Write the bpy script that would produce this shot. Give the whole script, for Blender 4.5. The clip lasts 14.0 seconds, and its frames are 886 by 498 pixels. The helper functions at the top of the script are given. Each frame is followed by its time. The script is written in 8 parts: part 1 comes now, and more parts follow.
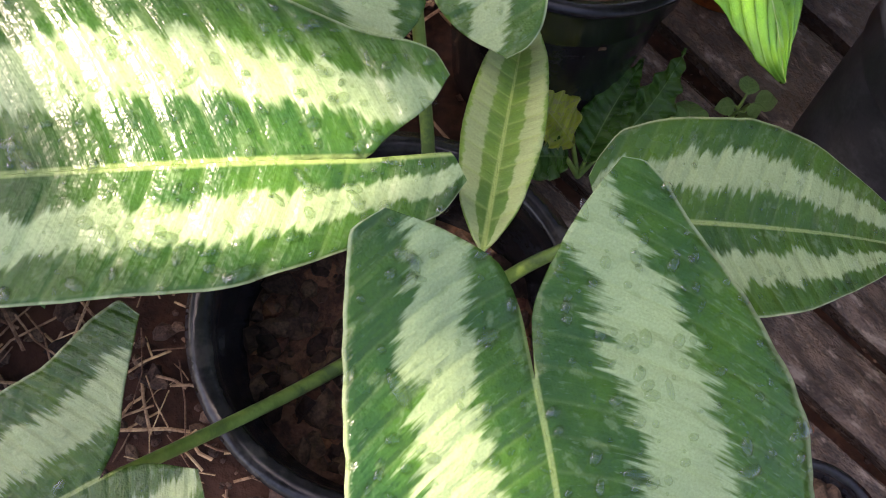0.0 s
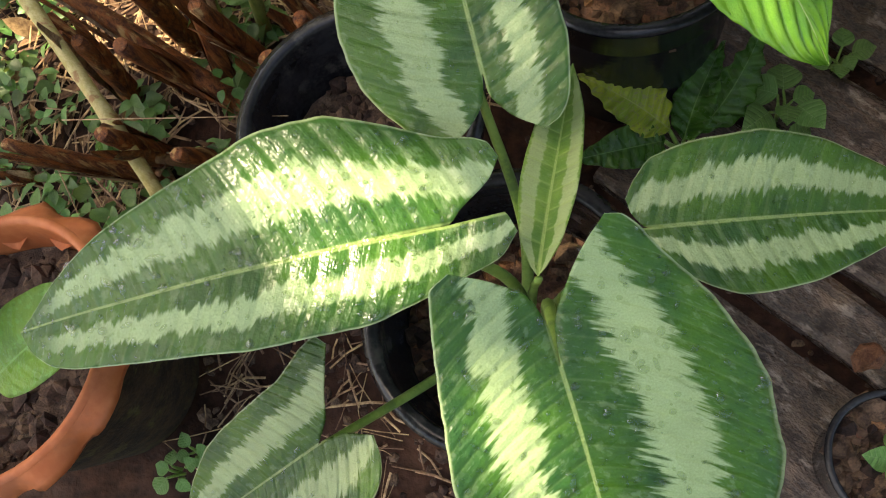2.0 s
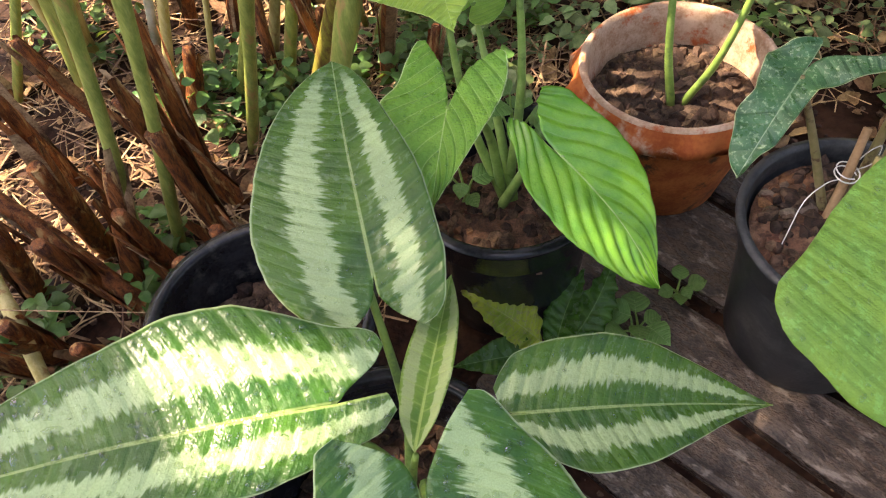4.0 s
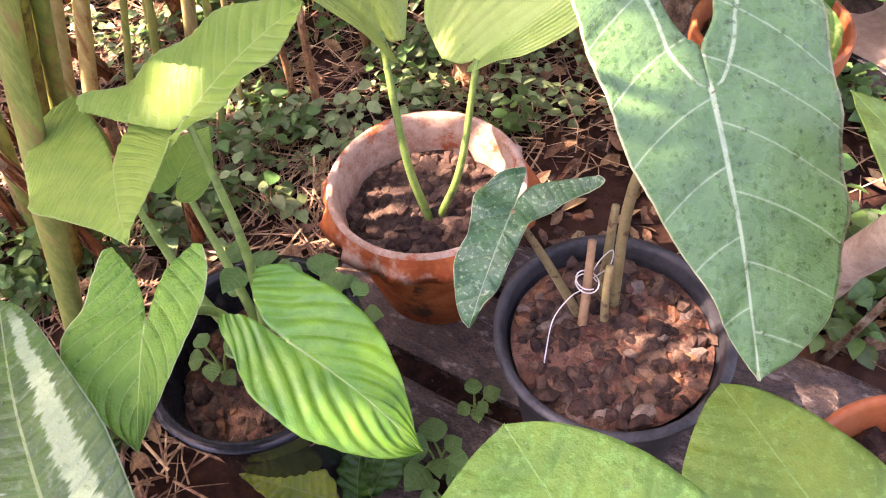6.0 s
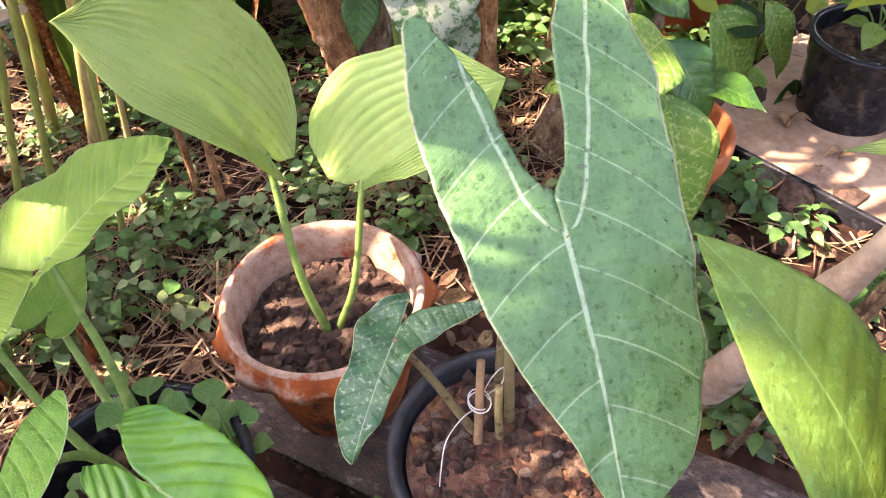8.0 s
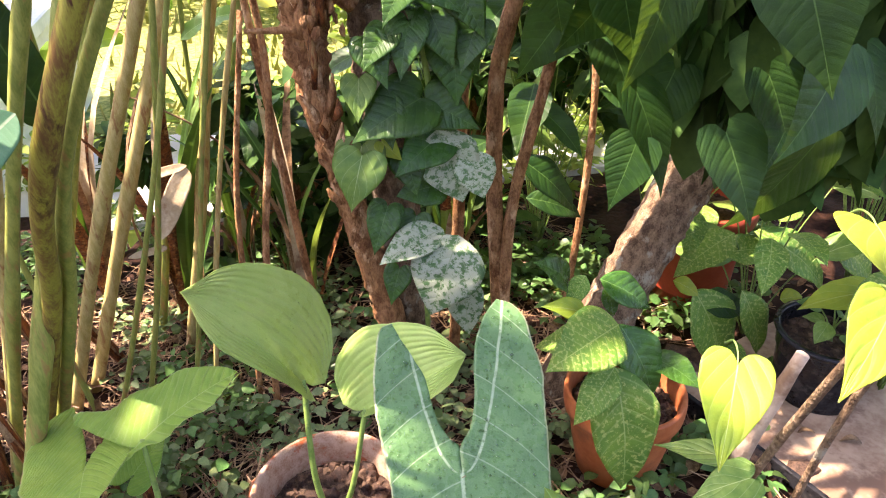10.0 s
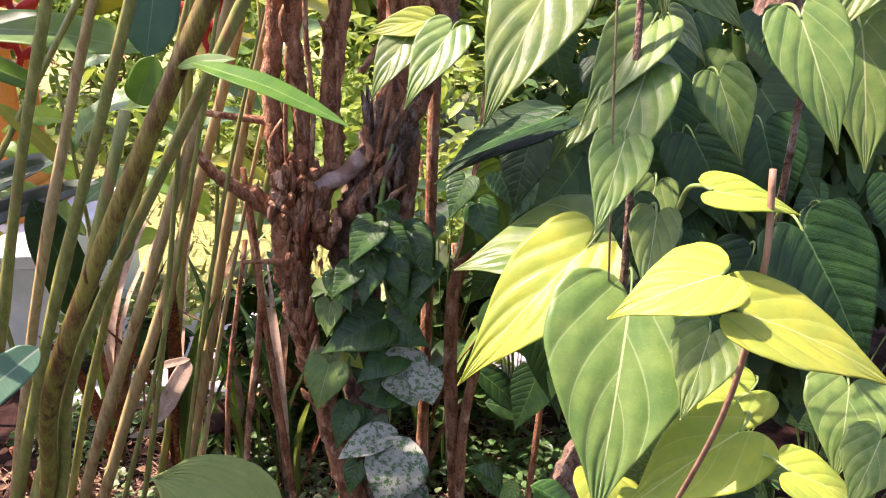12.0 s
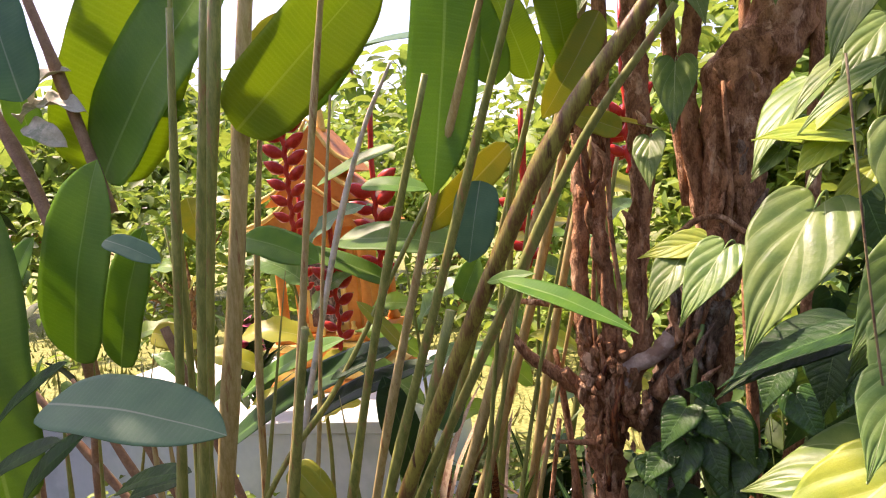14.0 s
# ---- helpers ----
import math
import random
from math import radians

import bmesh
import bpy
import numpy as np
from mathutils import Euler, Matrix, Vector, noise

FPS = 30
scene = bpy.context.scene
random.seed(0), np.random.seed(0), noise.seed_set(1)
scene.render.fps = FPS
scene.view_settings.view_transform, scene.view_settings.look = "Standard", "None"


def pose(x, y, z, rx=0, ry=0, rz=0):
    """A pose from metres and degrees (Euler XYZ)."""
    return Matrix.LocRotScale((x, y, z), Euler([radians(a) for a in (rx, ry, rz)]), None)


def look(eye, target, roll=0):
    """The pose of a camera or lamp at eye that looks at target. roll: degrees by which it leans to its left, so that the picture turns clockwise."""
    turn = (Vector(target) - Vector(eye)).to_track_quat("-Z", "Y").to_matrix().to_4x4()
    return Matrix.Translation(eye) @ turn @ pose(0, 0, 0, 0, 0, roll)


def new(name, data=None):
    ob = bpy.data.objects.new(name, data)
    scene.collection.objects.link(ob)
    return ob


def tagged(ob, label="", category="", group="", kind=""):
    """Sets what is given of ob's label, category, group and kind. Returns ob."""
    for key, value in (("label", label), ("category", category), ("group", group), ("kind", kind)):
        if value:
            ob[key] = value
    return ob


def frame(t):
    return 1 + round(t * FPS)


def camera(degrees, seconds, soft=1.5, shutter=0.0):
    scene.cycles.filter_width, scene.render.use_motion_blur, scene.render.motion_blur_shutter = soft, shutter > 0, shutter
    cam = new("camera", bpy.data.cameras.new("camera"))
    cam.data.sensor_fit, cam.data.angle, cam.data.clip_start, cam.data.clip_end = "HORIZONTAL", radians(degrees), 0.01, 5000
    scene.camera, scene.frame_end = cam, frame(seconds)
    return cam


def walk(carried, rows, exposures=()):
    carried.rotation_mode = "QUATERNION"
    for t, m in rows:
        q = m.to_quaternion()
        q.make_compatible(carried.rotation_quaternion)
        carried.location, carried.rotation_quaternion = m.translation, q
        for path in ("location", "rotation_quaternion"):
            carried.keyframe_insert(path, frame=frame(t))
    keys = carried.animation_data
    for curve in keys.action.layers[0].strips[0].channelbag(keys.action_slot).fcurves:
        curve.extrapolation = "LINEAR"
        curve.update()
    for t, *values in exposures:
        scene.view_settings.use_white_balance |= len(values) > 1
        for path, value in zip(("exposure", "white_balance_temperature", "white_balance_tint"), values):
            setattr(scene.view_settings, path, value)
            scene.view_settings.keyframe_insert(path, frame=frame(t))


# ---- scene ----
cam = camera(63.1, 14.0, 1.1)
PATH = [
    (0, (0.023, 0.019, 0.621), (0.136, 0.778, -1.226), 9.6),
    (0.5, (0.025, 0.018, 0.659), (-0.062, 0.742, -1.204), -6.7),
    (1, (0.044, 0.012, 0.712), (-0.252, 0.631, -1.167), -27.6),
    (1.5, (0.069, 0.014, 0.735), (-0.307, 0.648, -1.125), -35.3),
    (2, (0.085, 0.011, 0.749), (-0.326, 0.651, -1.1), -36.7),
    (2.2, (0.09, 0.004, 0.758), (-0.327, 0.678, -1.078), -34.7),
    (4.3, (0.104, -0.041, 0.8), (0.079, 1.176, -0.786), -8.0),
    (4.5, (0.119, -0.027, 0.806), (0.133, 1.197, -0.776), -9.0),
    (5, (0.15, 0.001, 0.819), (0.229, 1.22, -0.765), -10.4),
    (5.5, (0.201, 0.023, 0.82), (0.388, 1.253, -0.746), -9.5),
    (5.6, (0.216, 0.04, 0.828), (0.424, 1.218, -0.775), -8.9),
    (6, (0.245, 0.049, 0.818), (0.513, 1.253, -0.756), -8.1),
    (6.5, (0.272, 0.069, 0.815), (0.619, 1.239, -0.77), -6.2),
    (7, (0.29, 0.078, 0.809), (0.71, 1.205, -0.788), -3.9),
    (7.5, (0.305, 0.079, 0.824), (0.754, 1.267, -0.721), -4.2),
    (8, (0.306, 0.07, 0.842), (0.784, 1.343, -0.624), -3.9),
    (8.5, (0.314, 0.027, 0.887), (0.736, 1.415, -0.49), -5.7),
    (9, (0.34, -0.012, 0.941), (0.778, 1.467, -0.333), -6.5),
    (9.2, (0.348, -0.029, 0.963), (0.824, 1.487, -0.252), -4.1),
    (11.3, (0.379, -0.282, 1.177), (0.718, 1.504, 0.343), 0.3),
    (11.5, (0.394, -0.295, 1.187), (0.73, 1.512, 0.397), 0.3),
    (12, (0.473, -0.312, 1.208), (0.804, 1.564, 0.598), 0.6),
    (12.5, (0.519, -0.324, 1.224), (0.677, 1.628, 0.819), 0.1),
    (13, (0.541, -0.334, 1.242), (0.526, 1.656, 1.047), -2.5),
    (13.5, (0.528, -0.346, 1.25), (0.222, 1.627, 1.13), -4.1),
    (14, (0.508, -0.351, 1.255), (-0.016, 1.574, 1.116), -5.7),
]
EXPOSURES = [(0, 2.46, 7200, 26), (0.5, 2.42, 7600, 17), (1.0, 2.40, 8100, 7), (2.2, 2.44, 8100, 10), (4.4, 2.93, 7600, 22), (5.5, 3.33, 7200, 38), (6.0, 3.35, 7200, 46), (7.0, 3.43, 7000, 44), (9.2, 2.92, 7200, 23), (11.3, 2.62, 6300, 48), (12.5, 1.74, 6300, 51), (14, 1.72, 6900, 43)]
walk(cam, [(t, look(eye, target, roll)) for t, eye, target, roll in PATH], EXPOSURES)

# ---- world, sun ----
SUN_TO = Vector((-0.50, 0.15, 0.85)).normalized()      # from the ground towards the sun
world = bpy.data.worlds.new("sky")
scene.world = world
world.use_nodes = True
wt = world.node_tree
sky = wt.nodes.new("ShaderNodeTexSky")
sky.sky_type = "NISHITA"
sky.sun_disc = False
sky.sun_elevation = math.asin(SUN_TO.z)
sky.sun_rotation = math.atan2(SUN_TO.x, SUN_TO.y)
sky.air_density, sky.dust_density = 1.0, 2.5
sky_shade = wt.nodes["Background"]
sky_shade.inputs["Strength"].default_value = 0.112
wt.links.new(sky.outputs[0], sky_shade.inputs["Color"])
sun_data = bpy.data.lights.new("sun", "SUN")
sun_data.energy, sun_data.angle, sun_data.color = 3.3, radians(0.55), (1.0, 0.91, 0.74)
sun = new("sun", sun_data)
sun.matrix_world = look(SUN_TO * 20, (0, 0, 0))


# ---- node materials ----
class Mat:
    """A node material under construction."""

    def __init__(s, name, rough=0.6, metal=0.0, spec=0.5):
        s.m = bpy.data.materials.new(name)
        s.m.use_nodes = True
        s.t = s.m.node_tree
        s.b = s.t.nodes["Principled BSDF"]
        s.out = s.t.nodes["Material Output"]
        s.b.inputs["Roughness"].default_value = rough
        s.b.inputs["Metallic"].default_value = metal
        s.b.inputs["Specular IOR Level"].default_value = spec

    def put(s, node, key, v):
        if isinstance(v, bpy.types.NodeSocket):
            s.t.links.new(v, node.inputs[key])
        else:
            if isinstance(v, tuple) and len(v) == 3 and len(node.inputs[key].default_value) == 4:
                v = (*v, 1)
            node.inputs[key].default_value = v

    def f(s, op, a, b=0.0, c=0.0):
        n = s.t.nodes.new("ShaderNodeMath")
        n.operation = op
        for i, v in enumerate((a, b, c)):
            s.put(n, i, v)
        return n.outputs[0]

    def ramp(s, x, lo, hi, a=0.0, b=1.0):
        n = s.t.nodes.new("ShaderNodeMapRange")
        n.interpolation_type = "SMOOTHSTEP"
        for i, v in enumerate((x, lo, hi, a, b)):
            s.put(n, i, v)
        return n.outputs[0]

    def mix(s, fac, a, b):
        n = s.t.nodes.new("ShaderNodeMix")
        n.data_type = "RGBA"
        s.put(n, 0, fac), s.put(n, 6, a), s.put(n, 7, b)
        return n.outputs[2]

    def noise(s, scale, detail=3.0, vec=None, rough=0.55):
        n = s.t.nodes.new("ShaderNodeTexNoise")
        s.put(n, "Scale", scale), s.put(n, "Detail", detail), s.put(n, "Roughness", rough)
        s.put(n, "Vector", vec or s.where())
        return n.outputs[0]

    def voronoi(s, scale, vec=None):
        n = s.t.nodes.new("ShaderNodeTexVoronoi")
        s.put(n, "Scale", scale), s.put(n, "Vector", vec or s.where())
        return n.outputs[0]

    def where(s):
        return s.t.nodes.new("ShaderNodeTexCoord").outputs["Object"]

    def scaled(s, x, y, z, vec=None):
        n = s.t.nodes.new("ShaderNodeMapping")
        s.put(n, "Vector", vec or s.where()), s.put(n, "Scale", (x, y, z))
        return n.outputs[0]

    def uv(s, layer):
        n = s.t.nodes.new("ShaderNodeUVMap")
        n.uv_map = layer
        d = s.t.nodes.new("ShaderNodeSeparateXYZ")
        s.put(d, 0, n.outputs[0])
        return d.outputs[0], d.outputs[1]

    def vec(s, x, y, z=0.0):
        n = s.t.nodes.new("ShaderNodeCombineXYZ")
        s.put(n, 0, x), s.put(n, 1, y), s.put(n, 2, z)
        return n.outputs[0]

    def chance(s, island=False):
        if island:
            return s.t.nodes.new("ShaderNodeNewGeometry").outputs["Random Per Island"]
        return s.t.nodes.new("ShaderNodeObjectInfo").outputs["Random"]

    def tint(s, col, hue=0.5, sat=1.0, val=1.0):
        n = s.t.nodes.new("ShaderNodeHueSaturation")
        s.put(n, "Hue", hue), s.put(n, "Saturation", sat), s.put(n, "Value", val), s.put(n, "Color", col)
        return n.outputs[0]

    def bump(s, height, strength=0.4, distance=0.002):
        n = s.t.nodes.new("ShaderNodeBump")
        s.put(n, "Height", height), s.put(n, "Strength", strength), s.put(n, "Distance", distance)
        s.t.links.new(n.outputs[0], s.b.inputs["Normal"])
        return n.outputs[0]

    def colour(s, v):
        s.put(s.b, "Base Color", v)

    def rough(s, v):
        s.put(s.b, "Roughness", v)

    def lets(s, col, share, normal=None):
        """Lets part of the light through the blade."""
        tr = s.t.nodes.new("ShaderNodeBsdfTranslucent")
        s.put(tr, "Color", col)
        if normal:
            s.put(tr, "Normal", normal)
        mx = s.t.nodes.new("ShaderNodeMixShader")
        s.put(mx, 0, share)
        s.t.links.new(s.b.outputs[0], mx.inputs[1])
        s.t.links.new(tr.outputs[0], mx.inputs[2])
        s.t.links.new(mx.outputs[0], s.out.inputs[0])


def leaf_mat(name, main, deep, vein, glow, band=None, band_at=(0.30, 0.66), jag=0.12, veins=9.0, slope=0.8,
             bow=0.0, share=0.3, rough=0.34, vein_width=0.10, vein_mix=0.5, rib=0.010, edge=None, mottle=None, mottle_at=0.52, relief=0.5, streak=120.0, rumple=0.5,
             spec=0.28, lobes=False, blotch=0.0, cross=0.0):
    """A leaf: main and deep green, veins, a silver band, mottling, a pale edge."""
    k = Mat(name, rough, 0.0, spec)
    u, v = k.uv("blade")
    x, y = k.uv("flat")
    a = k.f("ABSOLUTE", k.f("MULTIPLY_ADD", u, 2.0, -1.0))
    ax = k.f("ABSOLUTE", k.f("SUBTRACT", x, 0.5))
    p = k.f("SUBTRACT", y, k.f("MULTIPLY", k.f("MULTIPLY_ADD", ax, 1.2, 0.55), k.f("MULTIPLY", ax, slope)))
    if bow:
        p = a if bow == 1.0 else k.f("MULTIPLY_ADD", a, -bow, y)
    if bow != 1.0:
        p = k.f("MULTIPLY_ADD", k.ramp(x, 0.499, 0.501), 0.35 / veins, p)
    ch = k.chance()
    shift = k.f("MULTIPLY", ch, 37.0)
    patch = k.noise(5.0, 4.0, k.vec(k.f("ADD", x, shift), y))
    fine = k.noise(1.0, 3.0, k.vec(k.f("MULTIPLY_ADD", ax, 9.0, shift), k.f("MULTIPLY", p, streak), k.ramp(x, 0.499, 0.501)))
    grain = k.noise(160.0, 2.0, k.vec(x, y))
    col = k.mix(k.ramp(patch, 0.32, 0.68), deep, main)
    if band:
        wob = k.f("MULTIPLY", k.f("SUBTRACT", fine, 0.5), jag * 2)
        wob = k.f("ADD", wob, k.f("MULTIPLY", k.f("SUBTRACT", patch, 0.5), 0.30))
        teeth = k.noise(1.0, 2.0, k.vec(k.f("MULTIPLY_ADD", ax, 3.0, shift), k.f("MULTIPLY", p, streak * 0.32), k.ramp(x, 0.499, 0.501)))
        wob = k.f("ADD", wob, k.f("MULTIPLY", k.f("SUBTRACT", teeth, 0.5), jag * 2.2))
        edge_a = k.f("ADD", a, wob)
        on = k.f("MULTIPLY", k.ramp(edge_a, band_at[0] - 0.03, band_at[0] + 0.05), k.ramp(edge_a, band_at[1] + 0.04, band_at[1] - 0.04))
        on = k.f("MULTIPLY", on, k.ramp(v, 0.97, 0.86))
        flecks = k.f("MULTIPLY", k.ramp(k.noise(1.0, 2.0, k.vec(k.f("MULTIPLY", x, 30.0), k.f("MULTIPLY", p, streak * 1.3), shift)), 0.62, 0.70), 0.18)
        if blotch:
            spots = k.noise(1.0, 3.0, k.vec(k.f("MULTIPLY_ADD", x, 20.0, shift), k.f("MULTIPLY", p, 22.0)))
            flecks = k.f("MAXIMUM", flecks, k.f("MULTIPLY", k.ramp(spots, 0.56, 0.66), blotch))
            on = k.f("MULTIPLY", on, k.f("SUBTRACT", 1.0, k.f("MULTIPLY", k.ramp(spots, 0.40, 0.30), blotch)))
        col = k.mix(k.f("MAXIMUM", on, flecks), col, k.mix(k.ramp(patch, 0.3, 0.7), band, tuple(c * 0.86 for c in band)))
    if mottle:
        spots = k.noise(24.0 if mottle_at > 0.5 else 9.0, 5.0, k.vec(k.f("ADD", x, shift), y), 0.7)
        col = k.mix(k.ramp(spots, mottle_at, mottle_at + 0.08), col, mottle)
    line = k.f("ABSOLUTE", k.f("SUBTRACT", k.f("FRACT", k.f("MULTIPLY", p, veins)), 0.5))
    on_vein = k.f("MULTIPLY", k.ramp(line, vein_width, 0.0), vein_mix)
    taper = k.f("MULTIPLY", k.ramp(y, 1.0, -0.1, 0.35, 1.0), rib)
    on_rib = k.ramp(k.f("DIVIDE", ax, taper), 1.0, 0.4)
    if lobes:
        back = k.f("MAXIMUM", k.f("MULTIPLY", y, -1.0), 0.0)
        off = k.f("ABSOLUTE", k.f("SUBTRACT", ax, k.f("MULTIPLY", k.f("POWER", back, 0.48), 0.315)))
        in_lobe = k.f("MULTIPLY", k.ramp(off, rib * 0.75, rib * 0.25), k.ramp(back, 0.0, 0.02))
        on_rib = k.f("MAXIMUM", k.f("MULTIPLY", on_rib, k.ramp(y, -0.03, 0.0)), in_lobe)
    if cross:
        net = k.noise(1.0, 1.0, k.vec(k.f("MULTIPLY_ADD", ax, 34.0, shift), k.f("MULTIPLY", y, 30.0)))
        on_vein = k.f("MAXIMUM", on_vein, k.f("MULTIPLY", k.ramp(k.f("ABSOLUTE", k.f("SUBTRACT", net, 0.5)), 0.022, 0.0), cross))
    col = k.mix(k.f("MAXIMUM", on_vein, on_rib), col, vein)
    if edge:
        col = k.mix(k.ramp(a, 0.972, 0.994), col, edge)
    col = k.tint(col, 0.5, 1.0, k.f("MULTIPLY_ADD", grain, 0.5, 0.76))
    col = k.tint(col, k.f("MULTIPLY_ADD", ch, 0.018, 0.491), 1.0, k.f("MULTIPLY_ADD", ch, 0.22, 0.88))
    k.colour(col)
    k.rough(k.f("MULTIPLY_ADD", k.noise(9.0, 3.0, k.vec(x, y, shift)), 0.30, rough - 0.13))
    height = k.f("ADD", k.f("MULTIPLY", k.ramp(line, 0.0, 0.3), 0.5), k.f("MULTIPLY", fine, 0.45))
    height = k.f("ADD", height, k.f("MULTIPLY", k.noise(26.0, 3.0, k.vec(x, y, shift), 0.6), rumple))
    normal = k.bump(height, relief, 0.0022)
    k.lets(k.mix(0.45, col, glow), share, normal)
    return k.m


m_silver = leaf_mat("silver banded leaf", (0.050, 0.132, 0.016), (0.021, 0.076, 0.017), (0.23, 0.32, 0.10), (0.46, 0.62, 0.05),
                    band=(0.31, 0.42, 0.205), veins=15, slope=0.5, jag=0.15, vein_mix=0.14, edge=(0.32, 0.40, 0.20), rumple=1.2, rough=0.22, relief=0.50, spec=0.34, blotch=0.22, streak=75.0)
m_spear = leaf_mat("young variegated leaf", (0.20, 0.32, 0.055), (0.11, 0.22, 0.045), (0.34, 0.44, 0.13), (0.45, 0.6, 0.1),
                   band=(0.38, 0.46, 0.20), band_at=(0.42, 0.95), jag=0.12, veins=12, slope=0.4, streak=50.0, blotch=0.2)
m_heart = leaf_mat("bright green heart leaf", (0.20, 0.42, 0.06), (0.14, 0.33, 0.05), (0.40, 0.56, 0.18), (0.45, 0.7, 0.08),
                   veins=5, slope=1.1, bow=0.6, streak=30.0, vein_width=0.06, vein_mix=0.6, relief=0.8, rumple=1.2, rough=0.3, edge=(0.5, 0.62, 0.3))
m_gloss = leaf_mat("glossy ribbed heart leaf", (0.19, 0.44, 0.040), (0.10, 0.31, 0.03), (0.34, 0.50, 0.14), (0.4, 0.7, 0.06),
                   veins=5.5, slope=1.15, bow=0.6, vein_width=0.05, vein_mix=0.2, rough=0.18, relief=0.35, streak=20.0, rumple=1.0, spec=0.75)
m_wavy = leaf_mat("light green wavy leaf", (0.32, 0.50, 0.09), (0.22, 0.41, 0.07), (0.44, 0.58, 0.20), (0.6, 0.8, 0.15),
                  veins=9, slope=1.0, vein_width=0.10, share=0.42, edge=(0.42, 0.55, 0.2))
m_lime = leaf_mat("pleated lime leaf", (0.55, 0.70, 0.22), (0.47, 0.64, 0.18), (0.50, 0.68, 0.22), (0.6, 0.8, 0.12),
                  veins=9, slope=0.0, bow=1.0, vein_width=0.10, vein_mix=0.25, share=0.34, rib=0.004, relief=0.4, rough=0.28, rumple=1.2)
m_arrow = leaf_mat("blue-green arrow leaf", (0.120, 0.268, 0.092), (0.085, 0.205, 0.070), (0.38, 0.52, 0.31), (0.3, 0.55, 0.15),
                   veins=4.2, slope=0.62, vein_width=0.030, vein_mix=0.7, rib=0.016, share=0.18, rough=0.26, spec=0.5, edge=(0.45, 0.5, 0.25), relief=0.5, rumple=1.6, lobes=True, cross=0.10)
m_mottle = leaf_mat("green and cream mottled leaf", (0.055, 0.18, 0.06), (0.03, 0.11, 0.045), (0.30, 0.42, 0.22), (0.4, 0.6, 0.1),
                    mottle=(0.27, 0.40, 0.19), mottle_at=0.535, veins=8, vein_mix=0.12, edge=(0.5, 0.55, 0.3), rough=0.28, spec=0.7)
m_cream = leaf_mat("cream splashed leaf", (0.10, 0.22, 0.09), (0.06, 0.17, 0.06), (0.34, 0.44, 0.26), (0.4, 0.6, 0.1),
                   mottle=(0.50, 0.56, 0.40), mottle_at=0.44, veins=8)
m_ripple = leaf_mat("yellow-green rippled leaf", (0.42, 0.52, 0.055), (0.26, 0.40, 0.05), (0.42, 0.48, 0.14), (0.5, 0.6, 0.06),
                    veins=12, slope=0.6, mottle=(0.32, 0.34, 0.12), vein_mix=0.6)
# on the heart-leaf vine this dark green also holds the shade of rear leaves
m_dark = leaf_mat("dark green leaf, also shaded vine leaf", (0.026, 0.076, 0.013), (0.012, 0.044, 0.010), (0.08, 0.17, 0.04), (0.3, 0.55, 0.04),
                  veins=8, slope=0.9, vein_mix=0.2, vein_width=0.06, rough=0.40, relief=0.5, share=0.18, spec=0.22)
m_climb = leaf_mat("glossy green climber leaf", (0.055, 0.150, 0.022), (0.028, 0.090, 0.016), (0.12, 0.24, 0.06), (0.3, 0.55, 0.04),
                   veins=7, slope=0.9, vein_mix=0.3, vein_width=0.05, rough=0.24, relief=0.5, share=0.2, spec=0.4)
m_strap = leaf_mat("broad streaked green leaf", (0.165, 0.280, 0.042), (0.105, 0.215, 0.038), (0.20, 0.37, 0.09), (0.5, 0.65, 0.06),
                   veins=9, slope=0.9, vein_mix=0.08, mottle=(0.165, 0.325, 0.066), share=0.32, rib=0.010, relief=0.5, rumple=1.3, rough=0.30, streak=40.0)
m_betel = leaf_mat("vine heart leaf", (0.185, 0.290, 0.055), (0.095, 0.195, 0.035), (0.42, 0.50, 0.20), (0.45, 0.65, 0.06),
                   veins=3.6, slope=0.9, bow=0.6, vein_width=0.05, vein_mix=0.45, share=0.26, rib=0.009, rough=0.38, rumple=0.35, relief=0.22, streak=5.0, spec=0.35, cross=0.10)
m_yellow = leaf_mat("yellow young vine leaf", (0.42, 0.50, 0.050), (0.29, 0.42, 0.05), (0.60, 0.66, 0.22), (0.75, 0.8, 0.05),
                    veins=3.6, slope=0.9, bow=0.6, vein_width=0.05, vein_mix=0.4, share=0.4, rib=0.009, rough=0.40, rumple=0.35, relief=0.22, streak=5.0, cross=0.10)
m_paddle = leaf_mat("paddle leaf", (0.16, 0.34, 0.045), (0.10, 0.26, 0.04), (0.28, 0.44, 0.12), (0.55, 0.74, 0.04),
                    veins=42, slope=0.22, vein_width=0.3, vein_mix=0.08, share=0.52, rib=0.010, relief=0.12, rough=0.4)
m_paddle_yellow = leaf_mat("yellowing paddle leaf", (0.42, 0.42, 0.04), (0.30, 0.38, 0.04), (0.5, 0.5, 0.15), (0.75, 0.65, 0.04),
                           veins=42, slope=0.22, vein_width=0.3, vein_mix=0.08, share=0.45, rib=0.010, relief=0.12)
m_paddle_blue = leaf_mat("blue-green paddle leaf", (0.11, 0.25, 0.12), (0.075, 0.20, 0.10), (0.3, 0.4, 0.25), (0.35, 0.55, 0.15),
                         veins=34, slope=0.22, vein_width=0.3, vein_mix=0.06, share=0.35, rib=0.010, relief=0.12, rough=0.45)
m_varie = leaf_mat("yellow splashed leaf", (0.18, 0.34, 0.05), (0.09, 0.24, 0.04), (0.4, 0.5, 0.15), (0.6, 0.7, 0.08),
                   mottle=(0.46, 0.52, 0.14), veins=9)

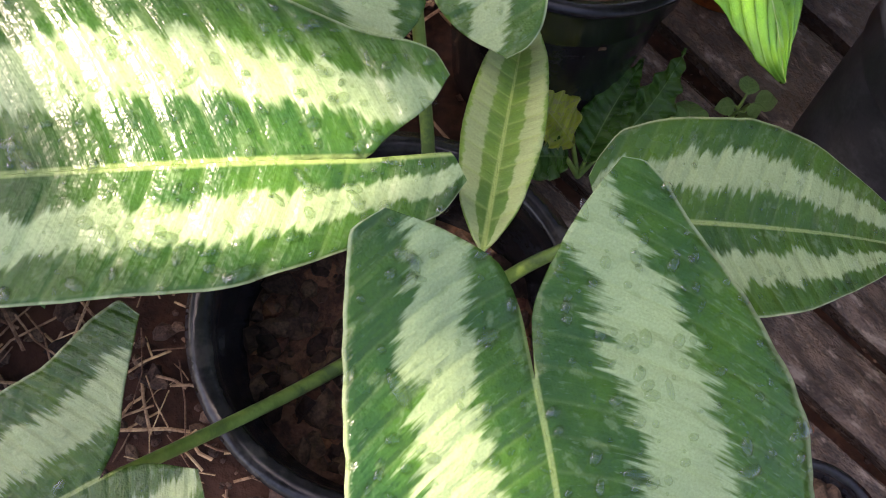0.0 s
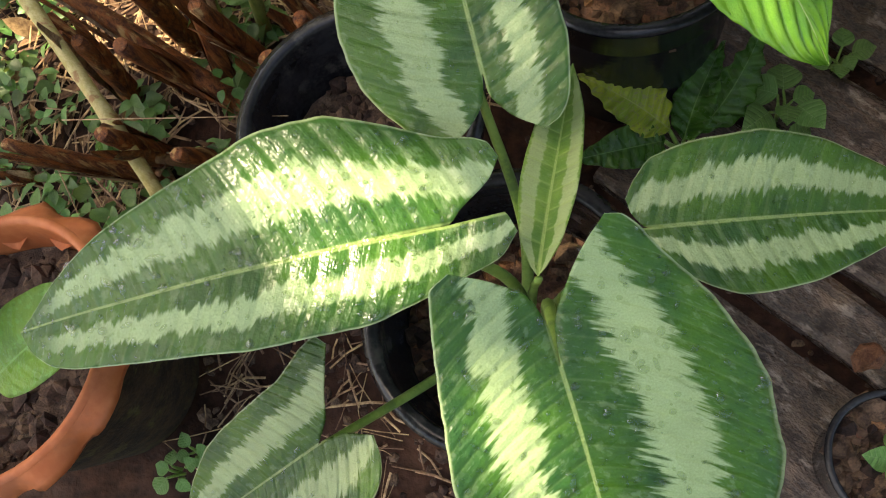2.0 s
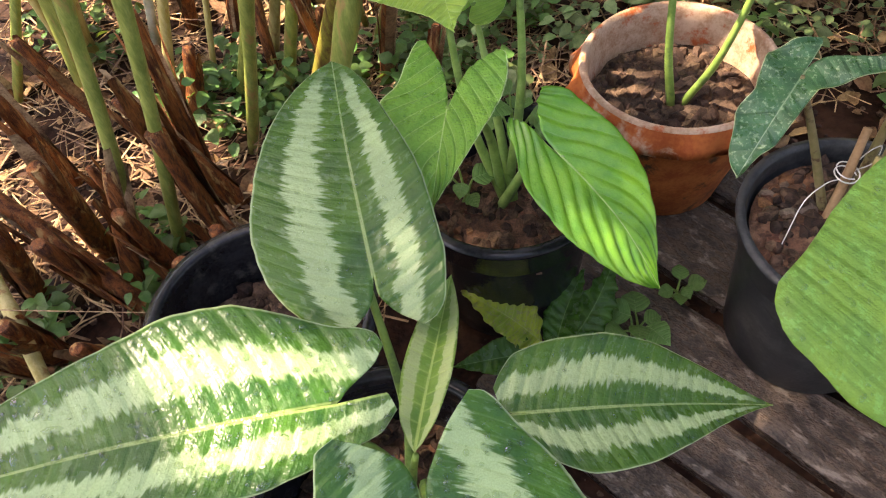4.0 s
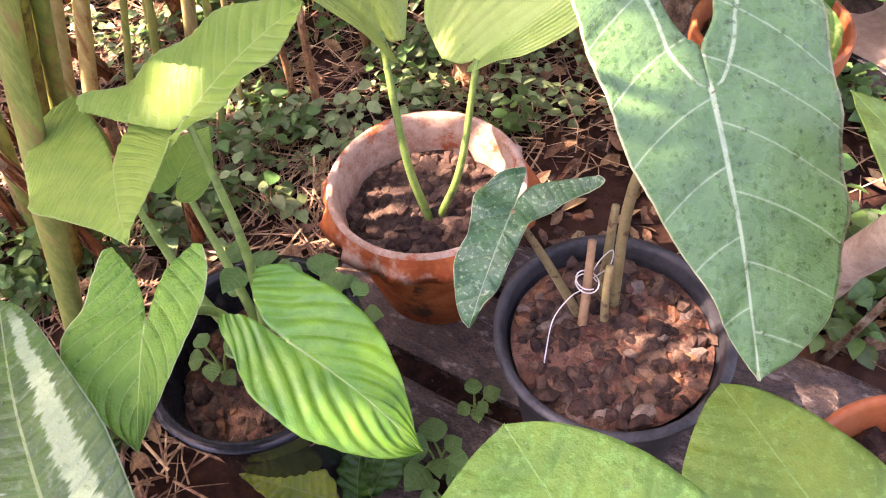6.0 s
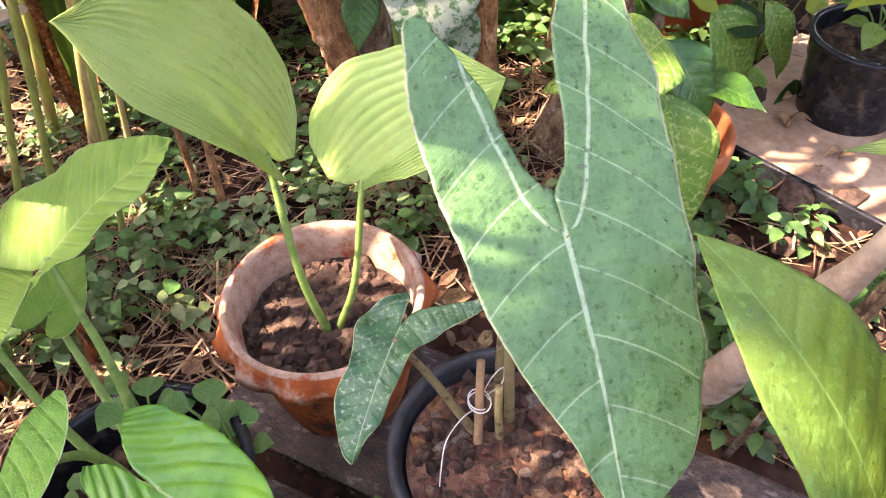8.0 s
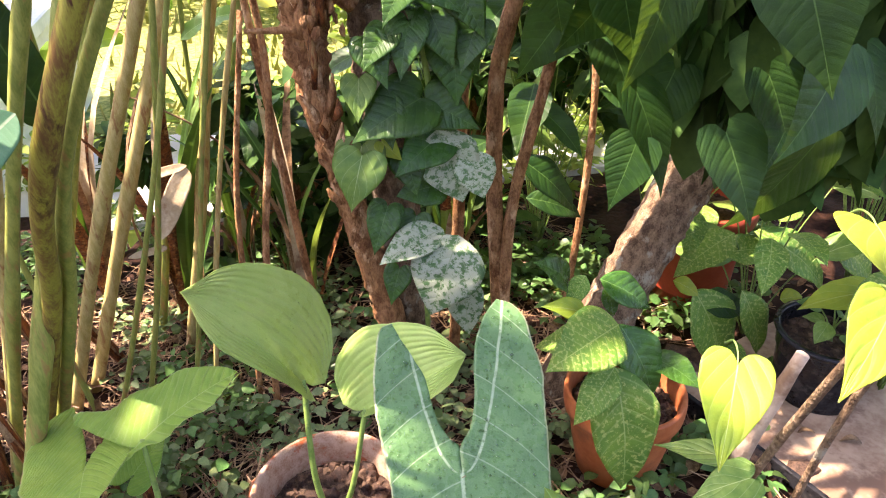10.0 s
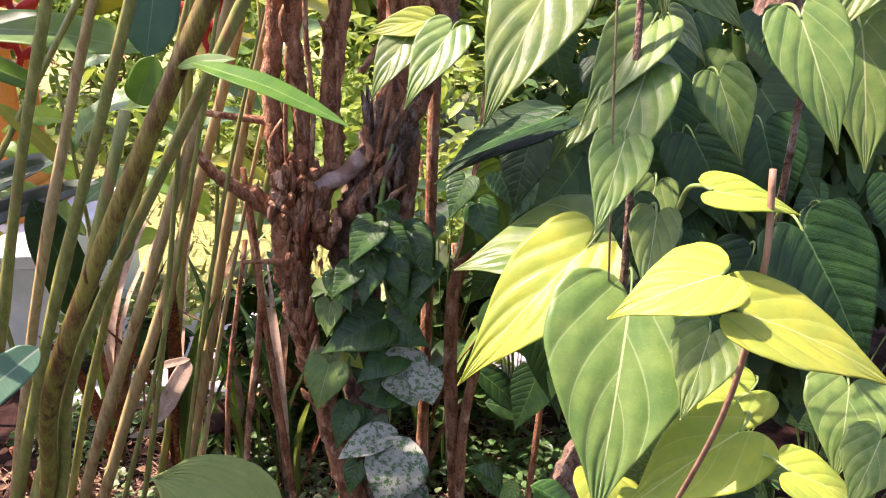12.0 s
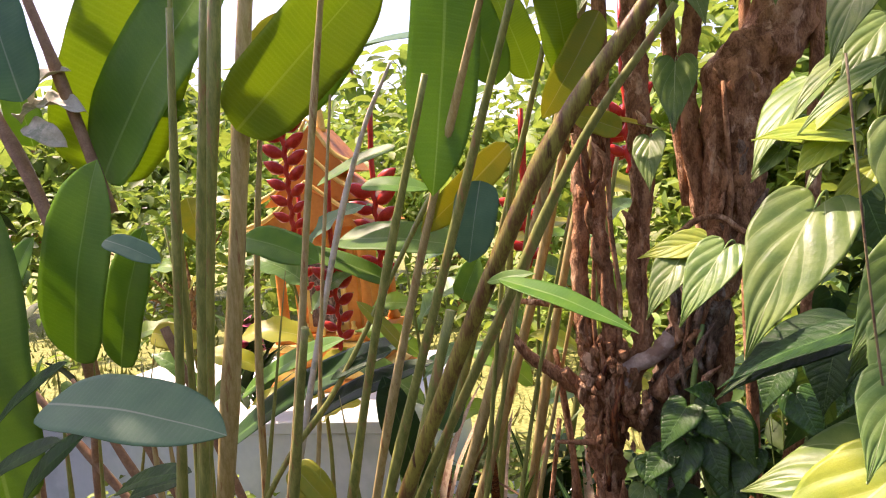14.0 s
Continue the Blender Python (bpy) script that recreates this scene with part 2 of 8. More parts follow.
m_weed_leaf = leaf_mat("weed leaf", (0.13, 0.26, 0.07), (0.09, 0.20, 0.05), (0.24, 0.36, 0.14), (0.4, 0.6, 0.1), veins=6, slope=0.5, vein_mix=0.4)


def simple(name, c1, c2, scale, rough=0.7, c3=None, bump=0.5, dist=0.003, spec=0.28, wet=0.0, island=0.0, stretch=None, glow=0.0):
    """Two or three colours in two scales of noise, with relief."""
    k = Mat(name, rough, 0, spec)
    pos = k.scaled(*stretch) if stretch else k.where()
    n1, n2 = k.noise(scale, 5.0, pos), k.noise(scale * 6.3, 3.0, pos)
    col = k.mix(k.ramp(k.f("MULTIPLY_ADD", n2, 0.35, k.f("MULTIPLY", n1, 0.65)), 0.36, 0.64), c1, c2)
    if c3:
        col = k.mix(k.ramp(k.noise(scale * 0.6, 5.0, pos, 0.65), 0.54, 0.66), col, c3)
    if island:
        r = k.chance(True)
        col = k.tint(col, k.f("MULTIPLY_ADD", r, 0.03, 0.485), 1.0, k.f("MULTIPLY_ADD", r, island, 1.0 - island / 2))
    k.colour(col)
    if wet:
        k.rough(k.ramp(n1, 0.35, 0.65, rough, rough - wet))
    normal = k.bump(k.f("ADD", n1, k.f("MULTIPLY", n2, 0.5)), bump, dist)
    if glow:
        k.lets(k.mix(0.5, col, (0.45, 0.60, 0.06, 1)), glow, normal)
    return k.m


m_soil = simple("damp red-brown soil", (0.042, 0.019, 0.012), (0.14, 0.064, 0.037), 70, 0.7, (0.19, 0.10, 0.06), 0.9, 0.004, wet=0.35)
m_soil_dry = simple("crumbly brown soil", (0.024, 0.014, 0.010), (0.082, 0.050, 0.034), 80, 0.85, (0.15, 0.10, 0.07), 0.9, 0.004)
m_clod = simple("soil clods", (0.024, 0.013, 0.009), (0.10, 0.058, 0.038), 90, 0.8, island=1.3)
m_chip = simple("coconut husk chips", (0.060, 0.022, 0.011), (0.165, 0.070, 0.035), 120, 0.7, island=0.9, wet=0.25)
m_pebble = simple("grey-brown pebbles", (0.065, 0.045, 0.034), (0.17, 0.125, 0.095), 120, 0.6, island=0.9)
m_straw = simple("dry straw and twigs", (0.14, 0.075, 0.04), (0.42, 0.28, 0.16), 60, 0.8, island=1.0)
m_deadleaf = simple("dead leaf scraps", (0.10, 0.050, 0.024), (0.30, 0.18, 0.09), 40, 0.8, island=0.9)
m_plank = simple("wet weathered plank", (0.030, 0.020, 0.015), (0.125, 0.090, 0.068), 70, 0.42, (0.22, 0.175, 0.14), 0.9, 0.003, wet=0.3, stretch=(0.8, 1.6, 1.6))
m_black = simple("black nursery plastic", (0.008, 0.008, 0.010), (0.022, 0.022, 0.025), 40, 0.24, (0.05, 0.048, 0.045), 0.25, 0.001, wet=0.12)
m_black_grey = simple("greyed black plastic", (0.020, 0.021, 0.023), (0.052, 0.053, 0.056), 40, 0.40, (0.03, 0.03, 0.033), 0.25, 0.001)
m_terra = simple("weathered terracotta", (0.36, 0.075, 0.020), (0.54, 0.15, 0.04), 28, 0.7, (0.60, 0.42, 0.31), 0.4, 0.002)
m_terra_stained = simple("mould-stained terracotta", (0.34, 0.075, 0.020), (0.52, 0.15, 0.042), 40, 0.75, (0.085, 0.040, 0.018), 0.5, 0.002)
m_terra_pale = simple("lime-stained terracotta", (0.34, 0.19, 0.115), (0.52, 0.36, 0.26), 52, 0.8, (0.38, 0.085, 0.025), 0.4, 0.002)
m_terra_dark = simple("moss-stained terracotta", (0.060, 0.020, 0.010), (0.18, 0.052, 0.020), 75, 0.7, (0.30, 0.19, 0.11), 0.4, 0.002)
m_terra_mossy = simple("black moss on terracotta", (0.012, 0.009, 0.006), (0.050, 0.030, 0.015), 60, 0.85, (0.055, 0.048, 0.016), 0.6, 0.003)
m_terra_new = simple("clean terracotta", (0.36, 0.095, 0.030), (0.47, 0.150, 0.055), 18, 0.55, (0.30, 0.095, 0.04), 0.3, 0.002)
m_red_plastic = simple("red-brown plastic", (0.30, 0.045, 0.02), (0.38, 0.07, 0.03), 12, 0.5)
m_stem = simple("green stalk", (0.14, 0.24, 0.05), (0.22, 0.33, 0.08), 60, 0.4, (0.10, 0.17, 0.05), 0.2, 0.001)
m_stem_pale = simple("pale green stalk", (0.17, 0.28, 0.06), (0.25, 0.37, 0.10), 60, 0.4, (0.13, 0.21, 0.06), 0.2, 0.001)
m_stem_brown = simple("brown mottled stalk", (0.20, 0.17, 0.07), (0.26, 0.20, 0.10), 120, 0.5, (0.10, 0.055, 0.03), 0.3, 0.001)
m_cane = simple("green cane", (0.17, 0.21, 0.045), (0.32, 0.34, 0.085), 18, 0.38, (0.33, 0.21, 0.075), 0.3, 0.002, stretch=(6.0, 6.0, 1.0))
m_cane_dark = simple("brown-streaked cane", (0.28, 0.27, 0.045), (0.14, 0.075, 0.025), 16, 0.36, (0.060, 0.022, 0.012), 0.3, 0.002, stretch=(6.0, 6.0, 1.0))
m_cane_pale = simple("dry pale cane", (0.36, 0.29, 0.09), (0.52, 0.42, 0.18), 20, 0.5, (0.30, 0.16, 0.06), 0.4, 0.002, stretch=(6.0, 6.0, 1.0))
m_stump = simple("red-brown sheathed stump", (0.050, 0.013, 0.006), (0.30, 0.098, 0.027), 22, 0.65, (0.40, 0.23, 0.09), 0.8, 0.004, stretch=(7.0, 7.0, 1.0))
m_bark = simple("peeling brown bark", (0.17, 0.070, 0.026), (0.52, 0.27, 0.12), 34, 0.85, (0.70, 0.45, 0.25), 1.0, 0.008, stretch=(1.6, 1.6, 0.8))
m_bark_dark = simple("dark lichen bark", (0.085, 0.050, 0.028), (0.33, 0.22, 0.13), 46, 0.85, (0.38, 0.34, 0.25), 1.0, 0.009, stretch=(1.4, 1.4, 0.8))
m_log = simple("pale bleached log", (0.40, 0.29, 0.20), (0.58, 0.45, 0.33), 25, 0.8, (0.26, 0.16, 0.10), 0.8, 0.004)
m_stick = simple("brown bamboo stick", (0.24, 0.135, 0.07), (0.36, 0.22, 0.12), 40, 0.6, island=0.2)
m_string = simple("white plastic string", (0.62, 0.60, 0.56), (0.75, 0.73, 0.70), 100, 0.5)
m_weed = simple("small weed leaves", (0.045, 0.108, 0.028), (0.088, 0.17, 0.046), 90, 0.42, island=0.9, bump=0.3, dist=0.001, glow=0.2)
m_weed_pale = simple("pale weed leaves", (0.11, 0.17, 0.06), (0.18, 0.24, 0.09), 90, 0.45, island=0.7, bump=0.3, dist=0.001)
m_grass = simple("sunlit grass", (0.14, 0.175, 0.038), (0.30, 0.30, 0.085), 8, 0.8, (0.38, 0.34, 0.14), 0.6, 0.02)
# bush and far leaves: lighter greens than the tree leaf, sunlight put into the colour
m_bush = simple("bush leaves with sunlight in the colour", (0.12, 0.22, 0.035), (0.27, 0.36, 0.06), 12, 0.5, island=0.9, glow=0.35)
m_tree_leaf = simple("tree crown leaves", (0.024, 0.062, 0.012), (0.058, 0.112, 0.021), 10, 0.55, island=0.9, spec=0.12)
m_far_leaf = simple("far leaves with sunlight in the colour", (0.10, 0.19, 0.04), (0.20, 0.29, 0.06), 6, 0.5, island=0.9, glow=0.4)
m_red = simple("red waxy bracts", (0.45, 0.020, 0.012), (0.60, 0.055, 0.022), 30, 0.32, bump=0.2, dist=0.001)
m_redtip = simple("yellow-green bract tips", (0.42, 0.40, 0.12), (0.52, 0.46, 0.16), 40, 0.4)
m_white_paint = simple("white painted plaster", (0.66, 0.73, 0.66), (0.74, 0.80, 0.73), 5, 0.6, (0.58, 0.66, 0.58), 0.1, 0.001)
m_orange = simple("orange painted plaster", (0.62, 0.22, 0.025), (0.70, 0.28, 0.04), 8, 0.5, (0.55, 0.17, 0.02), 0.2, 0.002)
m_gold = simple("yellow painted trim", (0.72, 0.46, 0.08), (0.78, 0.54, 0.14), 14, 0.45)
m_pink = simple("pink petals", (0.70, 0.10, 0.16), (0.80, 0.2, 0.26), 30, 0.5)
m_board = simple("tan weathered board", (0.29, 0.18, 0.11), (0.44, 0.31, 0.20), 14, 0.8, (0.22, 0.13, 0.08), 0.5, 0.003)
m_path = simple("pale concrete path", (0.42, 0.42, 0.40), (0.55, 0.55, 0.52), 6, 0.85, (0.36, 0.36, 0.33), 0.3, 0.003)
# lit copy of the paddle leaf: backlight put into a yellower green
m_paddle_backlit = leaf_mat("paddle leaf with backlight in its yellow-green", (0.26, 0.37, 0.030), (0.19, 0.31, 0.030), (0.36, 0.46, 0.10), (0.62, 0.80, 0.03),
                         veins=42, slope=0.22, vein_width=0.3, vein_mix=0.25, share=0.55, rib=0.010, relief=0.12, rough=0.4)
m_wilted = simple("pale wilted leaf", (0.48, 0.45, 0.30), (0.66, 0.62, 0.46), 30, 0.6, (0.34, 0.38, 0.24), 0.5, 0.003)
m_droop = simple("dry drooping leaf", (0.36, 0.26, 0.14), (0.50, 0.40, 0.26), 30, 0.75, (0.25, 0.15, 0.08))
m_pinkleaf = simple("brown-pink dried bract", (0.42, 0.20, 0.12), (0.55, 0.32, 0.22), 20, 0.6)

water = Mat("water drops", 0.02)
clear, shine, facing, both = (water.t.nodes.new(n) for n in ("ShaderNodeBsdfTransparent", "ShaderNodeBsdfGlossy", "ShaderNodeLayerWeight", "ShaderNodeMixShader"))
water.put(clear, "Color", (0.84, 0.88, 0.80)), water.put(shine, "Roughness", 0.05), water.put(facing, "Blend", 0.5)
water.t.links.new(water.f("MULTIPLY_ADD", water.f("POWER", facing.outputs[1], 3.0), 0.92, 0.05), both.inputs[0]), water.t.links.new(clear.outputs[0], both.inputs[1]), water.t.links.new(shine.outputs[0], both.inputs[2])
water.t.links.new(both.outputs[0], water.out.inputs[0])
m_water = water.m


# ---- building tools ----
rng = random.Random(7)


def mesh_of(name, verts, faces, material, uvs=None, smooth=True):
    me = bpy.data.meshes.new(name)
    me.from_pydata([tuple(v) for v in verts], [], faces)
    if smooth:
        me.polygons.foreach_set("use_smooth", [True] * len(me.polygons))
    if uvs:
        corner = np.empty(len(me.loops), dtype=np.int32)
        me.loops.foreach_get("vertex_index", corner)
        for layer, table in uvs.items():
            lay = me.uv_layers.new(name=layer)
            lay.data.foreach_set("uv", np.asarray(table, dtype=np.float32)[corner].ravel())
    me.materials.append(material)
    me.update()
    return me


def thing(name, at, label, category, group="", kind=""):
    ob = new(name)
    ob.location = at
    ob.empty_display_size = 0.02
    bpy.context.view_layer.update()
    return tagged(ob, label, category, group, kind)


def part(name, me, parent=None, label="", m=None):
    """One mesh object; m is its pose in the world."""
    ob = new(name, me)
    m = m or Matrix()
    if parent:
        ob.parent = parent
        ob.matrix_basis = base_of(parent).inverted() @ m
    else:
        ob.matrix_basis = m
    if label:
        tagged(ob, label)
    return ob


def base_of(ob):
    m = ob.matrix_basis.copy()
    while ob.parent:
        ob = ob.parent
        m = ob.matrix_basis @ m
    return m


def curve_points(pts, steps):
    """Smooth points through the given ones (Catmull-Rom)."""
    p = [Vector(q) for q in pts]
    p = [p[0] * 2 - p[1]] + p + [p[-1] * 2 - p[-2]]
    out = []
    for i in range(1, len(p) - 2):
        for j in range(steps):
            t = j / steps
            out.append(0.5 * ((2 * p[i]) + (p[i + 1] - p[i - 1]) * t + (2 * p[i - 1] - 5 * p[i] + 4 * p[i + 1] - p[i + 2]) * t * t
                              + (3 * p[i] - p[i - 1] - 3 * p[i + 1] + p[i + 2]) * t ** 3))
    out.append(p[-2].copy())
    return out


def tube_data(pts, radii, sides=8, rough=0.0, steps=6, knots=(), freq=30.0):
    """Verts and faces of a tapered tube along a smooth line, closed at both ends."""
    line = curve_points(pts, steps) if steps > 1 else [Vector(q) for q in pts]
    n = len(line)
    rad = np.interp(np.linspace(0, 1, n), np.linspace(0, 1, len(radii)), radii)
    verts, faces = [], []
    side = None
    for i, c in enumerate(line):
        d = (line[min(i + 1, n - 1)] - line[max(i - 1, 0)]).normalized()
        if side is None:
            side = d.orthogonal().normalized()
        side = (side - d * side.dot(d)).normalized()
        up = d.cross(side)
        for j in range(sides):
            a = 2 * math.pi * j / sides
            w = side * math.cos(a) + up * math.sin(a)
            r = rad[i]
            if rough:
                r *= 1 + rough * noise.noise((c + w * r) * freq) + 0.5 * rough * noise.noise((c + w * r) * freq * 2.7)
            for kn in knots:
                r *= 1 + 0.22 * math.exp(-((i / n - kn) * n / 1.2) ** 2)
            verts.append(c + w * r)
    for i in range(n - 1):
        for j in range(sides):
            a, b = i * sides + j, i * sides + (j + 1) % sides
            faces.append((a, b, b + sides, a + sides))
    faces.append(tuple(range(sides - 1, -1, -1)))
    faces.append(tuple(range((n - 1) * sides, n * sides)))
    return verts, faces


def tube(name, pts, radii, material, parent=None, sides=8, rough=0.0, steps=6, knots=(), label="", freq=30.0):
    return part(name, mesh_of(name, *tube_data(pts, radii, sides, rough, steps, knots, freq), material), parent, label)


def joined(blocks):
    verts, faces = [], []
    for v, f in blocks:
        k = len(verts)
        verts += [tuple(q) for q in v]
        faces += [tuple(i + k for i in g) for g in f]
    return verts, faces


def lathe(profile, sides=56, wave=None):
    """Verts and faces of a turned body: profile of (radius, height); wave(i, angle) gives what to add to both."""
    verts, faces = [], []
    for i, (r, z) in enumerate(profile):
        for j in range(sides):
            a = 2 * math.pi * j / sides
            dr, dz = wave(i, a) if wave else (0, 0)
            verts.append(((r + dr) * math.cos(a), (r + dr) * math.sin(a), z + dz))
    for i in range(len(profile) - 1):
        for j in range(sides):
            a, b = i * sides + j, i * sides + (j + 1) % sides
            faces.append((a, b, b + sides, a + sides))
    faces.append(tuple(range(sides - 1, -1, -1)))
    return verts, faces


def box_data(x0, x1, y0, y1, z0, z1, b=0.004):
    """A box with chamfered edges."""
    bm = bmesh.new()
    bmesh.ops.create_cube(bm, size=1, matrix=Matrix.LocRotScale(((x0 + x1) / 2, (y0 + y1) / 2, (z0 + z1) / 2), None, (x1 - x0, y1 - y0, z1 - z0)))
    if b:
        bmesh.ops.bevel(bm, geom=bm.edges[:], offset=b, segments=1, affect="EDGES")
    bm.verts.index_update()
    out = [v.co.copy() for v in bm.verts], [tuple(v.index for v in f.verts) for f in bm.faces]
    bm.free()
    return out


def ico_data(at, size, seed, squash=(1, 1, 1)):
    """A small irregular lump of 20 faces."""
    r = random.Random(seed)
    bm = bmesh.new()
    bmesh.ops.create_icosphere(bm, subdivisions=1, radius=1)
    spin = Euler((r.random() * 6, r.random() * 6, r.random() * 6)).to_matrix()
    v = []
    for q in bm.verts:
        c = spin @ (q.co * (0.75 + 0.5 * r.random()))
        v.append(Vector(at) + Vector((c.x * squash[0], c.y * squash[1], c.z * squash[2])) * size)
    bm.verts.index_update()
    f = [tuple(x.index for x in g.verts) for g in bm.faces]
    bm.free()
    return v, f


# one lump as a pattern, so that many can be made quickly
LUMP_V, LUMP_F = ico_data((0, 0, 0), 1.0, 1)


def lumps(n, where, size, seed, flat=1.0):
    """Many lumps in one mesh; where(r) gives a place."""
    r = random.Random(seed)
    verts, faces = [], []
    for _ in range(n):
        c = Vector(where(r))
        s = size[0] + (size[1] - size[0]) * r.random() ** 2
        spin = Euler((r.random() * 6, r.random() * 6, r.random() * 6)).to_matrix()
        sx, sy, sz = (0.6 + 0.8 * r.random() for _ in range(3))
        k = len(verts)
        for q in LUMP_V:
            w = spin @ Vector((q.x * sx, q.y * sy, q.z * sz))
            verts.append(c + Vector((w.x, w.y, w.z * flat)) * s)
        faces += [tuple(i + k for i in g) for g in LUMP_F]
    return verts, faces


def spline(y, table):
    """A smooth curve through (y, w) pairs."""
    ys, ws = [q[0] for q in table], [q[1] for q in table]
    if y <= ys[0]:
        return ws[0]
    if y >= ys[-1]:
        return ws[-1]
    i = max(j for j in range(len(ys)) if ys[j] <= y)
    i = min(i, len(ys) - 2)

    def slope(j):
        if j == 0 or j == len(ys) - 1:
            a, b = (0, 1) if j == 0 else (j - 1, j)
            return (ws[b] - ws[a]) / (ys[b] - ys[a])
        l, r = (ws[j] - ws[j - 1]) / (ys[j] - ys[j - 1]), (ws[j + 1] - ws[j]) / (ys[j + 1] - ys[j])
        return 0 if l * r <= 0 else 2 * l * r / (l + r)
    h = ys[i + 1] - ys[i]
    t = (y - ys[i]) / h
    return ((2 * t ** 3 - 3 * t * t + 1) * ws[i] + (t ** 3 - 2 * t * t + t) * h * slope(i)
            + (-2 * t ** 3 + 3 * t * t) * ws[i + 1] + (t ** 3 - t * t) * h * slope(i + 1))


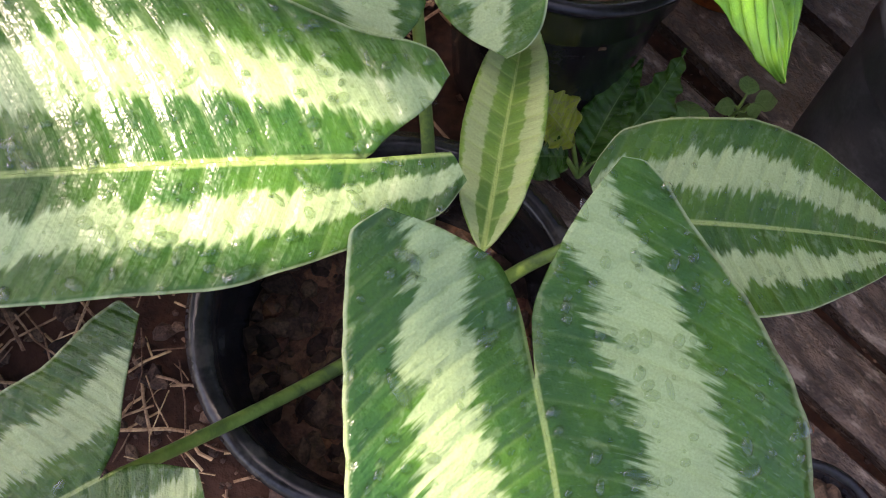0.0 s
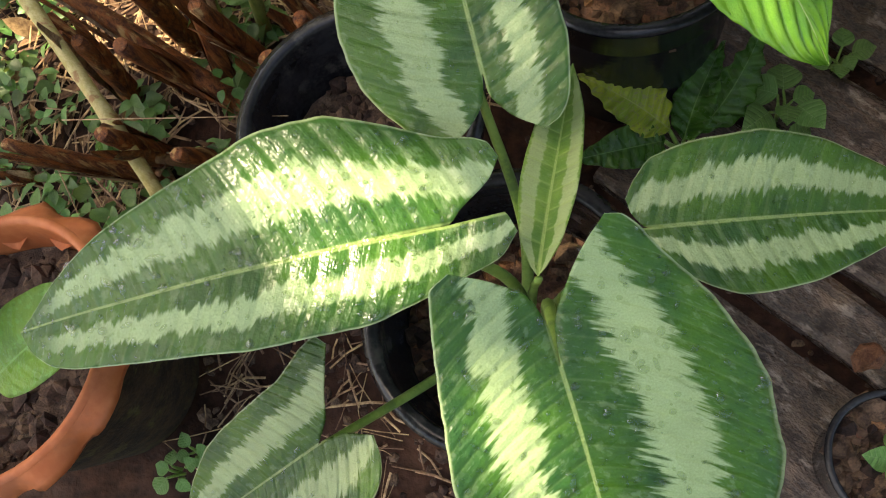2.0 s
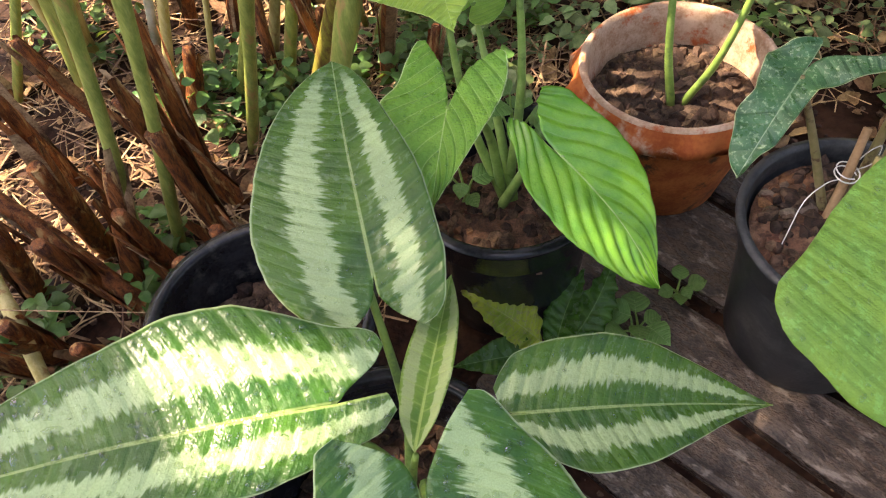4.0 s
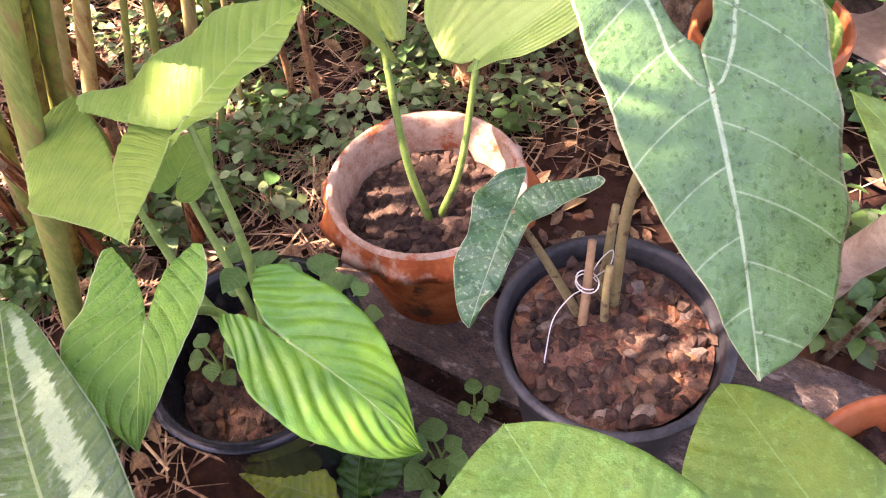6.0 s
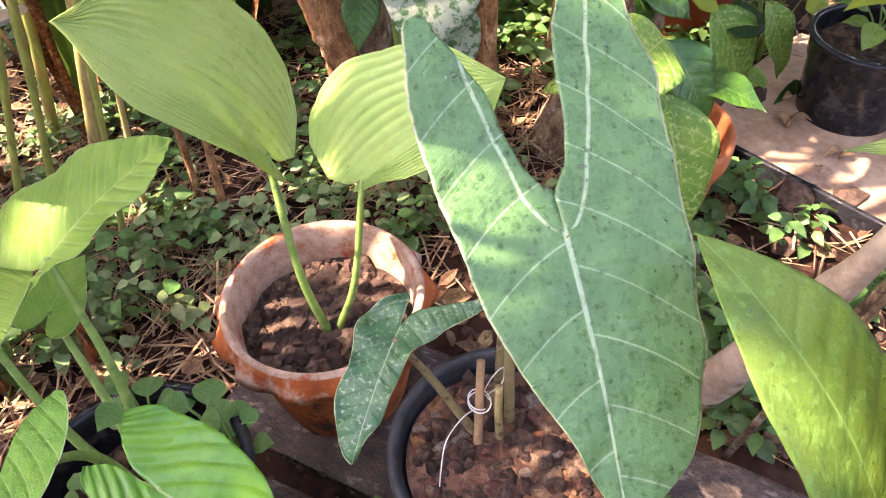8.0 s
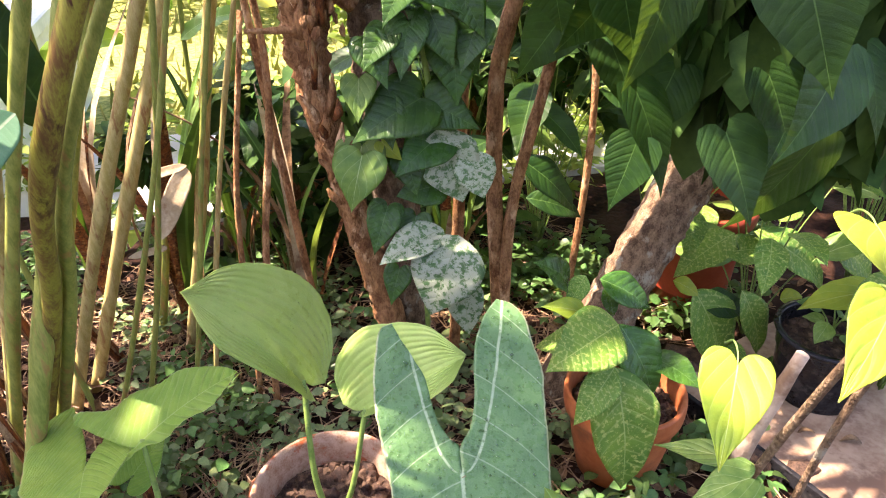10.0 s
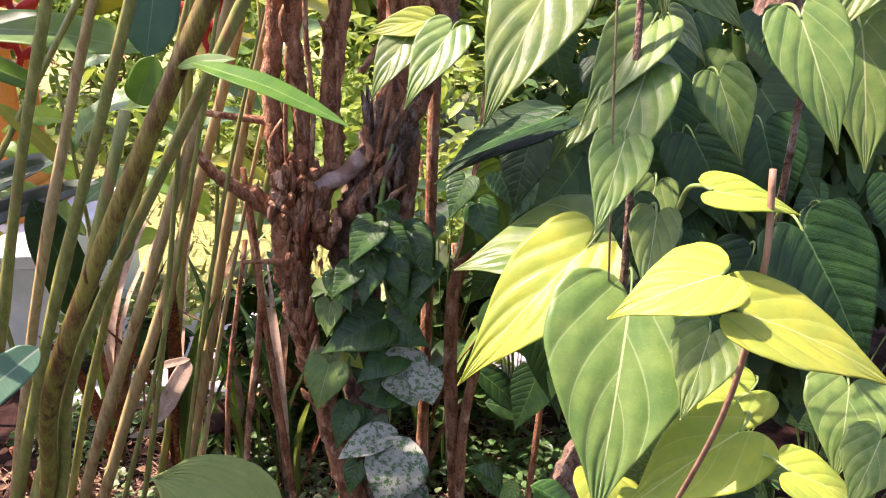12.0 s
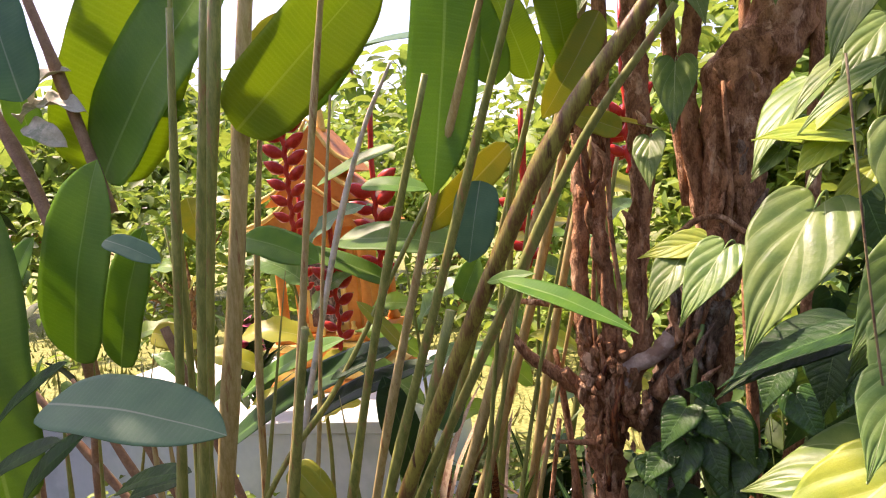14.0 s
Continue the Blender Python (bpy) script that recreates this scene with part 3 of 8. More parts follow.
# outlines: half width against the way from the stalk to the tip, and the notch between the lobes
SHAPES = {
    "banded": ([(-.22, .14), (-.205, .22), (-.15, .29), (-.05, .335), (.1, .355), (.3, .335), (.55, .255), (.78, .145), (.93, .05), (1, .0)],
               [(-.22, .14), (-.20, .085), (-.12, .035), (-.03, .006), (0, 0)]),
    "banded_deep": ([(-.36, .20), (-.345, .27), (-.27, .345), (-.12, .385), (.05, .395), (.25, .37), (.5, .29), (.75, .165), (.92, .055), (1, .0)],
                    [(-.36, .20), (-.33, .11), (-.2, .04), (-.06, .006), (0, 0)]),
    "banded_slim": ([(-.27, .075), (-.262, .13), (-.21, .195), (-.10, .255), (.05, .29), (.22, .295), (.45, .25), (.7, .16), (.9, .055), (1, .0)],
                    [(-.27, .075), (-.24, .04), (-.12, .018), (0, 0)]),
    "heart_deep": ([(-.52, .26), (-.50, .36), (-.40, .47), (-.2, .54), (.05, .55), (.25, .49), (.5, .35), (.75, .18), (.92, .05), (1, 0)],
                   [(-.52, .26), (-.48, .15), (-.3, .07), (-.08, .01), (0, 0)]),
    "heart": ([(-.36, .22), (-.345, .31), (-.27, .40), (-.12, .46), (.05, .47), (.25, .43), (.5, .31), (.75, .16), (.92, .045), (1, 0)],
              [(-.36, .22), (-.33, .13), (-.2, .05), (-.06, .008), (0, 0)]),
    "arrow": ([(-.92, .33), (-.90, .40), (-.75, .47), (-.5, .50), (-.2, .475), (.05, .45), (.3, .41), (.55, .33), (.78, .20), (.93, .075), (1, 0)],
              [(-.92, .33), (-.88, .265), (-.7, .20), (-.45, .135), (-.2, .06), (-.1, .0), (0, 0)]),
    "round": ([(-.10, .10), (-.085, .20), (-.03, .30), (.1, .42), (.3, .48), (.5, .46), (.7, .36), (.86, .20), (.95, .07), (1, 0)],
              [(-.10, .10), (-.07, .04), (-.03, .01), (0, 0)]),
    "ovate": ([(0, 0), (.03, .08), (.12, .20), (.3, .29), (.5, .275), (.72, .18), (.9, .065), (1, 0)], None),
    "lance": ([(0, 0), (.04, .04), (.15, .10), (.4, .135), (.65, .115), (.85, .06), (1, 0)], None),
    "paddle": ([(0, 0), (.02, .05), (.08, .115), (.25, .15), (.6, .15), (.82, .115), (.94, .055), (1, 0)], None),
    "betel": ([(-.14, .17), (-.13, .25), (-.08, .32), (.03, .37), (.2, .375), (.42, .30), (.65, .175), (.85, .06), (.95, .018), (1, 0)],
              [(-.14, .17), (-.125, .10), (-.06, .03), (0, 0)]),
    "strap": ([(0, 0), (.03, .07), (.15, .17), (.4, .225), (.62, .21), (.82, .13), (.94, .05), (1, 0)], None),
    # leaves with sides of their own: outer and inner edge of the one side, then of the other
    "long_lopsided": ([(-.27, .05), (-.22, .10), (-.14, .125), (-.03, .157), (.105, .187), (.30, .19), (.51, .169), (.71, .147), (.87, .118), (.96, .06), (1, 0)], [(-.27, .05), (-.25, .0), (0, 0)],
                      [(-.265, .125), (-.245, .167), (-.12, .217), (.01, .277), (.147, .321), (.25, .316), (.39, .275), (.56, .226), (.72, .176), (.86, .103), (.96, .025), (1, 0)], [(-.265, .125), (-.23, .079), (-.157, .03), (-.12, 0), (0, 0)]),
    "broad_lopsided": ([(-.41, .25), (-.395, .30), (-.26, .385), (-.10, .49), (.05, .55), (.2, .58), (.4, .57), (.6, .48), (.8, .31), (.93, .12), (1, 0)], [(-.41, .25), (-.33, .16), (-.25, .095), (-.12, .02), (0, 0)],
                       [(-.365, .25), (-.33, .315), (-.2, .345), (-.03, .377), (.14, .40), (.28, .41), (.5, .37), (.75, .24), (.92, .09), (1, 0)], [(-.365, .25), (-.31, .14), (-.22, .03), (-.10, 0), (0, 0)]),
    "oval_even": ([(-.115, .10), (-.086, .157), (-.02, .23), (.115, .271), (.305, .286), (.49, .25), (.63, .19), (.8, .10), (.93, .03), (1, 0)], [(-.115, .10), (-.10, .05), (-.05, 0), (0, 0)],
                  [(-.115, .02), (-.10, .04), (-.04, .10), (.055, .175), (.22, .241), (.41, .216), (.56, .162), (.75, .08), (.92, .02), (1, 0)], [(-.115, .02), (-.09, 0), (0, 0)]),
    "ear_lobed": ([(-.29, .12), (-.27, .22), (-.22, .31), (-.10, .39), (.1, .42), (.35, .38), (.65, .24), (.88, .09), (1, 0)], [(-.29, .12), (-.13, .02), (-.03, 0), (0, 0)],
                  [(-.34, .40), (-.30, .47), (-.177, .455), (.03, .39), (.3, .37), (.52, .34), (.74, .23), (.9, .10), (1, 0)], [(-.34, .40), (-.18, .2), (-.10, .08), (0, 0)]),
    "shield": ([(-.20, .17), (-.185, .20), (-.108, .27), (.06, .37), (.24, .40), (.46, .365), (.675, .29), (.844, .19), (.95, .085), (1, 0)], [(-.20, .17), (-.157, .09), (-.078, .02), (0, 0)],
               [(-.215, .14), (-.195, .19), (-.14, .23), (.05, .268), (.28, .26), (.53, .206), (.743, .144), (.914, .075), (1, 0)], [(-.215, .14), (-.136, .046), (-.05, 0), (0, 0)]),
    "deep_heart": ([(-.68, .38), (-.65, .45), (-.38, .50), (0, .42), (.37, .285), (.68, .15), (.9, .045), (1, 0)], [(-.68, .38), (-.46, .14), (-.15, .03), (0, 0)],
                   [(-.72, .30), (-.69, .37), (-.48, .43), (-.19, .48), (.10, .60), (.30, .57), (.48, .48), (.77, .235), (.93, .08), (1, 0)], [(-.72, .30), (-.45, .11), (-.12, .01), (0, 0)]),
    "wide_heart": ([(-.41, .22), (-.385, .28), (-.25, .374), (.03, .411), (.32, .365), (.58, .247), (.80, .114), (.94, .025), (1, 0)], [(-.41, .22), (-.35, .12), (-.17, .02), (0, 0)],
                   [(-.39, .11), (-.36, .16), (-.21, .24), (.025, .382), (.265, .412), (.52, .349), (.80, .205), (.94, .075), (1, 0)], [(-.39, .11), (-.28, .02), (-.12, 0), (0, 0)]),
    "arrow_long": ([(-1.0, .28), (-.97, .37), (-.76, .475), (-.474, .52), (-.126, .51), (.16, .48), (.315, .45), (.64, .375), (.82, .29), (.946, .15), (1, 0)], [(-1.0, .28), (-.87, .18), (-.65, .115), (-.43, .105), (-.26, .075), (-.16, .01), (-.14, 0), (0, 0)],
                   [(-.83, .36), (-.80, .42), (-.70, .453), (-.40, .47), (-.17, .435), (.1, .385), (.32, .335), (.5, .25), (.67, .165), (.83, .095), (.95, .035), (1, 0)], [(-.83, .36), (-.72, .30), (-.52, .18), (-.285, .12), (-.17, .035), (-.15, 0), (0, 0)]),
    "wavy_wing": ([(-.52, .62), (-.495, .70), (-.23, .57), (.06, .47), (.41, .385), (.77, .26), (.93, .12), (1, 0)], [(-.52, .62), (-.29, .25), (-.06, 0), (0, 0)],
                  [(-.37, .02), (-.33, .07), (-.035, .09), (.23, .17), (.565, .19), (.875, .118), (1, 0)], [(-.37, .02), (-.2, 0), (0, 0)]),
    "wavy_heart": ([(-.55, .30), (-.5, .45), (-.25, .60), (.05, .62), (.35, .46), (.7, .19), (.9, .05), (1, 0)], [(-.55, .30), (-.3, .08), (-.05, 0), (0, 0)],
                   [(-1.5, .30), (-1.45, .50), (-1.25, .72), (-.8, .86), (-.12, .85), (.4, .46), (.75, .17), (.92, .05), (1, 0)], [(-1.5, .30), (-.9, .12), (-.3, .01), (0, 0)]),
    "pleated_round": ([(-.17, .05), (-.13, .07), (0, .09), (.154, .11), (.46, .165), (.68, .175), (.84, .115), (.94, .035), (1, 0)], [(-.17, .05), (-.08, .01), (0, 0)],
                      [(-.21, .09), (-.19, .30), (-.05, .47), (.20, .53), (.45, .49), (.70, .37), (.87, .22), (.95, .08), (1, 0)], [(-.21, .09), (-.1, .02), (0, 0)]),
    "pleated_wide": ([(-.19, .12), (-.17, .34), (0, .48), (.27, .545), (.58, .46), (.83, .31), (.93, .14), (1, 0)], [(-.19, .12), (-.1, .03), (0, 0)],
                     [(-.10, .02), (-.05, .04), (.10, .07), (.287, .14), (.56, .175), (.82, .135), (.94, .05), (1, 0)], [(-.10, .02), (-.05, 0), (0, 0)]),
    "mitten": ([(-.51, .56), (-.49, .62), (-.30, .47), (-.15, .34), (.07, .17), (.40, .14), (.64, .12), (.82, .05), (.95, .02), (1, 0)], [(-.51, .56), (-.40, .30), (-.25, .06), (-.1, 0), (0, 0)],
               [(-.42, .03), (-.37, .10), (-.265, .232), (-.06, .33), (.168, .29), (.33, .25), (.5, .285), (.70, .22), (.87, .15), (.96, .07), (1, 0)], [(-.42, .03), (-.35, 0), (0, 0)]),
    "broad_near": ([(0, .05), (.1, .42), (.3, .66), (.54, .735), (.63, .69), (.68, .605), (.80, .44), (.91, .25), (.97, .11), (1, 0)], None,
                   [(0, .05), (.1, .3), (.4, .40), (.72, .30), (.86, .20), (.95, .10), (1, 0)], None),
    "wild": ([(-.30, .20), (-.28, .30), (-.18, .36), (-.02, .33), (.12, .34), (.3, .30), (.5, .22), (.62, .22), (.8, .13), (.93, .05), (1, 0)],
             [(-.30, .20), (-.27, .11), (-.15, .04), (0, 0)]),
}


def blade(L, shape, rows=26, cols=6, wide=1.0, fold=0.12, arch=0.06, curl=0.0, ripple=(0.0, 9.0), quilt=(0.0, 9.0, 0.7), bow=0.0, skew=0.0, lop=(1.0, 1.0), margin=0.018, seed=0):
    """A leaf blade along +y with its stalk's end at the origin and its tip at (0, L, 0)."""
    sides = SHAPES[shape]
    sides = {-1: sides[:2], 1: sides[2:] if len(sides) == 4 else sides[:2]}
    r = random.Random(seed)
    ph = r.random() * 6
    low = {s: sides[s][0][0][0] for s in sides}
    lo = min(low.values())
    ys = [lo + (1 - lo) * (0.5 - 0.5 * math.cos(math.pi * (i / rows) ** 0.94)) for i in range(rows + 1)]
    if lo < 0:
        near = min(range(rows + 1), key=lambda i: abs(ys[i]))
        ys[near] = 0.0
    verts, uv1, uv2, faces, index = [], [], [], [], []
    for y0 in ys:
        row = {}
        for sgn in (-1, 1):
            outer, inner = sides[sgn]
            y = y0 * low[sgn] / lo if y0 < 0 else y0
            wo = max(spline(y, outer) * wide * (1 + margin * (noise.noise((y * 7, seed * 1.7, sgn * 3)) + 0.6 * noise.noise((y * 23, seed * 1.7, sgn * 5)))), 0.0006)
            wi = min(spline(y, inner) * wide if (inner and y < 0) else 0.0, wo - 0.0004)
            ids = []
            side = lop[0] if sgn < 0 else lop[1]
            for c in range(cols + 1):
                if c == 0 and sgn == 1 and y >= 0:
                    ids.append(row[-1][0])
                    continue
                ax = wi + (wo - wi) * c / cols
                a = ax / wo
                x = sgn * ax * side
                z = ax * fold * (1 + 0.15 * sgn * math.sin(ph)) + arch * 4 * max(y, -0.12) * (1 - y) - curl * ax * ax / max(wo, .01)
                z += ripple[0] * a ** 2 * math.sin(ripple[1] * y * 2 * math.pi + ph + sgn) + 0.012 * noise.noise((x * 3 + seed * 3.1, y * 3, 0.3))
                if quilt[0]:
                    p = y - quilt[2] * ax * (0.55 + 1.2 * ax)
                    if bow:
                        p = a if bow == 1.0 else y - bow * a
                    if bow != 1.0:
                        p += (0.35 / quilt[1] if sgn > 0 else 0.0) + 0.22 / quilt[1] * noise.noise((ax * 3 + seed, y * 4, sgn * 2.0))
                    z += quilt[0] * (abs(math.sin(math.pi * (quilt[1] * p + 0.5))) - 0.6) * min(1.0, a * 3) * (1 - 0.7 * a ** 3)
                ids.append(len(verts))
                verts.append(((x + skew * y * (1 - y)) * L, y * L, z * L))
                uv1.append((0.5 + 0.5 * sgn * a, (y0 - lo) / (1 - lo)))
                uv2.append((0.5 + x, y))
            row[sgn] = ids
        index.append(row)
    for i in range(rows):
        for sgn in (-1, 1):
            a, b = index[i][sgn], index[i + 1][sgn]
            for c in range(cols):
                q = (a[c], a[c + 1], b[c + 1], b[c])
                q = tuple(dict.fromkeys(q))
                if len(q) > 2:
                    faces.append(q if sgn == 1 else q[::-1])
    return verts, faces, {"blade": uv1, "flat": uv2}


def leaf_pose(J, T, N):
    J, T, N = Vector(J), Vector(T), Vector(N)
    y = (T - J).normalized()
    z = (N - y * N.dot(y)).normalized()
    x = y.cross(z)
    m = Matrix((x, y, z)).transposed().to_4x4()
    m.translation = J
    return m, (T - J).length


def leaf(parent, J, T, N, shape, material, name="leaf", label="", thick=0.0006, drops=0, drop_size=0.0035, **how):
    """A leaf from its stalk's end J to its tip T, its upper face towards N. Returns the part."""
    m, L = leaf_pose(J, T, N)
    verts, faces, uvs = blade(L, shape, **how)
    ob = part(name, mesh_of(name, verts, faces, material, uvs), parent, label, m)
    if thick:
        mod = ob.modifiers.new("thickness", "SOLIDIFY")
        mod.thickness, mod.offset = thick, -1
    if drops:
        r = random.Random(int(L * 1e5) + drops)
        dv, df = [], []
        sizes = [(Vector(verts[f[2]]) - Vector(verts[f[0]])).cross(Vector(verts[f[1]]) - Vector(verts[f[-1]])).length for f in faces]
        for f in r.choices(faces, sizes, k=drops):
            w = [r.random() for _ in f]
            tot = sum(w)
            c = sum((Vector(verts[i]) * (w[k] / tot) for k, i in enumerate(f)), Vector())
            nrm = (Vector(verts[f[1]]) - Vector(verts[f[0]])).cross(Vector(verts[f[2]]) - Vector(verts[f[0]])).normalized()
            s = drop_size * (0.25 + 0.9 * r.random() ** 2.2)
            drop(dv, df, c, nrm, s, r)
        part("water_film", mesh_of("water_film", dv, df, m_water), ob, "clear water drops", base_of(ob))["kind"] = "stuff"
    return ob


def drop(dv, df, c, nrm, s, r):
    """A flattened drop on a leaf, often drawn out."""
    t = nrm.orthogonal().normalized()
    t = Matrix.Rotation(r.random() * 6.3, 3, nrm) @ t
    b = nrm.cross(t)
    long = 1 + (r.random() * 1.6 if r.random() < 0.35 else 0.2 * r.random())
    k = len(dv)
    rings = ((1.0, -0.02), (0.92, 0.25), (0.58, 0.47))
    for rad, h in rings:
        for j in range(8):
            a = 2 * math.pi * j / 8
            wob = 1 + 0.15 * math.sin(2 * a + s * 9000)
            dv.append(c + (t * math.cos(a) * long + b * math.sin(a)) * (s * 0.5 * rad * wob) + nrm * (s * 0.55 * h))
    dv.append(c + nrm * s * 0.295)
    for i in range(2):
        for j in range(8):
            df.append((k + i * 8 + j, k + i * 8 + (j + 1) % 8, k + (i + 1) * 8 + (j + 1) % 8, k + (i + 1) * 8 + j))
    for j in range(8):
        df.append((k + 16 + j, k + 16 + (j + 1) % 8, k + 24))


def stalk(parent, J, foot, r0, r1, material, bend=(0, 0, 0), name="stalk", sides=8):
    """A leaf stalk from the foot up to the leaf."""
    J, foot = Vector(J), Vector(foot)
    mid = (J + foot) / 2 + Vector(bend)
    return tube(name, [foot, mid, J], [r0, (r0 + r1) / 2, r1], material, parent, sides)


def leaflets(n, spot, size, seed, shape=0.55, droop=0.4):
    """Many small folded leaves (6 faces each) in one mesh: spot(r) gives place and the way it points."""
    r = random.Random(seed)
    verts, faces = [], []
    for _ in range(n):
        c, d = spot(r)
        c, d = Vector(c), Vector(d).normalized()
        s = size[0] + (size[1] - size[0]) * r.random()
        side = d.cross(Vector((0, 0, 1)))
        side = side.normalized() if side.length > 0.05 else Vector((1, 0, 0))
        side = Matrix.Rotation((r.random() - 0.5) * 1.6, 3, d) @ side
        up = side.cross(d)
        w = s * shape * (0.8 + 0.4 * r.random()) / 2
        k = len(verts)
        lift = 0.25 * w
        for t, a in ((0.0, 0.10), (0.28, 0.9), (0.58, 0.92), (0.84, 0.45)):
            mid = c + d * s * t - up * (droop * s * t * t)
            verts += [mid - side * w * a + up * lift * a, mid - up * lift * 0.2, mid + side * w * a + up * lift * a]
        verts.append(c + d * s - up * droop * s)
        for i in range(3):
            b = k + i * 3
            faces += [(b, b + 1, b + 4, b + 3), (b + 1, b + 2, b + 5, b + 4)]
        faces += [(k + 9, k + 10, k + 12), (k + 10, k + 11, k + 12)]
    return verts, faces


def ground_height(x, y):
    """The garden floor: uneven soil, level under the planks."""
    far = min(1.0, max(0.0, (math.hypot(x - 0.3, y - 0.4) - 0.4) / 1.2))
    h = 0.022 * noise.noise((x * 2.2, y * 2.2, 0)) + 0.010 * noise.noise((x * 9, y * 9, 1.5))
    return 0.032 + h * (0.35 + 0.65 * far) - 0.004


# ---- ground ----
def build_ground():
    """One sheet, fine near the pots and wide to the horizon."""
    ax = sorted(set([round(v, 4) for v in np.arange(-1.2, 2.4, 0.04)] + [s * d for s in (-1, 1) for d in (3, 4, 6, 9, 14, 25, 60, 150, 400)] + [-2.6, -2.2, -1.8, -1.5]))
    ay = sorted(set([round(v, 4) for v in np.arange(-1.0, 3.0, 0.04)] + [3.4, 4, 5, 6.5, 9, 14, 25, 60, 150, 400] + [-1.5, -2.5, -4, -8, -20, -60, -400]))
    verts = [(x, y, ground_height(x, y)) for y in ay for x in ax]
    n = len(ax)
    faces = [(j * n + i, j * n + i + 1, (j + 1) * n + i + 1, (j + 1) * n + i) for j in range(len(ay) - 1) for i in range(n - 1)]
    k = Mat("garden floor", 0.85, 0.0, 0.12)
    n1, n2 = k.noise(9, 5.0), k.noise(70, 4.0)
    col = k.mix(k.ramp(k.f("MULTIPLY_ADD", n2, 0.4, k.f("MULTIPLY", n1, 0.6)), 0.36, 0.64), (0.010, 0.0045, 0.003), (0.048, 0.021, 0.012))
    d = k.t.nodes.new("ShaderNodeSeparateXYZ")
    k.put(d, 0, k.where())
    lawn = k.ramp(k.f("ADD", d.outputs[1], k.f("MULTIPLY", n1, 0.8)), 2.5, 3.1)
    green = k.mix(k.ramp(k.noise(40, 4.0), 0.35, 0.65), (0.12, 0.16, 0.036), (0.33, 0.32, 0.10))
    k.colour(k.mix(lawn, col, green))
    k.rough(k.ramp(n1, 0.35, 0.65, 0.9, 0.6))
    k.bump(k.f("ADD", n1, k.f("MULTIPLY", n2, 0.5)), 0.9, 0.008)
    ob = part("ground", mesh_of("ground", verts, faces, k.m))
    tagged(ob, "damp red-brown garden soil with a sunlit lawn beyond", "ground", kind="structure")


build_ground()


# ---- pots ----
def soil_in(pot, c, r, z, material, bump, seed, chips=60, clods=160, clod=(0.003, 0.011), chip_mat=None, pebbles=0):
    """The filling of a pot: an uneven top with clods and husk chips."""
    verts, faces = [(c[0], c[1], z + 0.004)], []
    rings, sides = 10, 36
    for i in range(1, rings + 1):
        for j in range(sides):
            a = 2 * math.pi * j / sides
            q = r * i / rings
            x, y = c[0] + q * math.cos(a), c[1] + q * math.sin(a)
            h = bump * noise.noise((x * 22 + seed, y * 22, 0)) + bump * 0.6 * noise.noise((x * 60, y * 60, seed)) + 0.006 * (1 - (i / rings) ** 2)
            verts.append((x, y, z + h))
    for j in range(sides):
        faces.append((0, 1 + j, 1 + (j + 1) % sides))
        for i in range(rings - 1):
            a, b = 1 + i * sides + j, 1 + i * sides + (j + 1) % sides
            faces.append((a, a + sides, b + sides, b))
    soil = part("soil", mesh_of("soil", verts, faces, material), pot, "damp crumbly potting soil")

    def spot(q):
        a, d = q.random() * 6.283, r * 0.94 * math.sqrt(q.random())
        x, y = c[0] + d * math.cos(a), c[1] + d * math.sin(a)
        return x, y, z + bump * noise.noise((x * 22 + seed, y * 22, 0)) + 0.002
    part("clod_layer", mesh_of("clod_layer", *lumps(clods, spot, clod, seed), m_clod, smooth=False), soil)["kind"] = "stuff"
    if chips:
        part("husk_layer", mesh_of("husk_layer", *lumps(chips, spot, (0.003, 0.012), seed + 5, 0.55), chip_mat or m_chip, smooth=False), soil)["kind"] = "stuff"
    if pebbles:
        part("pebble_layer", mesh_of("pebble_layer", *lumps(pebbles, spot, (0.005, 0.012), seed + 9, 0.6), m_pebble, smooth=False), soil, "grey-brown pebbles")["kind"] = "stuff"
    return soil


def black_pot(c, top, r, soil, label, seed, grey=False, chips=60, soil_mat=None, bottom=0.048, clods=160, lip=0.010, clod=(0.003, 0.011), pebbles=0):
    pot = thing("plant_pot", (c[0], c[1], bottom), label, "plant pot", "pots on the planks")
    h = top - bottom
    prof = [(r * 0.72, 0), (r * 0.74, 0.004), (r * 0.80, h * 0.35), (r * 0.86, h * 0.74), (r * 0.865, h * 0.76), (r * 0.90, h * 0.78),
            (r * 0.925, h * 0.93), (r * 0.985, h - 0.006), (r, h - 0.004), (r, h), (r - lip, h + 0.0015), (r - lip - 0.002, h - 0.004),
            (r * 0.885, h * 0.93), (r * 0.89, h * 0.90), (r * 0.87, h * 0.885), (r * 0.875, h * 0.86), (r * 0.855, h * 0.845), (r * 0.86, h * 0.81), (r * 0.84, h * 0.79), (r * 0.77, h * 0.3), (r * 0.7, 0.01)]
    v, f = lathe(prof)
    part("body", mesh_of("body", v, f, m_black_grey if grey else m_black), pot, m=Matrix.Translation((c[0], c[1], bottom)))
    soil_in(pot, c, r * 0.855, soil, soil_mat or m_soil, 0.008, seed, chips, clods + 150, clod, pebbles=pebbles)
    return pot


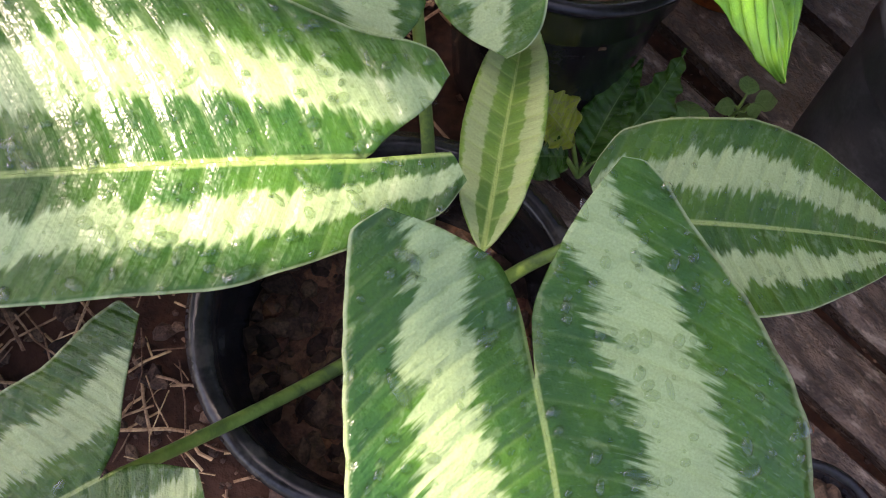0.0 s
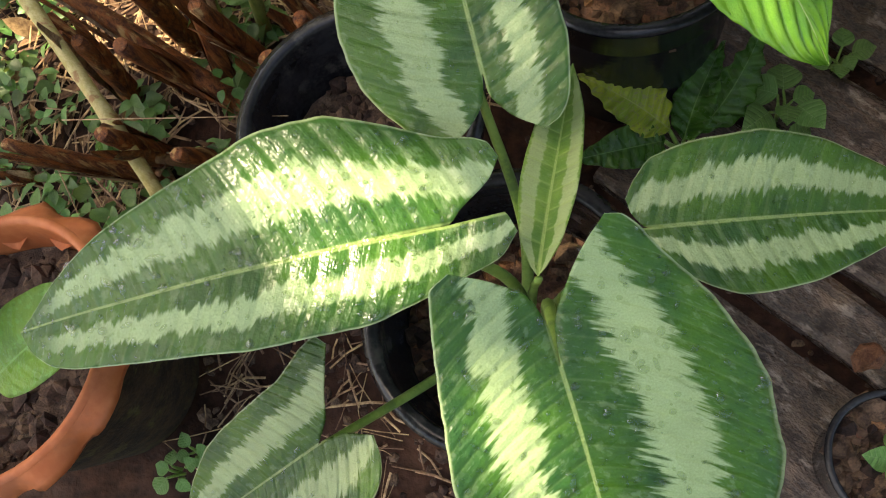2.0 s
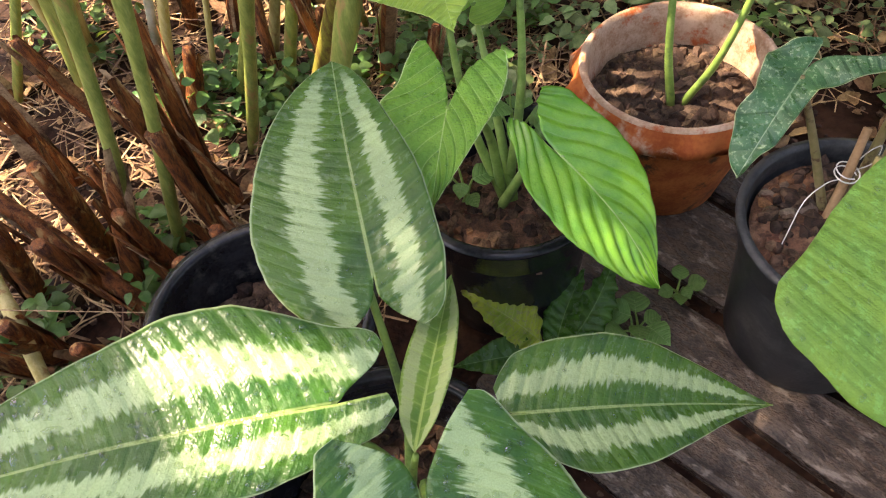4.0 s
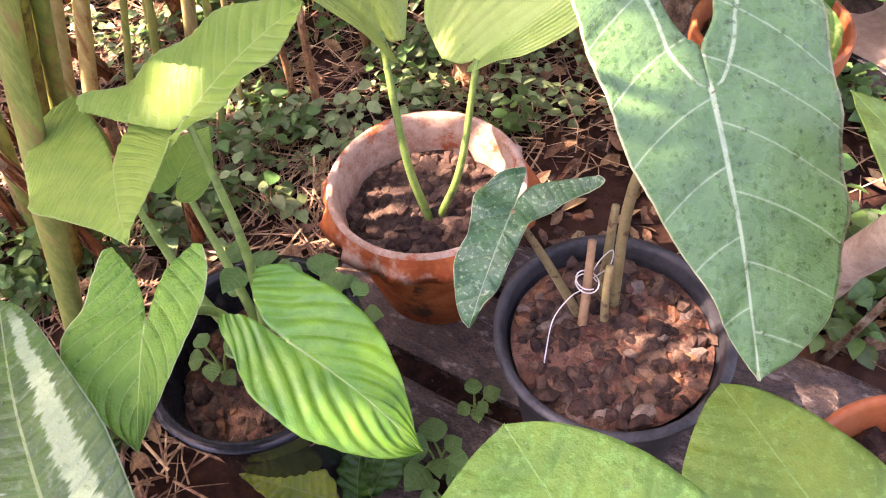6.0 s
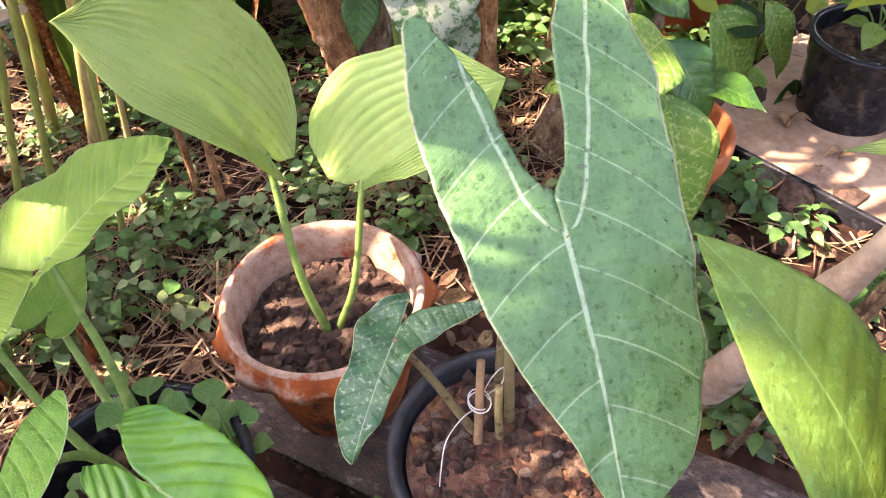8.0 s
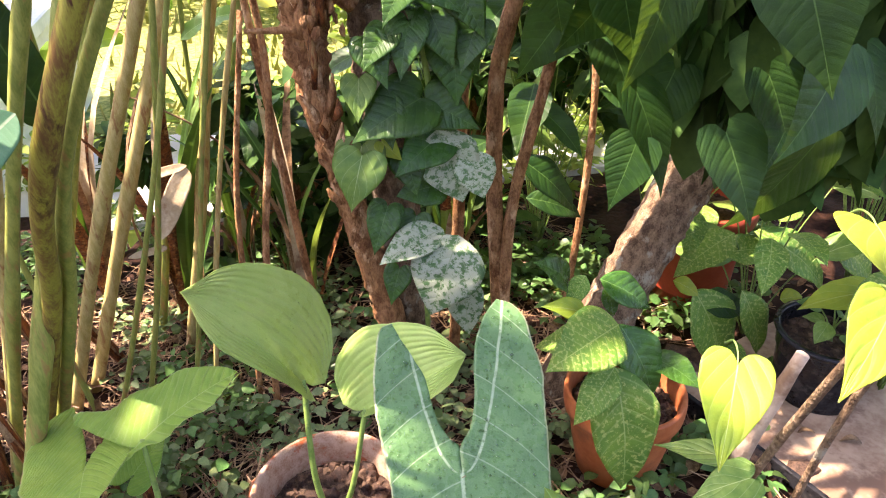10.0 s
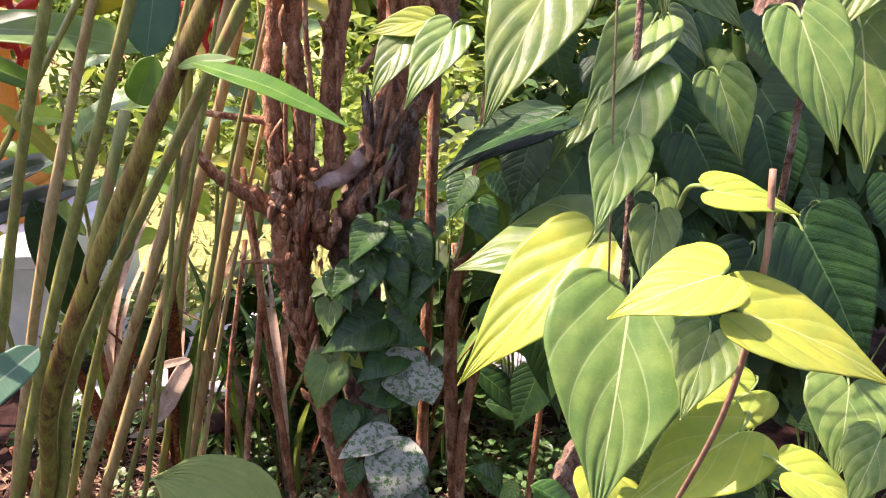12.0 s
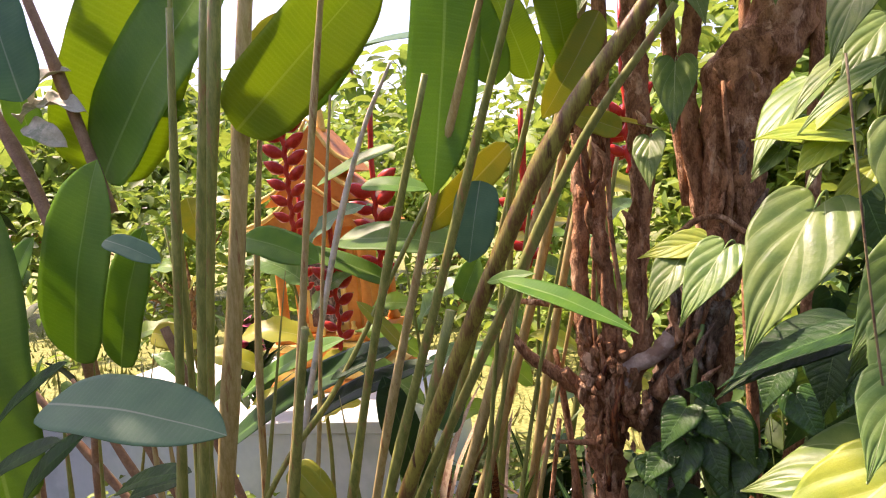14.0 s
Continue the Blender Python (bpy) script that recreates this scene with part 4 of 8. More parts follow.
def clay_pot(c, top, r, soil, label, seed, bottom=0.048, wavy=True, outer=None, inner=None, flange=None, soil_mat=None, chips=0, turn=0.0, flared=False):
    """A clay pot; the wavy kind has a pinched skirt below its lip."""
    pot = thing("terracotta_pot", (c[0], c[1], bottom), label, "plant pot", "pots on the planks")
    h = top - bottom
    rot = pose(c[0], c[1], bottom, 0, 0, turn)
    v, f = lathe([(r * k, h * z) for k, z in ((0.66, 0), (0.70, 0.02), (0.83, 0.40), (0.91, 0.72), (0.965, 0.87))])
    part("body", mesh_of("body", v, f, outer or m_terra_dark), pot, m=rot)
    n = 13
    wave = None
    if wavy:
        def wave(i, a):
            w = math.sin(n * a) + 0.35 * math.sin(2 * n * a + 1)
            return ((0.0045 * w, 0.004 * w), (0.0075 * w, 0.0075 * w), (0.002 * w, 0.003 * w), (0.0008 * w, 0.0015 * w), (0, 0))[min(i, 4)]
    if flared:
        prof = [(r * 0.88, h * 0.87), (r * 1.10, h * 0.90), (r * 1.095, h * 0.935), (r * 1.04, h * 0.975), (r * 1.01, h * 0.995)]
    elif wavy:
        prof = [(r * 0.955, h * 0.855), (r * 1.095, h * 0.835), (r * 1.075, h * 0.895), (r * 1.03, h * 0.96), (r * 1.01, h * 0.995)]
    else:
        prof = [(r * 0.93, h * 0.79), (r * 1.0, h * 0.795), (r * 1.015, h * 0.85), (r * 1.02, h * 0.95), (r * 1.005, h * 0.99)]
    v, f = lathe(prof, 104, wave)
    part("rim_skirt", mesh_of("rim_skirt", v, f[:-1], flange or m_terra), pot, "orange pinched clay rim", rot)
    v, f = lathe([(r * 1.01, h * 0.995), (r * 0.985, h + 0.003), (r * 0.945, h + 0.002), (r * 0.925, h * 0.975), (r * 0.90, h * 0.90), (r * 0.875, h * 0.75), (r * 0.80, h * 0.4), (r * 0.70, 0.02)])
    part("inner_wall", mesh_of("inner_wall", v, f[:-1], inner or m_terra_pale), pot, "lime-stained inner clay wall", rot)
    soil_in(pot, c, r * 0.875, soil, soil_mat or m_soil_dry, 0.008, seed, chips, 420, (0.002, 0.013))
    return pot


POT_A, POT_B, POT_C, POT_D, POT_E, POT_F = (0.02, 0.13), (-0.088, 0.297), (0.143, 0.444), (0.359, 0.598), (0.457, 0.343), (0.608, 0.104)
POT_G = (-0.425, 0.14)
black_pot(POT_A, 0.272, 0.103, 0.205, "black plastic pot with the silver-banded plant in damp soil", 11, chips=90)
black_pot(POT_B, 0.270, 0.104, 0.200, "large black plastic pot half full of brown soil", 12, chips=0, soil_mat=m_soil_dry, clods=260)
black_pot(POT_C, 0.251, 0.105, 0.195, "black plastic pot with heart-leaved plants and weeds", 13, chips=120)
clay_pot(POT_D, 0.232, 0.112, 0.180, "weathered terracotta pot with a pinched wavy rim", 14, turn=8, outer=m_terra_stained)
black_pot(POT_E, 0.242, 0.109, 0.222, "greyed black pot with the arrow-leaved plant and husk chips", 15, grey=True, chips=170, lip=0.008, clods=160, clod=(0.003, 0.012), pebbles=46)
clay_pot(POT_F, 0.240, 0.102, 0.195, "clean orange terracotta pot beside the planks", 16, wavy=False, outer=m_terra_new, inner=m_terra_new, flange=m_terra_new)
clay_pot(POT_G, 0.250, 0.118, 0.205, "orange terracotta pot with a scalloped flat rim and mossy dark body", 17, wavy=True, outer=m_terra_mossy, inner=m_terra_new, flange=m_terra_new, turn=20, flared=True)
black_pot((0.285, 0.022), 0.15, 0.052, 0.128, "small black pot with a weed seedling", 18, chips=20, clods=60, lip=0.004)
clay_pot((0.865, 0.69), 0.22, 0.10, 0.18, "orange terracotta pot beside the low board", 19, wavy=False, outer=m_terra_new, inner=m_terra_new, flange=m_terra_new, bottom=0.045)
black_pot((1.326, 0.755), 0.200, 0.102, 0.17, "scuffed black plastic pot with pale dry soil", 20, chips=0, soil_mat=m_soil_dry, bottom=0.0, grey=False)
v, f = lathe([(0.085, 0), (0.10, 0.20), (0.12, 0.21), (0.125, 0.25), (0.115, 0.252), (0.105, 0.22), (0.09, 0.03)])
redpot = thing("plant_pot", (1.27, 1.14, 0.05), "red-brown plastic pot in the shade", "plant pot")
part("body", mesh_of("body", v, f, m_red_plastic), redpot, m=Matrix.Translation((1.27, 1.14, 0.05)))
soil_in(redpot, (1.27, 1.14), 0.108, 0.26, m_soil_dry, 0.005, 31, 0, 40)


# ---- planks under the pots ----
def build_planks():
    """Boards that lie along the diagonal, with dark gaps between."""
    deck = thing("plank_floor", (0.3, 0.3, 0.03), "wet weathered dark wooden planks under the pots", "wooden floor", kind="structure")
    for i, (c0, c1, d0, d1) in enumerate(((0.135, 0.374, -0.10, 0.75), (0.404, 0.480, -0.16, 0.78), (0.503, 0.592, -0.26, 0.80), (0.622, 0.735, -0.30, 0.78), (0.772, 0.945, -0.30, 0.70), (0.968, 1.075, -0.20, 0.55))):
        m = Matrix.Translation(((c0 + c1) / 4, (c0 + c1) / 4, 0.034)) @ pose(0, 0, 0, 0.3 * (i - 2), 0.15 * i, -45 - (0, 0.5, 1, 2.5, 5, 5)[i])
        w = (c1 - c0) / math.sqrt(2) / 2
        bm = bmesh.new()
        nx, ny = 46, 9
        grid = []
        for a in range(nx + 1):
            for b in range(ny + 1):
                x, y = d0 + (d1 - d0) * a / nx, -w + 2 * w * b / ny
                e = 0.006 * noise.noise((x * 8, b * 3, i)) if b in (0, ny) else 0
                grid.append(bm.verts.new((x, y + e, 0.015 + 0.0022 * noise.noise((x * 5, y * 70, i)) - (0.005 if b in (0, ny) else 0))))
        low = [bm.verts.new((v.co.x, v.co.y, -0.014)) for v in grid]
        at = lambda a, b: a * (ny + 1) + b
        for a in range(nx):
            for b in range(ny):
                bm.faces.new((grid[at(a, b)], grid[at(a + 1, b)], grid[at(a + 1, b + 1)], grid[at(a, b + 1)]))
        ring = [at(a, 0) for a in range(nx + 1)] + [at(nx, b) for b in range(1, ny + 1)] + [at(a, ny) for a in range(nx - 1, -1, -1)] + [at(0, b) for b in range(ny - 1, 0, -1)]
        for j in range(len(ring)):
            a, b = ring[j], ring[(j + 1) % len(ring)]
            bm.faces.new((grid[a], low[a], low[b], grid[b]))
        me = bpy.data.meshes.new("plank")
        bm.to_mesh(me)
        bm.free()
        me.materials.append(m_plank)
        part("plank", me, deck, m=m)


build_planks()


# ---- the silver-banded plant ----
UP = Vector((0, 0, 1))


def banded_plant():
    p = thing("silver_banded_plant", (POT_A[0], POT_A[1], 0.2), "potted plant with dark green leaves banded in silver", "potted plant", "potted plants")
    foot = Vector((POT_A[0] + 0.02, POT_A[1] + 0.01, 0.2))
    big = dict(rows=90, cols=16, quilt=(0.0026, 15, 0.5))
    leaf(p, (-.021, .144, .394), (-.262, .112, .384), (-.03, -.12, 1), "long_lopsided", m_silver, fold=0.06, arch=0.05, drops=560, drop_size=0.0050, seed=1, **big)
    leaf(p, (.064, .064, .410), (.088, -.075, .345), (0.28, -.45, .85), "broad_lopsided", m_silver, fold=0.06, arch=0.04, drops=420, drop_size=0.0045, seed=2, **big)
    leaf(p, (.126, .154, .335), (.303, .160, .292), (0.05, -.12, 1), "oval_even", m_silver, fold=0.08, arch=0.05, drops=160, drop_size=0.003, seed=3, **big)
    leaf(p, (-.078, .039, .356), (-.172, -.010, .33), (0.05, -.15, 1), "ear_lobed", m_silver, fold=0.10, arch=0.03, drops=60, drop_size=0.003, seed=4, **big)
    leaf(p, (.031, .244, .384), (.004, .435, .420), (-.05, -.22, 1), "shield", m_silver, fold=0.06, arch=0.05, drops=160, drop_size=0.003, seed=5, **big)
    leaf(p, (.053, .121, .372), (.083, .272, .335), (-.1, .35, 1), "lance", m_spear, name="young_leaf", label="narrow rolled young leaf", wide=.80, fold=0.45, arch=0.0, rows=30, cols=6, seed=6)
    for J, b, r in (((-.021, .144, .394), (0.02, 0, 0.03), .0032), ((.064, .064, .410), (0, .02, .02), .0035), ((.126, .154, .335), (0.0, .0, .03), .003),
                    ((-.078, .039, .356), (-.01, 0, -.03), .0032), ((.025, .244, .384), (0.01, 0.0, -.02), .0035), ((.053, .121, .372), (0, .01, 0), .0028)):
        stalk(p, Vector(J) - UP * .008, foot + Vector((rng.uniform(-.012, .012), rng.uniform(-.012, .012), 0)), r * 1.5, r * .8, m_stem, b)


banded_plant()


# ---- heart-leaved plants in the pot behind ----
def heart_plant():
    p = thing("heart_leaved_plant", (POT_C[0], POT_C[1], 0.19), "potted plant with bright green ribbed heart leaves", "potted plant", "potted plants")
    foot = Vector((POT_C[0] + 0.0, POT_C[1] + 0.01, 0.19))
    leaf(p, (.093, .397, .388), (.073, .311, .365), (-.1, -.72, .7), "deep_heart", m_heart, wide=1.0, fold=0.14, arch=0.06, rows=110, cols=16, quilt=(0.024, 5, 1.1), bow=0.6, drops=140, drop_size=0.0026, seed=11)
    leaf(p, (.185, .373, .341), (.257, .287, .258), (.46, -.40, .78), "wide_heart", m_gloss, wide=1.0, fold=0.14, arch=0.08, rows=130, cols=18, quilt=(0.032, 5.5, 1.15), bow=0.6, drops=60, drop_size=0.002, seed=12)
    leaf(p, (.165, .516, .465), (.276, .545, .513), (-.35, -.30, 1), "wavy_wing", m_wavy, label="light green wavy leaf", fold=0.10, arch=0.05, rows=110, cols=16, ripple=(0.03, 2.0), quilt=(0.032, 9, 1.0), seed=13)
    leaf(p, (.098, .512, .438), (.105, .427, .440), (-.15, -.55, .85), "wavy_heart", m_wavy, label="light green wavy leaf", fold=0.05, arch=0.03, rows=110, cols=16, ripple=(0.015, 1.5), quilt=(0.030, 6, 1.0), seed=14)
    leaf(p, (.128, .560, .37), (.165, .605, .38), (-.2, -.6, 1), "heart", m_wavy, label="small pale leaf", wide=1.1, fold=0.2, seed=15)
    for J, b in (((.093, .397, .388), (0.01, .02, .02)), ((.185, .373, .341), (.01, .01, .03)), ((.165, .516, .465), (0.01, 0, 0)), ((.098, .512, .438), (-.01, .0, -.01)), ((.128, .560, .37), (0, .01, 0))):
        stalk(p, J, foot + Vector((rng.uniform(-.01, .01), rng.uniform(-.01, .01), 0)), .006, .0026, m_stem_pale, b)


heart_plant()


# ---- lime-leaved plant in the wavy terracotta pot ----
def lime_plant():
    p = thing("lime_leaved_plant", (.358, .582, 0.176), "plant with two round pleated lime-green leaves", "potted plant", "potted plants")
    foot = Vector((.358, .584, .176))
    leaf(p, (.345, .637, .405), (.226, .605, .593), (.28, -.45, .85), "pleated_round", m_lime, fold=0.10, arch=0.05, rows=70, cols=40, quilt=(0.014, 9, 0), bow=1.0, drops=60, drop_size=0.0025, seed=21)
    leaf(p, (.418, .569, .397), (.54, .52, .50), (-.30, -.6, .7), "pleated_wide", m_lime, fold=0.10, arch=0.05, rows=70, cols=40, quilt=(0.014, 9, 0), bow=1.0, drops=40, drop_size=0.0025, seed=22)
    stalk(p, (.345, .637, .405), foot + Vector((-.004, 0, 0)), .0055, .0036, m_stem, (-.008, -.012, -.02))
    stalk(p, (.418, .569, .397), foot + Vector((.006, 0, 0)), .005, .0034, m_stem, (.0, -.01, -.02))


lime_plant()


# ---- the arrow-leaved plant ----
def arrow_plant():
    p = thing("arrow_leaved_plant", (POT_E[0], POT_E[1], 0.19), "potted plant with one large blue-green arrow leaf", "potted plant", "potted plants")
    leaf(p, (.481, .325, .526), (.453, .187, .422), (.12, -.72, .85), "arrow_long", m_arrow, fold=0.04, arch=0.03, rows=110, cols=18, quilt=(0.016, 4.2, 0.62), ripple=(0.012, 3.0), drops=1700, drop_size=0.0036, seed=31)
    leaf(p, (.385, .405, .372), (.321, .338, .333), (-.25, -.45, .9), "mitten", m_mottle, label="small mottled green and cream leaf", wide=1.0, fold=0.08, arch=0.10, rows=60, cols=12, ripple=(0.04, 3.0), quilt=(0.012, 8, .7), drops=70, drop_size=0.002, seed=32)
    stalk(p, (.481, .325, .526), (.475, .372, .19), .0052, .004, m_stem_brown, (.0, .03, .03))
    stalk(p, (.385, .405, .372), (.452, .372, .19), .005, .0028, m_stem_brown, (-.005, .005, .02))
    tube("cut_stalk", [(.468, .385, .19), (.478, .40, .30), (.482, .405, .335)], [.005, .0042, .0036], m_stem_brown, p)
    tube("cut_stalk", [(.462, .36, .19), (.458, .362, .25), (.462, .37, .30)], [.0045, .004, .0036], m_stem_brown, p)


arrow_plant()
stick = thing("support_stick", (.436, .362, .19), "short brown stick tied beside the stalks", "stick")
tube("stick", [(.433, .358, .185), (.443, .372, .26), (.455, .392, .315)], [.0046, .0044, .0038], m_stick, stick, 8, .05)
string = thing("tie_string", (.448, .38, .268), "thin white plastic string tied round the stick", "string")
loop = [Vector((.447 + .010 * math.cos(a), .379 + .012 * math.sin(a), .268 + .0009 * a)) for a in np.linspace(0, 11.0, 30)]
tube("winding", loop, [.0007], m_string, string, 5, steps=1)
tube("loose_end", [(.44, .375, .27), (.425, .37, .272), (.405, .36, .262), (.392, .345, .235), (.388, .34, .215)], [.0006], m_string, string, 5)
tube("bow", [(.452, .385, .27), (.465, .39, .285), (.478, .393, .288), (.474, .388, .272), (.455, .383, .27)], [.0006], m_string, string, 5)


# ---- plant in the clean terracotta pot: broad streaked leaves ----
def strap_plant():
    p = thing("broad_leaved_plant", (POT_F[0], POT_F[1], 0.19), "potted plant with long broad streaked green leaves", "potted plant", "potted plants")
    foot = Vector((POT_F[0], POT_F[1], .19))
    kw = dict(rows=60, cols=12, quilt=(0.006, 9, 0.9))
    leaf(p, (.60, .105, .36), (.549, .289, .528), (.3, -.6, .6), "strap", m_strap, wide=1.05, fold=0.10, arch=0.10, drops=150, drop_size=0.003, seed=41, **kw)
    leaf(p, (.605, .10, .33), (.700, .235, .535), (.15, -.8, .6), "strap", m_strap, wide=1.25, fold=0.12, arch=0.10, drops=120, drop_size=0.003, seed=42, **kw)
    leaf(p, (.302, .031, .547), (.281, .152, .574), (.05, -.15, 1), "broad_near", m_strap, fold=0.05, arch=0.05, drops=260, drop_size=0.0022, seed=43, **kw)
    leaf(p, (.465, .02, .365), (.443, .203, .397), (.02, -.15, 1), "broad_near", m_strap, wide=.72, fold=0.05, arch=0.04, drops=60, drop_size=0.0022, seed=44, **kw)
    for J in ((.60, .105, .36), (.605, .10, .33), (.302, .031, .547), (.465, .02, .365)):
        stalk(p, J, foot, .006, .004, m_stem, (0, 0, .02))


strap_plant()


# ---- small rippled plants on the planks ----
def rippled_plant():
    p = thing("small_rippled_plant", (.17, .335, .05), "low plant with rippled yellow-green and dark leaves", "small plant")
    kw = dict(fold=.25, arch=.12, ripple=(.035, 7), quilt=(.05, 11, .6), margin=.09, rows=70, cols=8)
    leaf(p, (.165, .335, .095), (.085, .375, .150), (.25, -.35, 1), "ovate", m_ripple, wide=.78, seed=51, **kw)
    leaf(p, (.160, .325, .090), (.070, .300, .125), (.1, -.4, 1), "ovate", m_climb, wide=.72, seed=52, **kw)
    leaf(p, (.180, .330, .075), (.222, .400, .130), (-.5, -.5, .8), "ovate", m_climb, wide=.72, seed=53, **kw)
    leaf(p, (.195, .340, .07), (.255, .405, .140), (.3, -.6, .8), "ovate", m_climb, wide=.70, seed=54, **kw)
    for J in ((.165, .335, .095), (.160, .325, .090), (.180, .330, .075), (.195, .340, .07)):
        stalk(p, J, (.18, .33, .048), .003, .002, m_stem)


rippled_plant()


def leaf_pot_g():
    p = thing("broad_leaved_plant", (POT_G[0], POT_G[1], 0.16), "plant with broad green leaves in the scalloped pot", "potted plant", "potted plants")
    leaf(p, (-.36, .10, .30), (-.245, .160, .315), (0, -.2, 1), "strap", m_strap, wide=1.1, fold=.25, arch=.1, seed=61)
    leaf(p, (-.42, .12, .31), (-.33, .175, .36), (0, -.2, 1), "strap", m_strap, wide=1.2, fold=.25, arch=.1, seed=62)
    for J in ((-.36, .10, .30), (-.42, .12, .31)):
        stalk(p, J, (POT_G[0], POT_G[1], .16), .005, .003, m_stem)


leaf_pot_g()


# ---- canes and stumps of the tall clump ----
clump = thing("cane_clump", (-.2, .8, .03), "tall clump of leaning green and brown canes with paddle leaves", "cane plant")


def cane(base, dx, dy, height, r, material, knots=(0.3, 0.55, 0.8)):
    x, y = base
    pts = [(x + dx * z + 0.02 * math.sin(z * 3 + x * 20), y + dy * z, 0.02 + z) for z in np.linspace(0, height, 5)]
    tube("cane", pts, [r * 1.15, r, r * 0.95, r * 0.8, r * 0.6], material, clump, 9, 0.04, 7, knots)


tube("cane", [(-.12, .825, .03), (-.01, .705, .33), (.096, .59, .60), (.178, .47, .83), (.351, .40, 1.164), (.445, .385, 1.318), (.54, .38, 1.43), (.60, .38, 1.53)], [.013, .012, .010, .0095, .0095, .010, .009, .008], m_cane_dark, clump, 12, .03, 7, (.42, .66), "thick brown-streaked cane")
tube("cane", [(-.09, .84, .03), (.01, .72, .33), (.112, .60, .60), (.192, .49, .83), (.36, .43, 1.13), (.46, .41, 1.30), (.56, .40, 1.42)], [.010, .009, .0075, .006, .006, .005, .004], m_cane, clump, 10, .03, 7, (.4, .72))
for bx, by, dx, dy, h, r, mt in (
        (-.171, .868, .36, -.20, 1.5, .0085, m_cane), (-.232, .745, .34, -.30, 1.1, .008, m_cane), (-.301, .569, .24, -.10, 1.5, .0075, m_cane),
        (-.337, .823, .28, -.10, 1.7, .007, m_cane_pale), (-.216, .963, .36, -.22, 1.6, .008, m_cane_pale), (-.261, .859, .38, -.2, 1.4, .008, m_cane)):
    cane((bx, by), dx, dy, h, r, mt)
for bx, by, dx, dy, h, r, mt in (
        (-.338, .562, .22, -.08, 1.5, .0075, m_cane), (-.144, 1.206, .34, -.2, 1.5, .008, m_cane), (-.102, 1.106, .36, -.2, 1.6, .011, m_cane_pale),
        (-.071, 1.17, .34, -.1, 1.4, .012, m_cane_pale), (.023, 1.327, .20, -.1, 1.3, .009, m_cane), (.078, 1.259, .28, -.1, 1.4, .011, m_cane_pale), (.189, 1.673, .2, 0, 1.3, .010, m_cane)):
    cane((bx, by), dx, dy, h, r, mt)
for bx, by, dx, dy, h, r, mt in (
        (-.30, .93, .20, 0, 1.45, .0045, m_cane_pale), (-.62, 1.1, .1, 0, 1.8, .009, m_cane),
        (.02, 1.0, .24, -.1, 1.3, .005, m_cane), (.10, .98, .26, -.05, 1.2, .0045, m_cane), (.16, 1.05, .22, -.05, 1.2, .0045, m_cane_pale), (-.02, .95, .30, -.1, 1.3, .0045, m_cane), (-.55, 1.3, .12, 0, 1.5, .010, m_cane_pale)):
    cane((bx, by), dx, dy, h, r, mt)

tube("cane", [(-.104, .60, .03), (-.015, .60, .30), (.036, .60, .45), (.118, .602, .70), (.25, .605, 1.1)], [.0125, .012, .0115, .010, .007], m_cane, clump, 12, .05, 7, (.3, .6), "mossy green cane")
# canes beside the plinth
tube("cane", [(-0.526, 1.000, 0.030), (-0.413, 1.000, 0.627), (-0.315, 1.000, 1.146), (-0.238, 1.010, 1.631), (-0.206, 1.020, 1.832)], [0.0209, 0.0190, 0.0171, 0.0133], m_cane_pale, clump, 12, .05, 7, (.35, .62, .85), "dry pale thick cane")
tube("cane", [(-0.503, 0.920, 0.030), (-0.406, 0.920, 0.663), (-0.325, 0.920, 1.191), (-0.242, 0.920, 1.679), (-0.216, 0.920, 1.833)], [0.0171, 0.0155, 0.0140, 0.0108], m_cane, clump, 12, .05, 7, (.35, .62, .85), "green thick cane")
tube("cane", [(-1.033, 0.900, .03), (-0.878, 0.900, 0.664), (-0.773, 0.900, 1.093)], [0.0072, 0.0060, 0.0008], m_cane, clump, 8, .04, 5)
tube("cane", [(-0.931, 1.000, .03), (-0.913, 1.000, 0.618), (-0.902, 1.000, 0.974)], [0.0072, 0.0060, 0.0008], m_cane_pale, clump, 8, .04, 5)
tube("cane", [(-0.929, 1.100, .03), (-0.914, 1.100, 0.573), (-0.902, 1.100, 1.006)], [0.0084, 0.0070, 0.0008], m_cane, clump, 8, .04, 5)
tube("cane", [(-0.772, 1.000, .03), (-0.729, 1.000, 0.621), (-0.696, 1.000, 1.070)], [0.0060, 0.0050, 0.0008], m_cane, clump, 8, .04, 5)
tube("cane", [(-0.512, 0.950, .03), (-0.529, 0.950, 0.647), (-0.538, 0.950, 0.972)], [0.0096, 0.0080, 0.0008], m_cane_pale, clump, 8, .04, 5)
tube("cane", [(-0.501, 1.000, .03), (-0.525, 1.000, 0.625), (-0.536, 1.000, 0.896)], [0.0084, 0.0070, 0.0008], m_cane_pale, clump, 8, .04, 5)
tube("cane", [(-0.938, 1.200, .03), (-0.806, 1.200, 0.529), (-0.688, 1.200, 0.975)], [0.0060, 0.0050, 0.0008], m_cane, clump, 8, .04, 5)
tube("cane", [(-0.444, 1.000, .03), (-0.313, 1.000, 0.628), (-0.201, 1.000, 1.138)], [0.0072, 0.0060, 0.0008], m_cane, clump, 8, .04, 5)
tube("cane", [(-0.035, 1.000, .03), (-0.090, 1.000, 0.632), (-0.112, 1.000, 0.873)], [0.0060, 0.0050, 0.0008], m_cane, clump, 8, .04, 5)


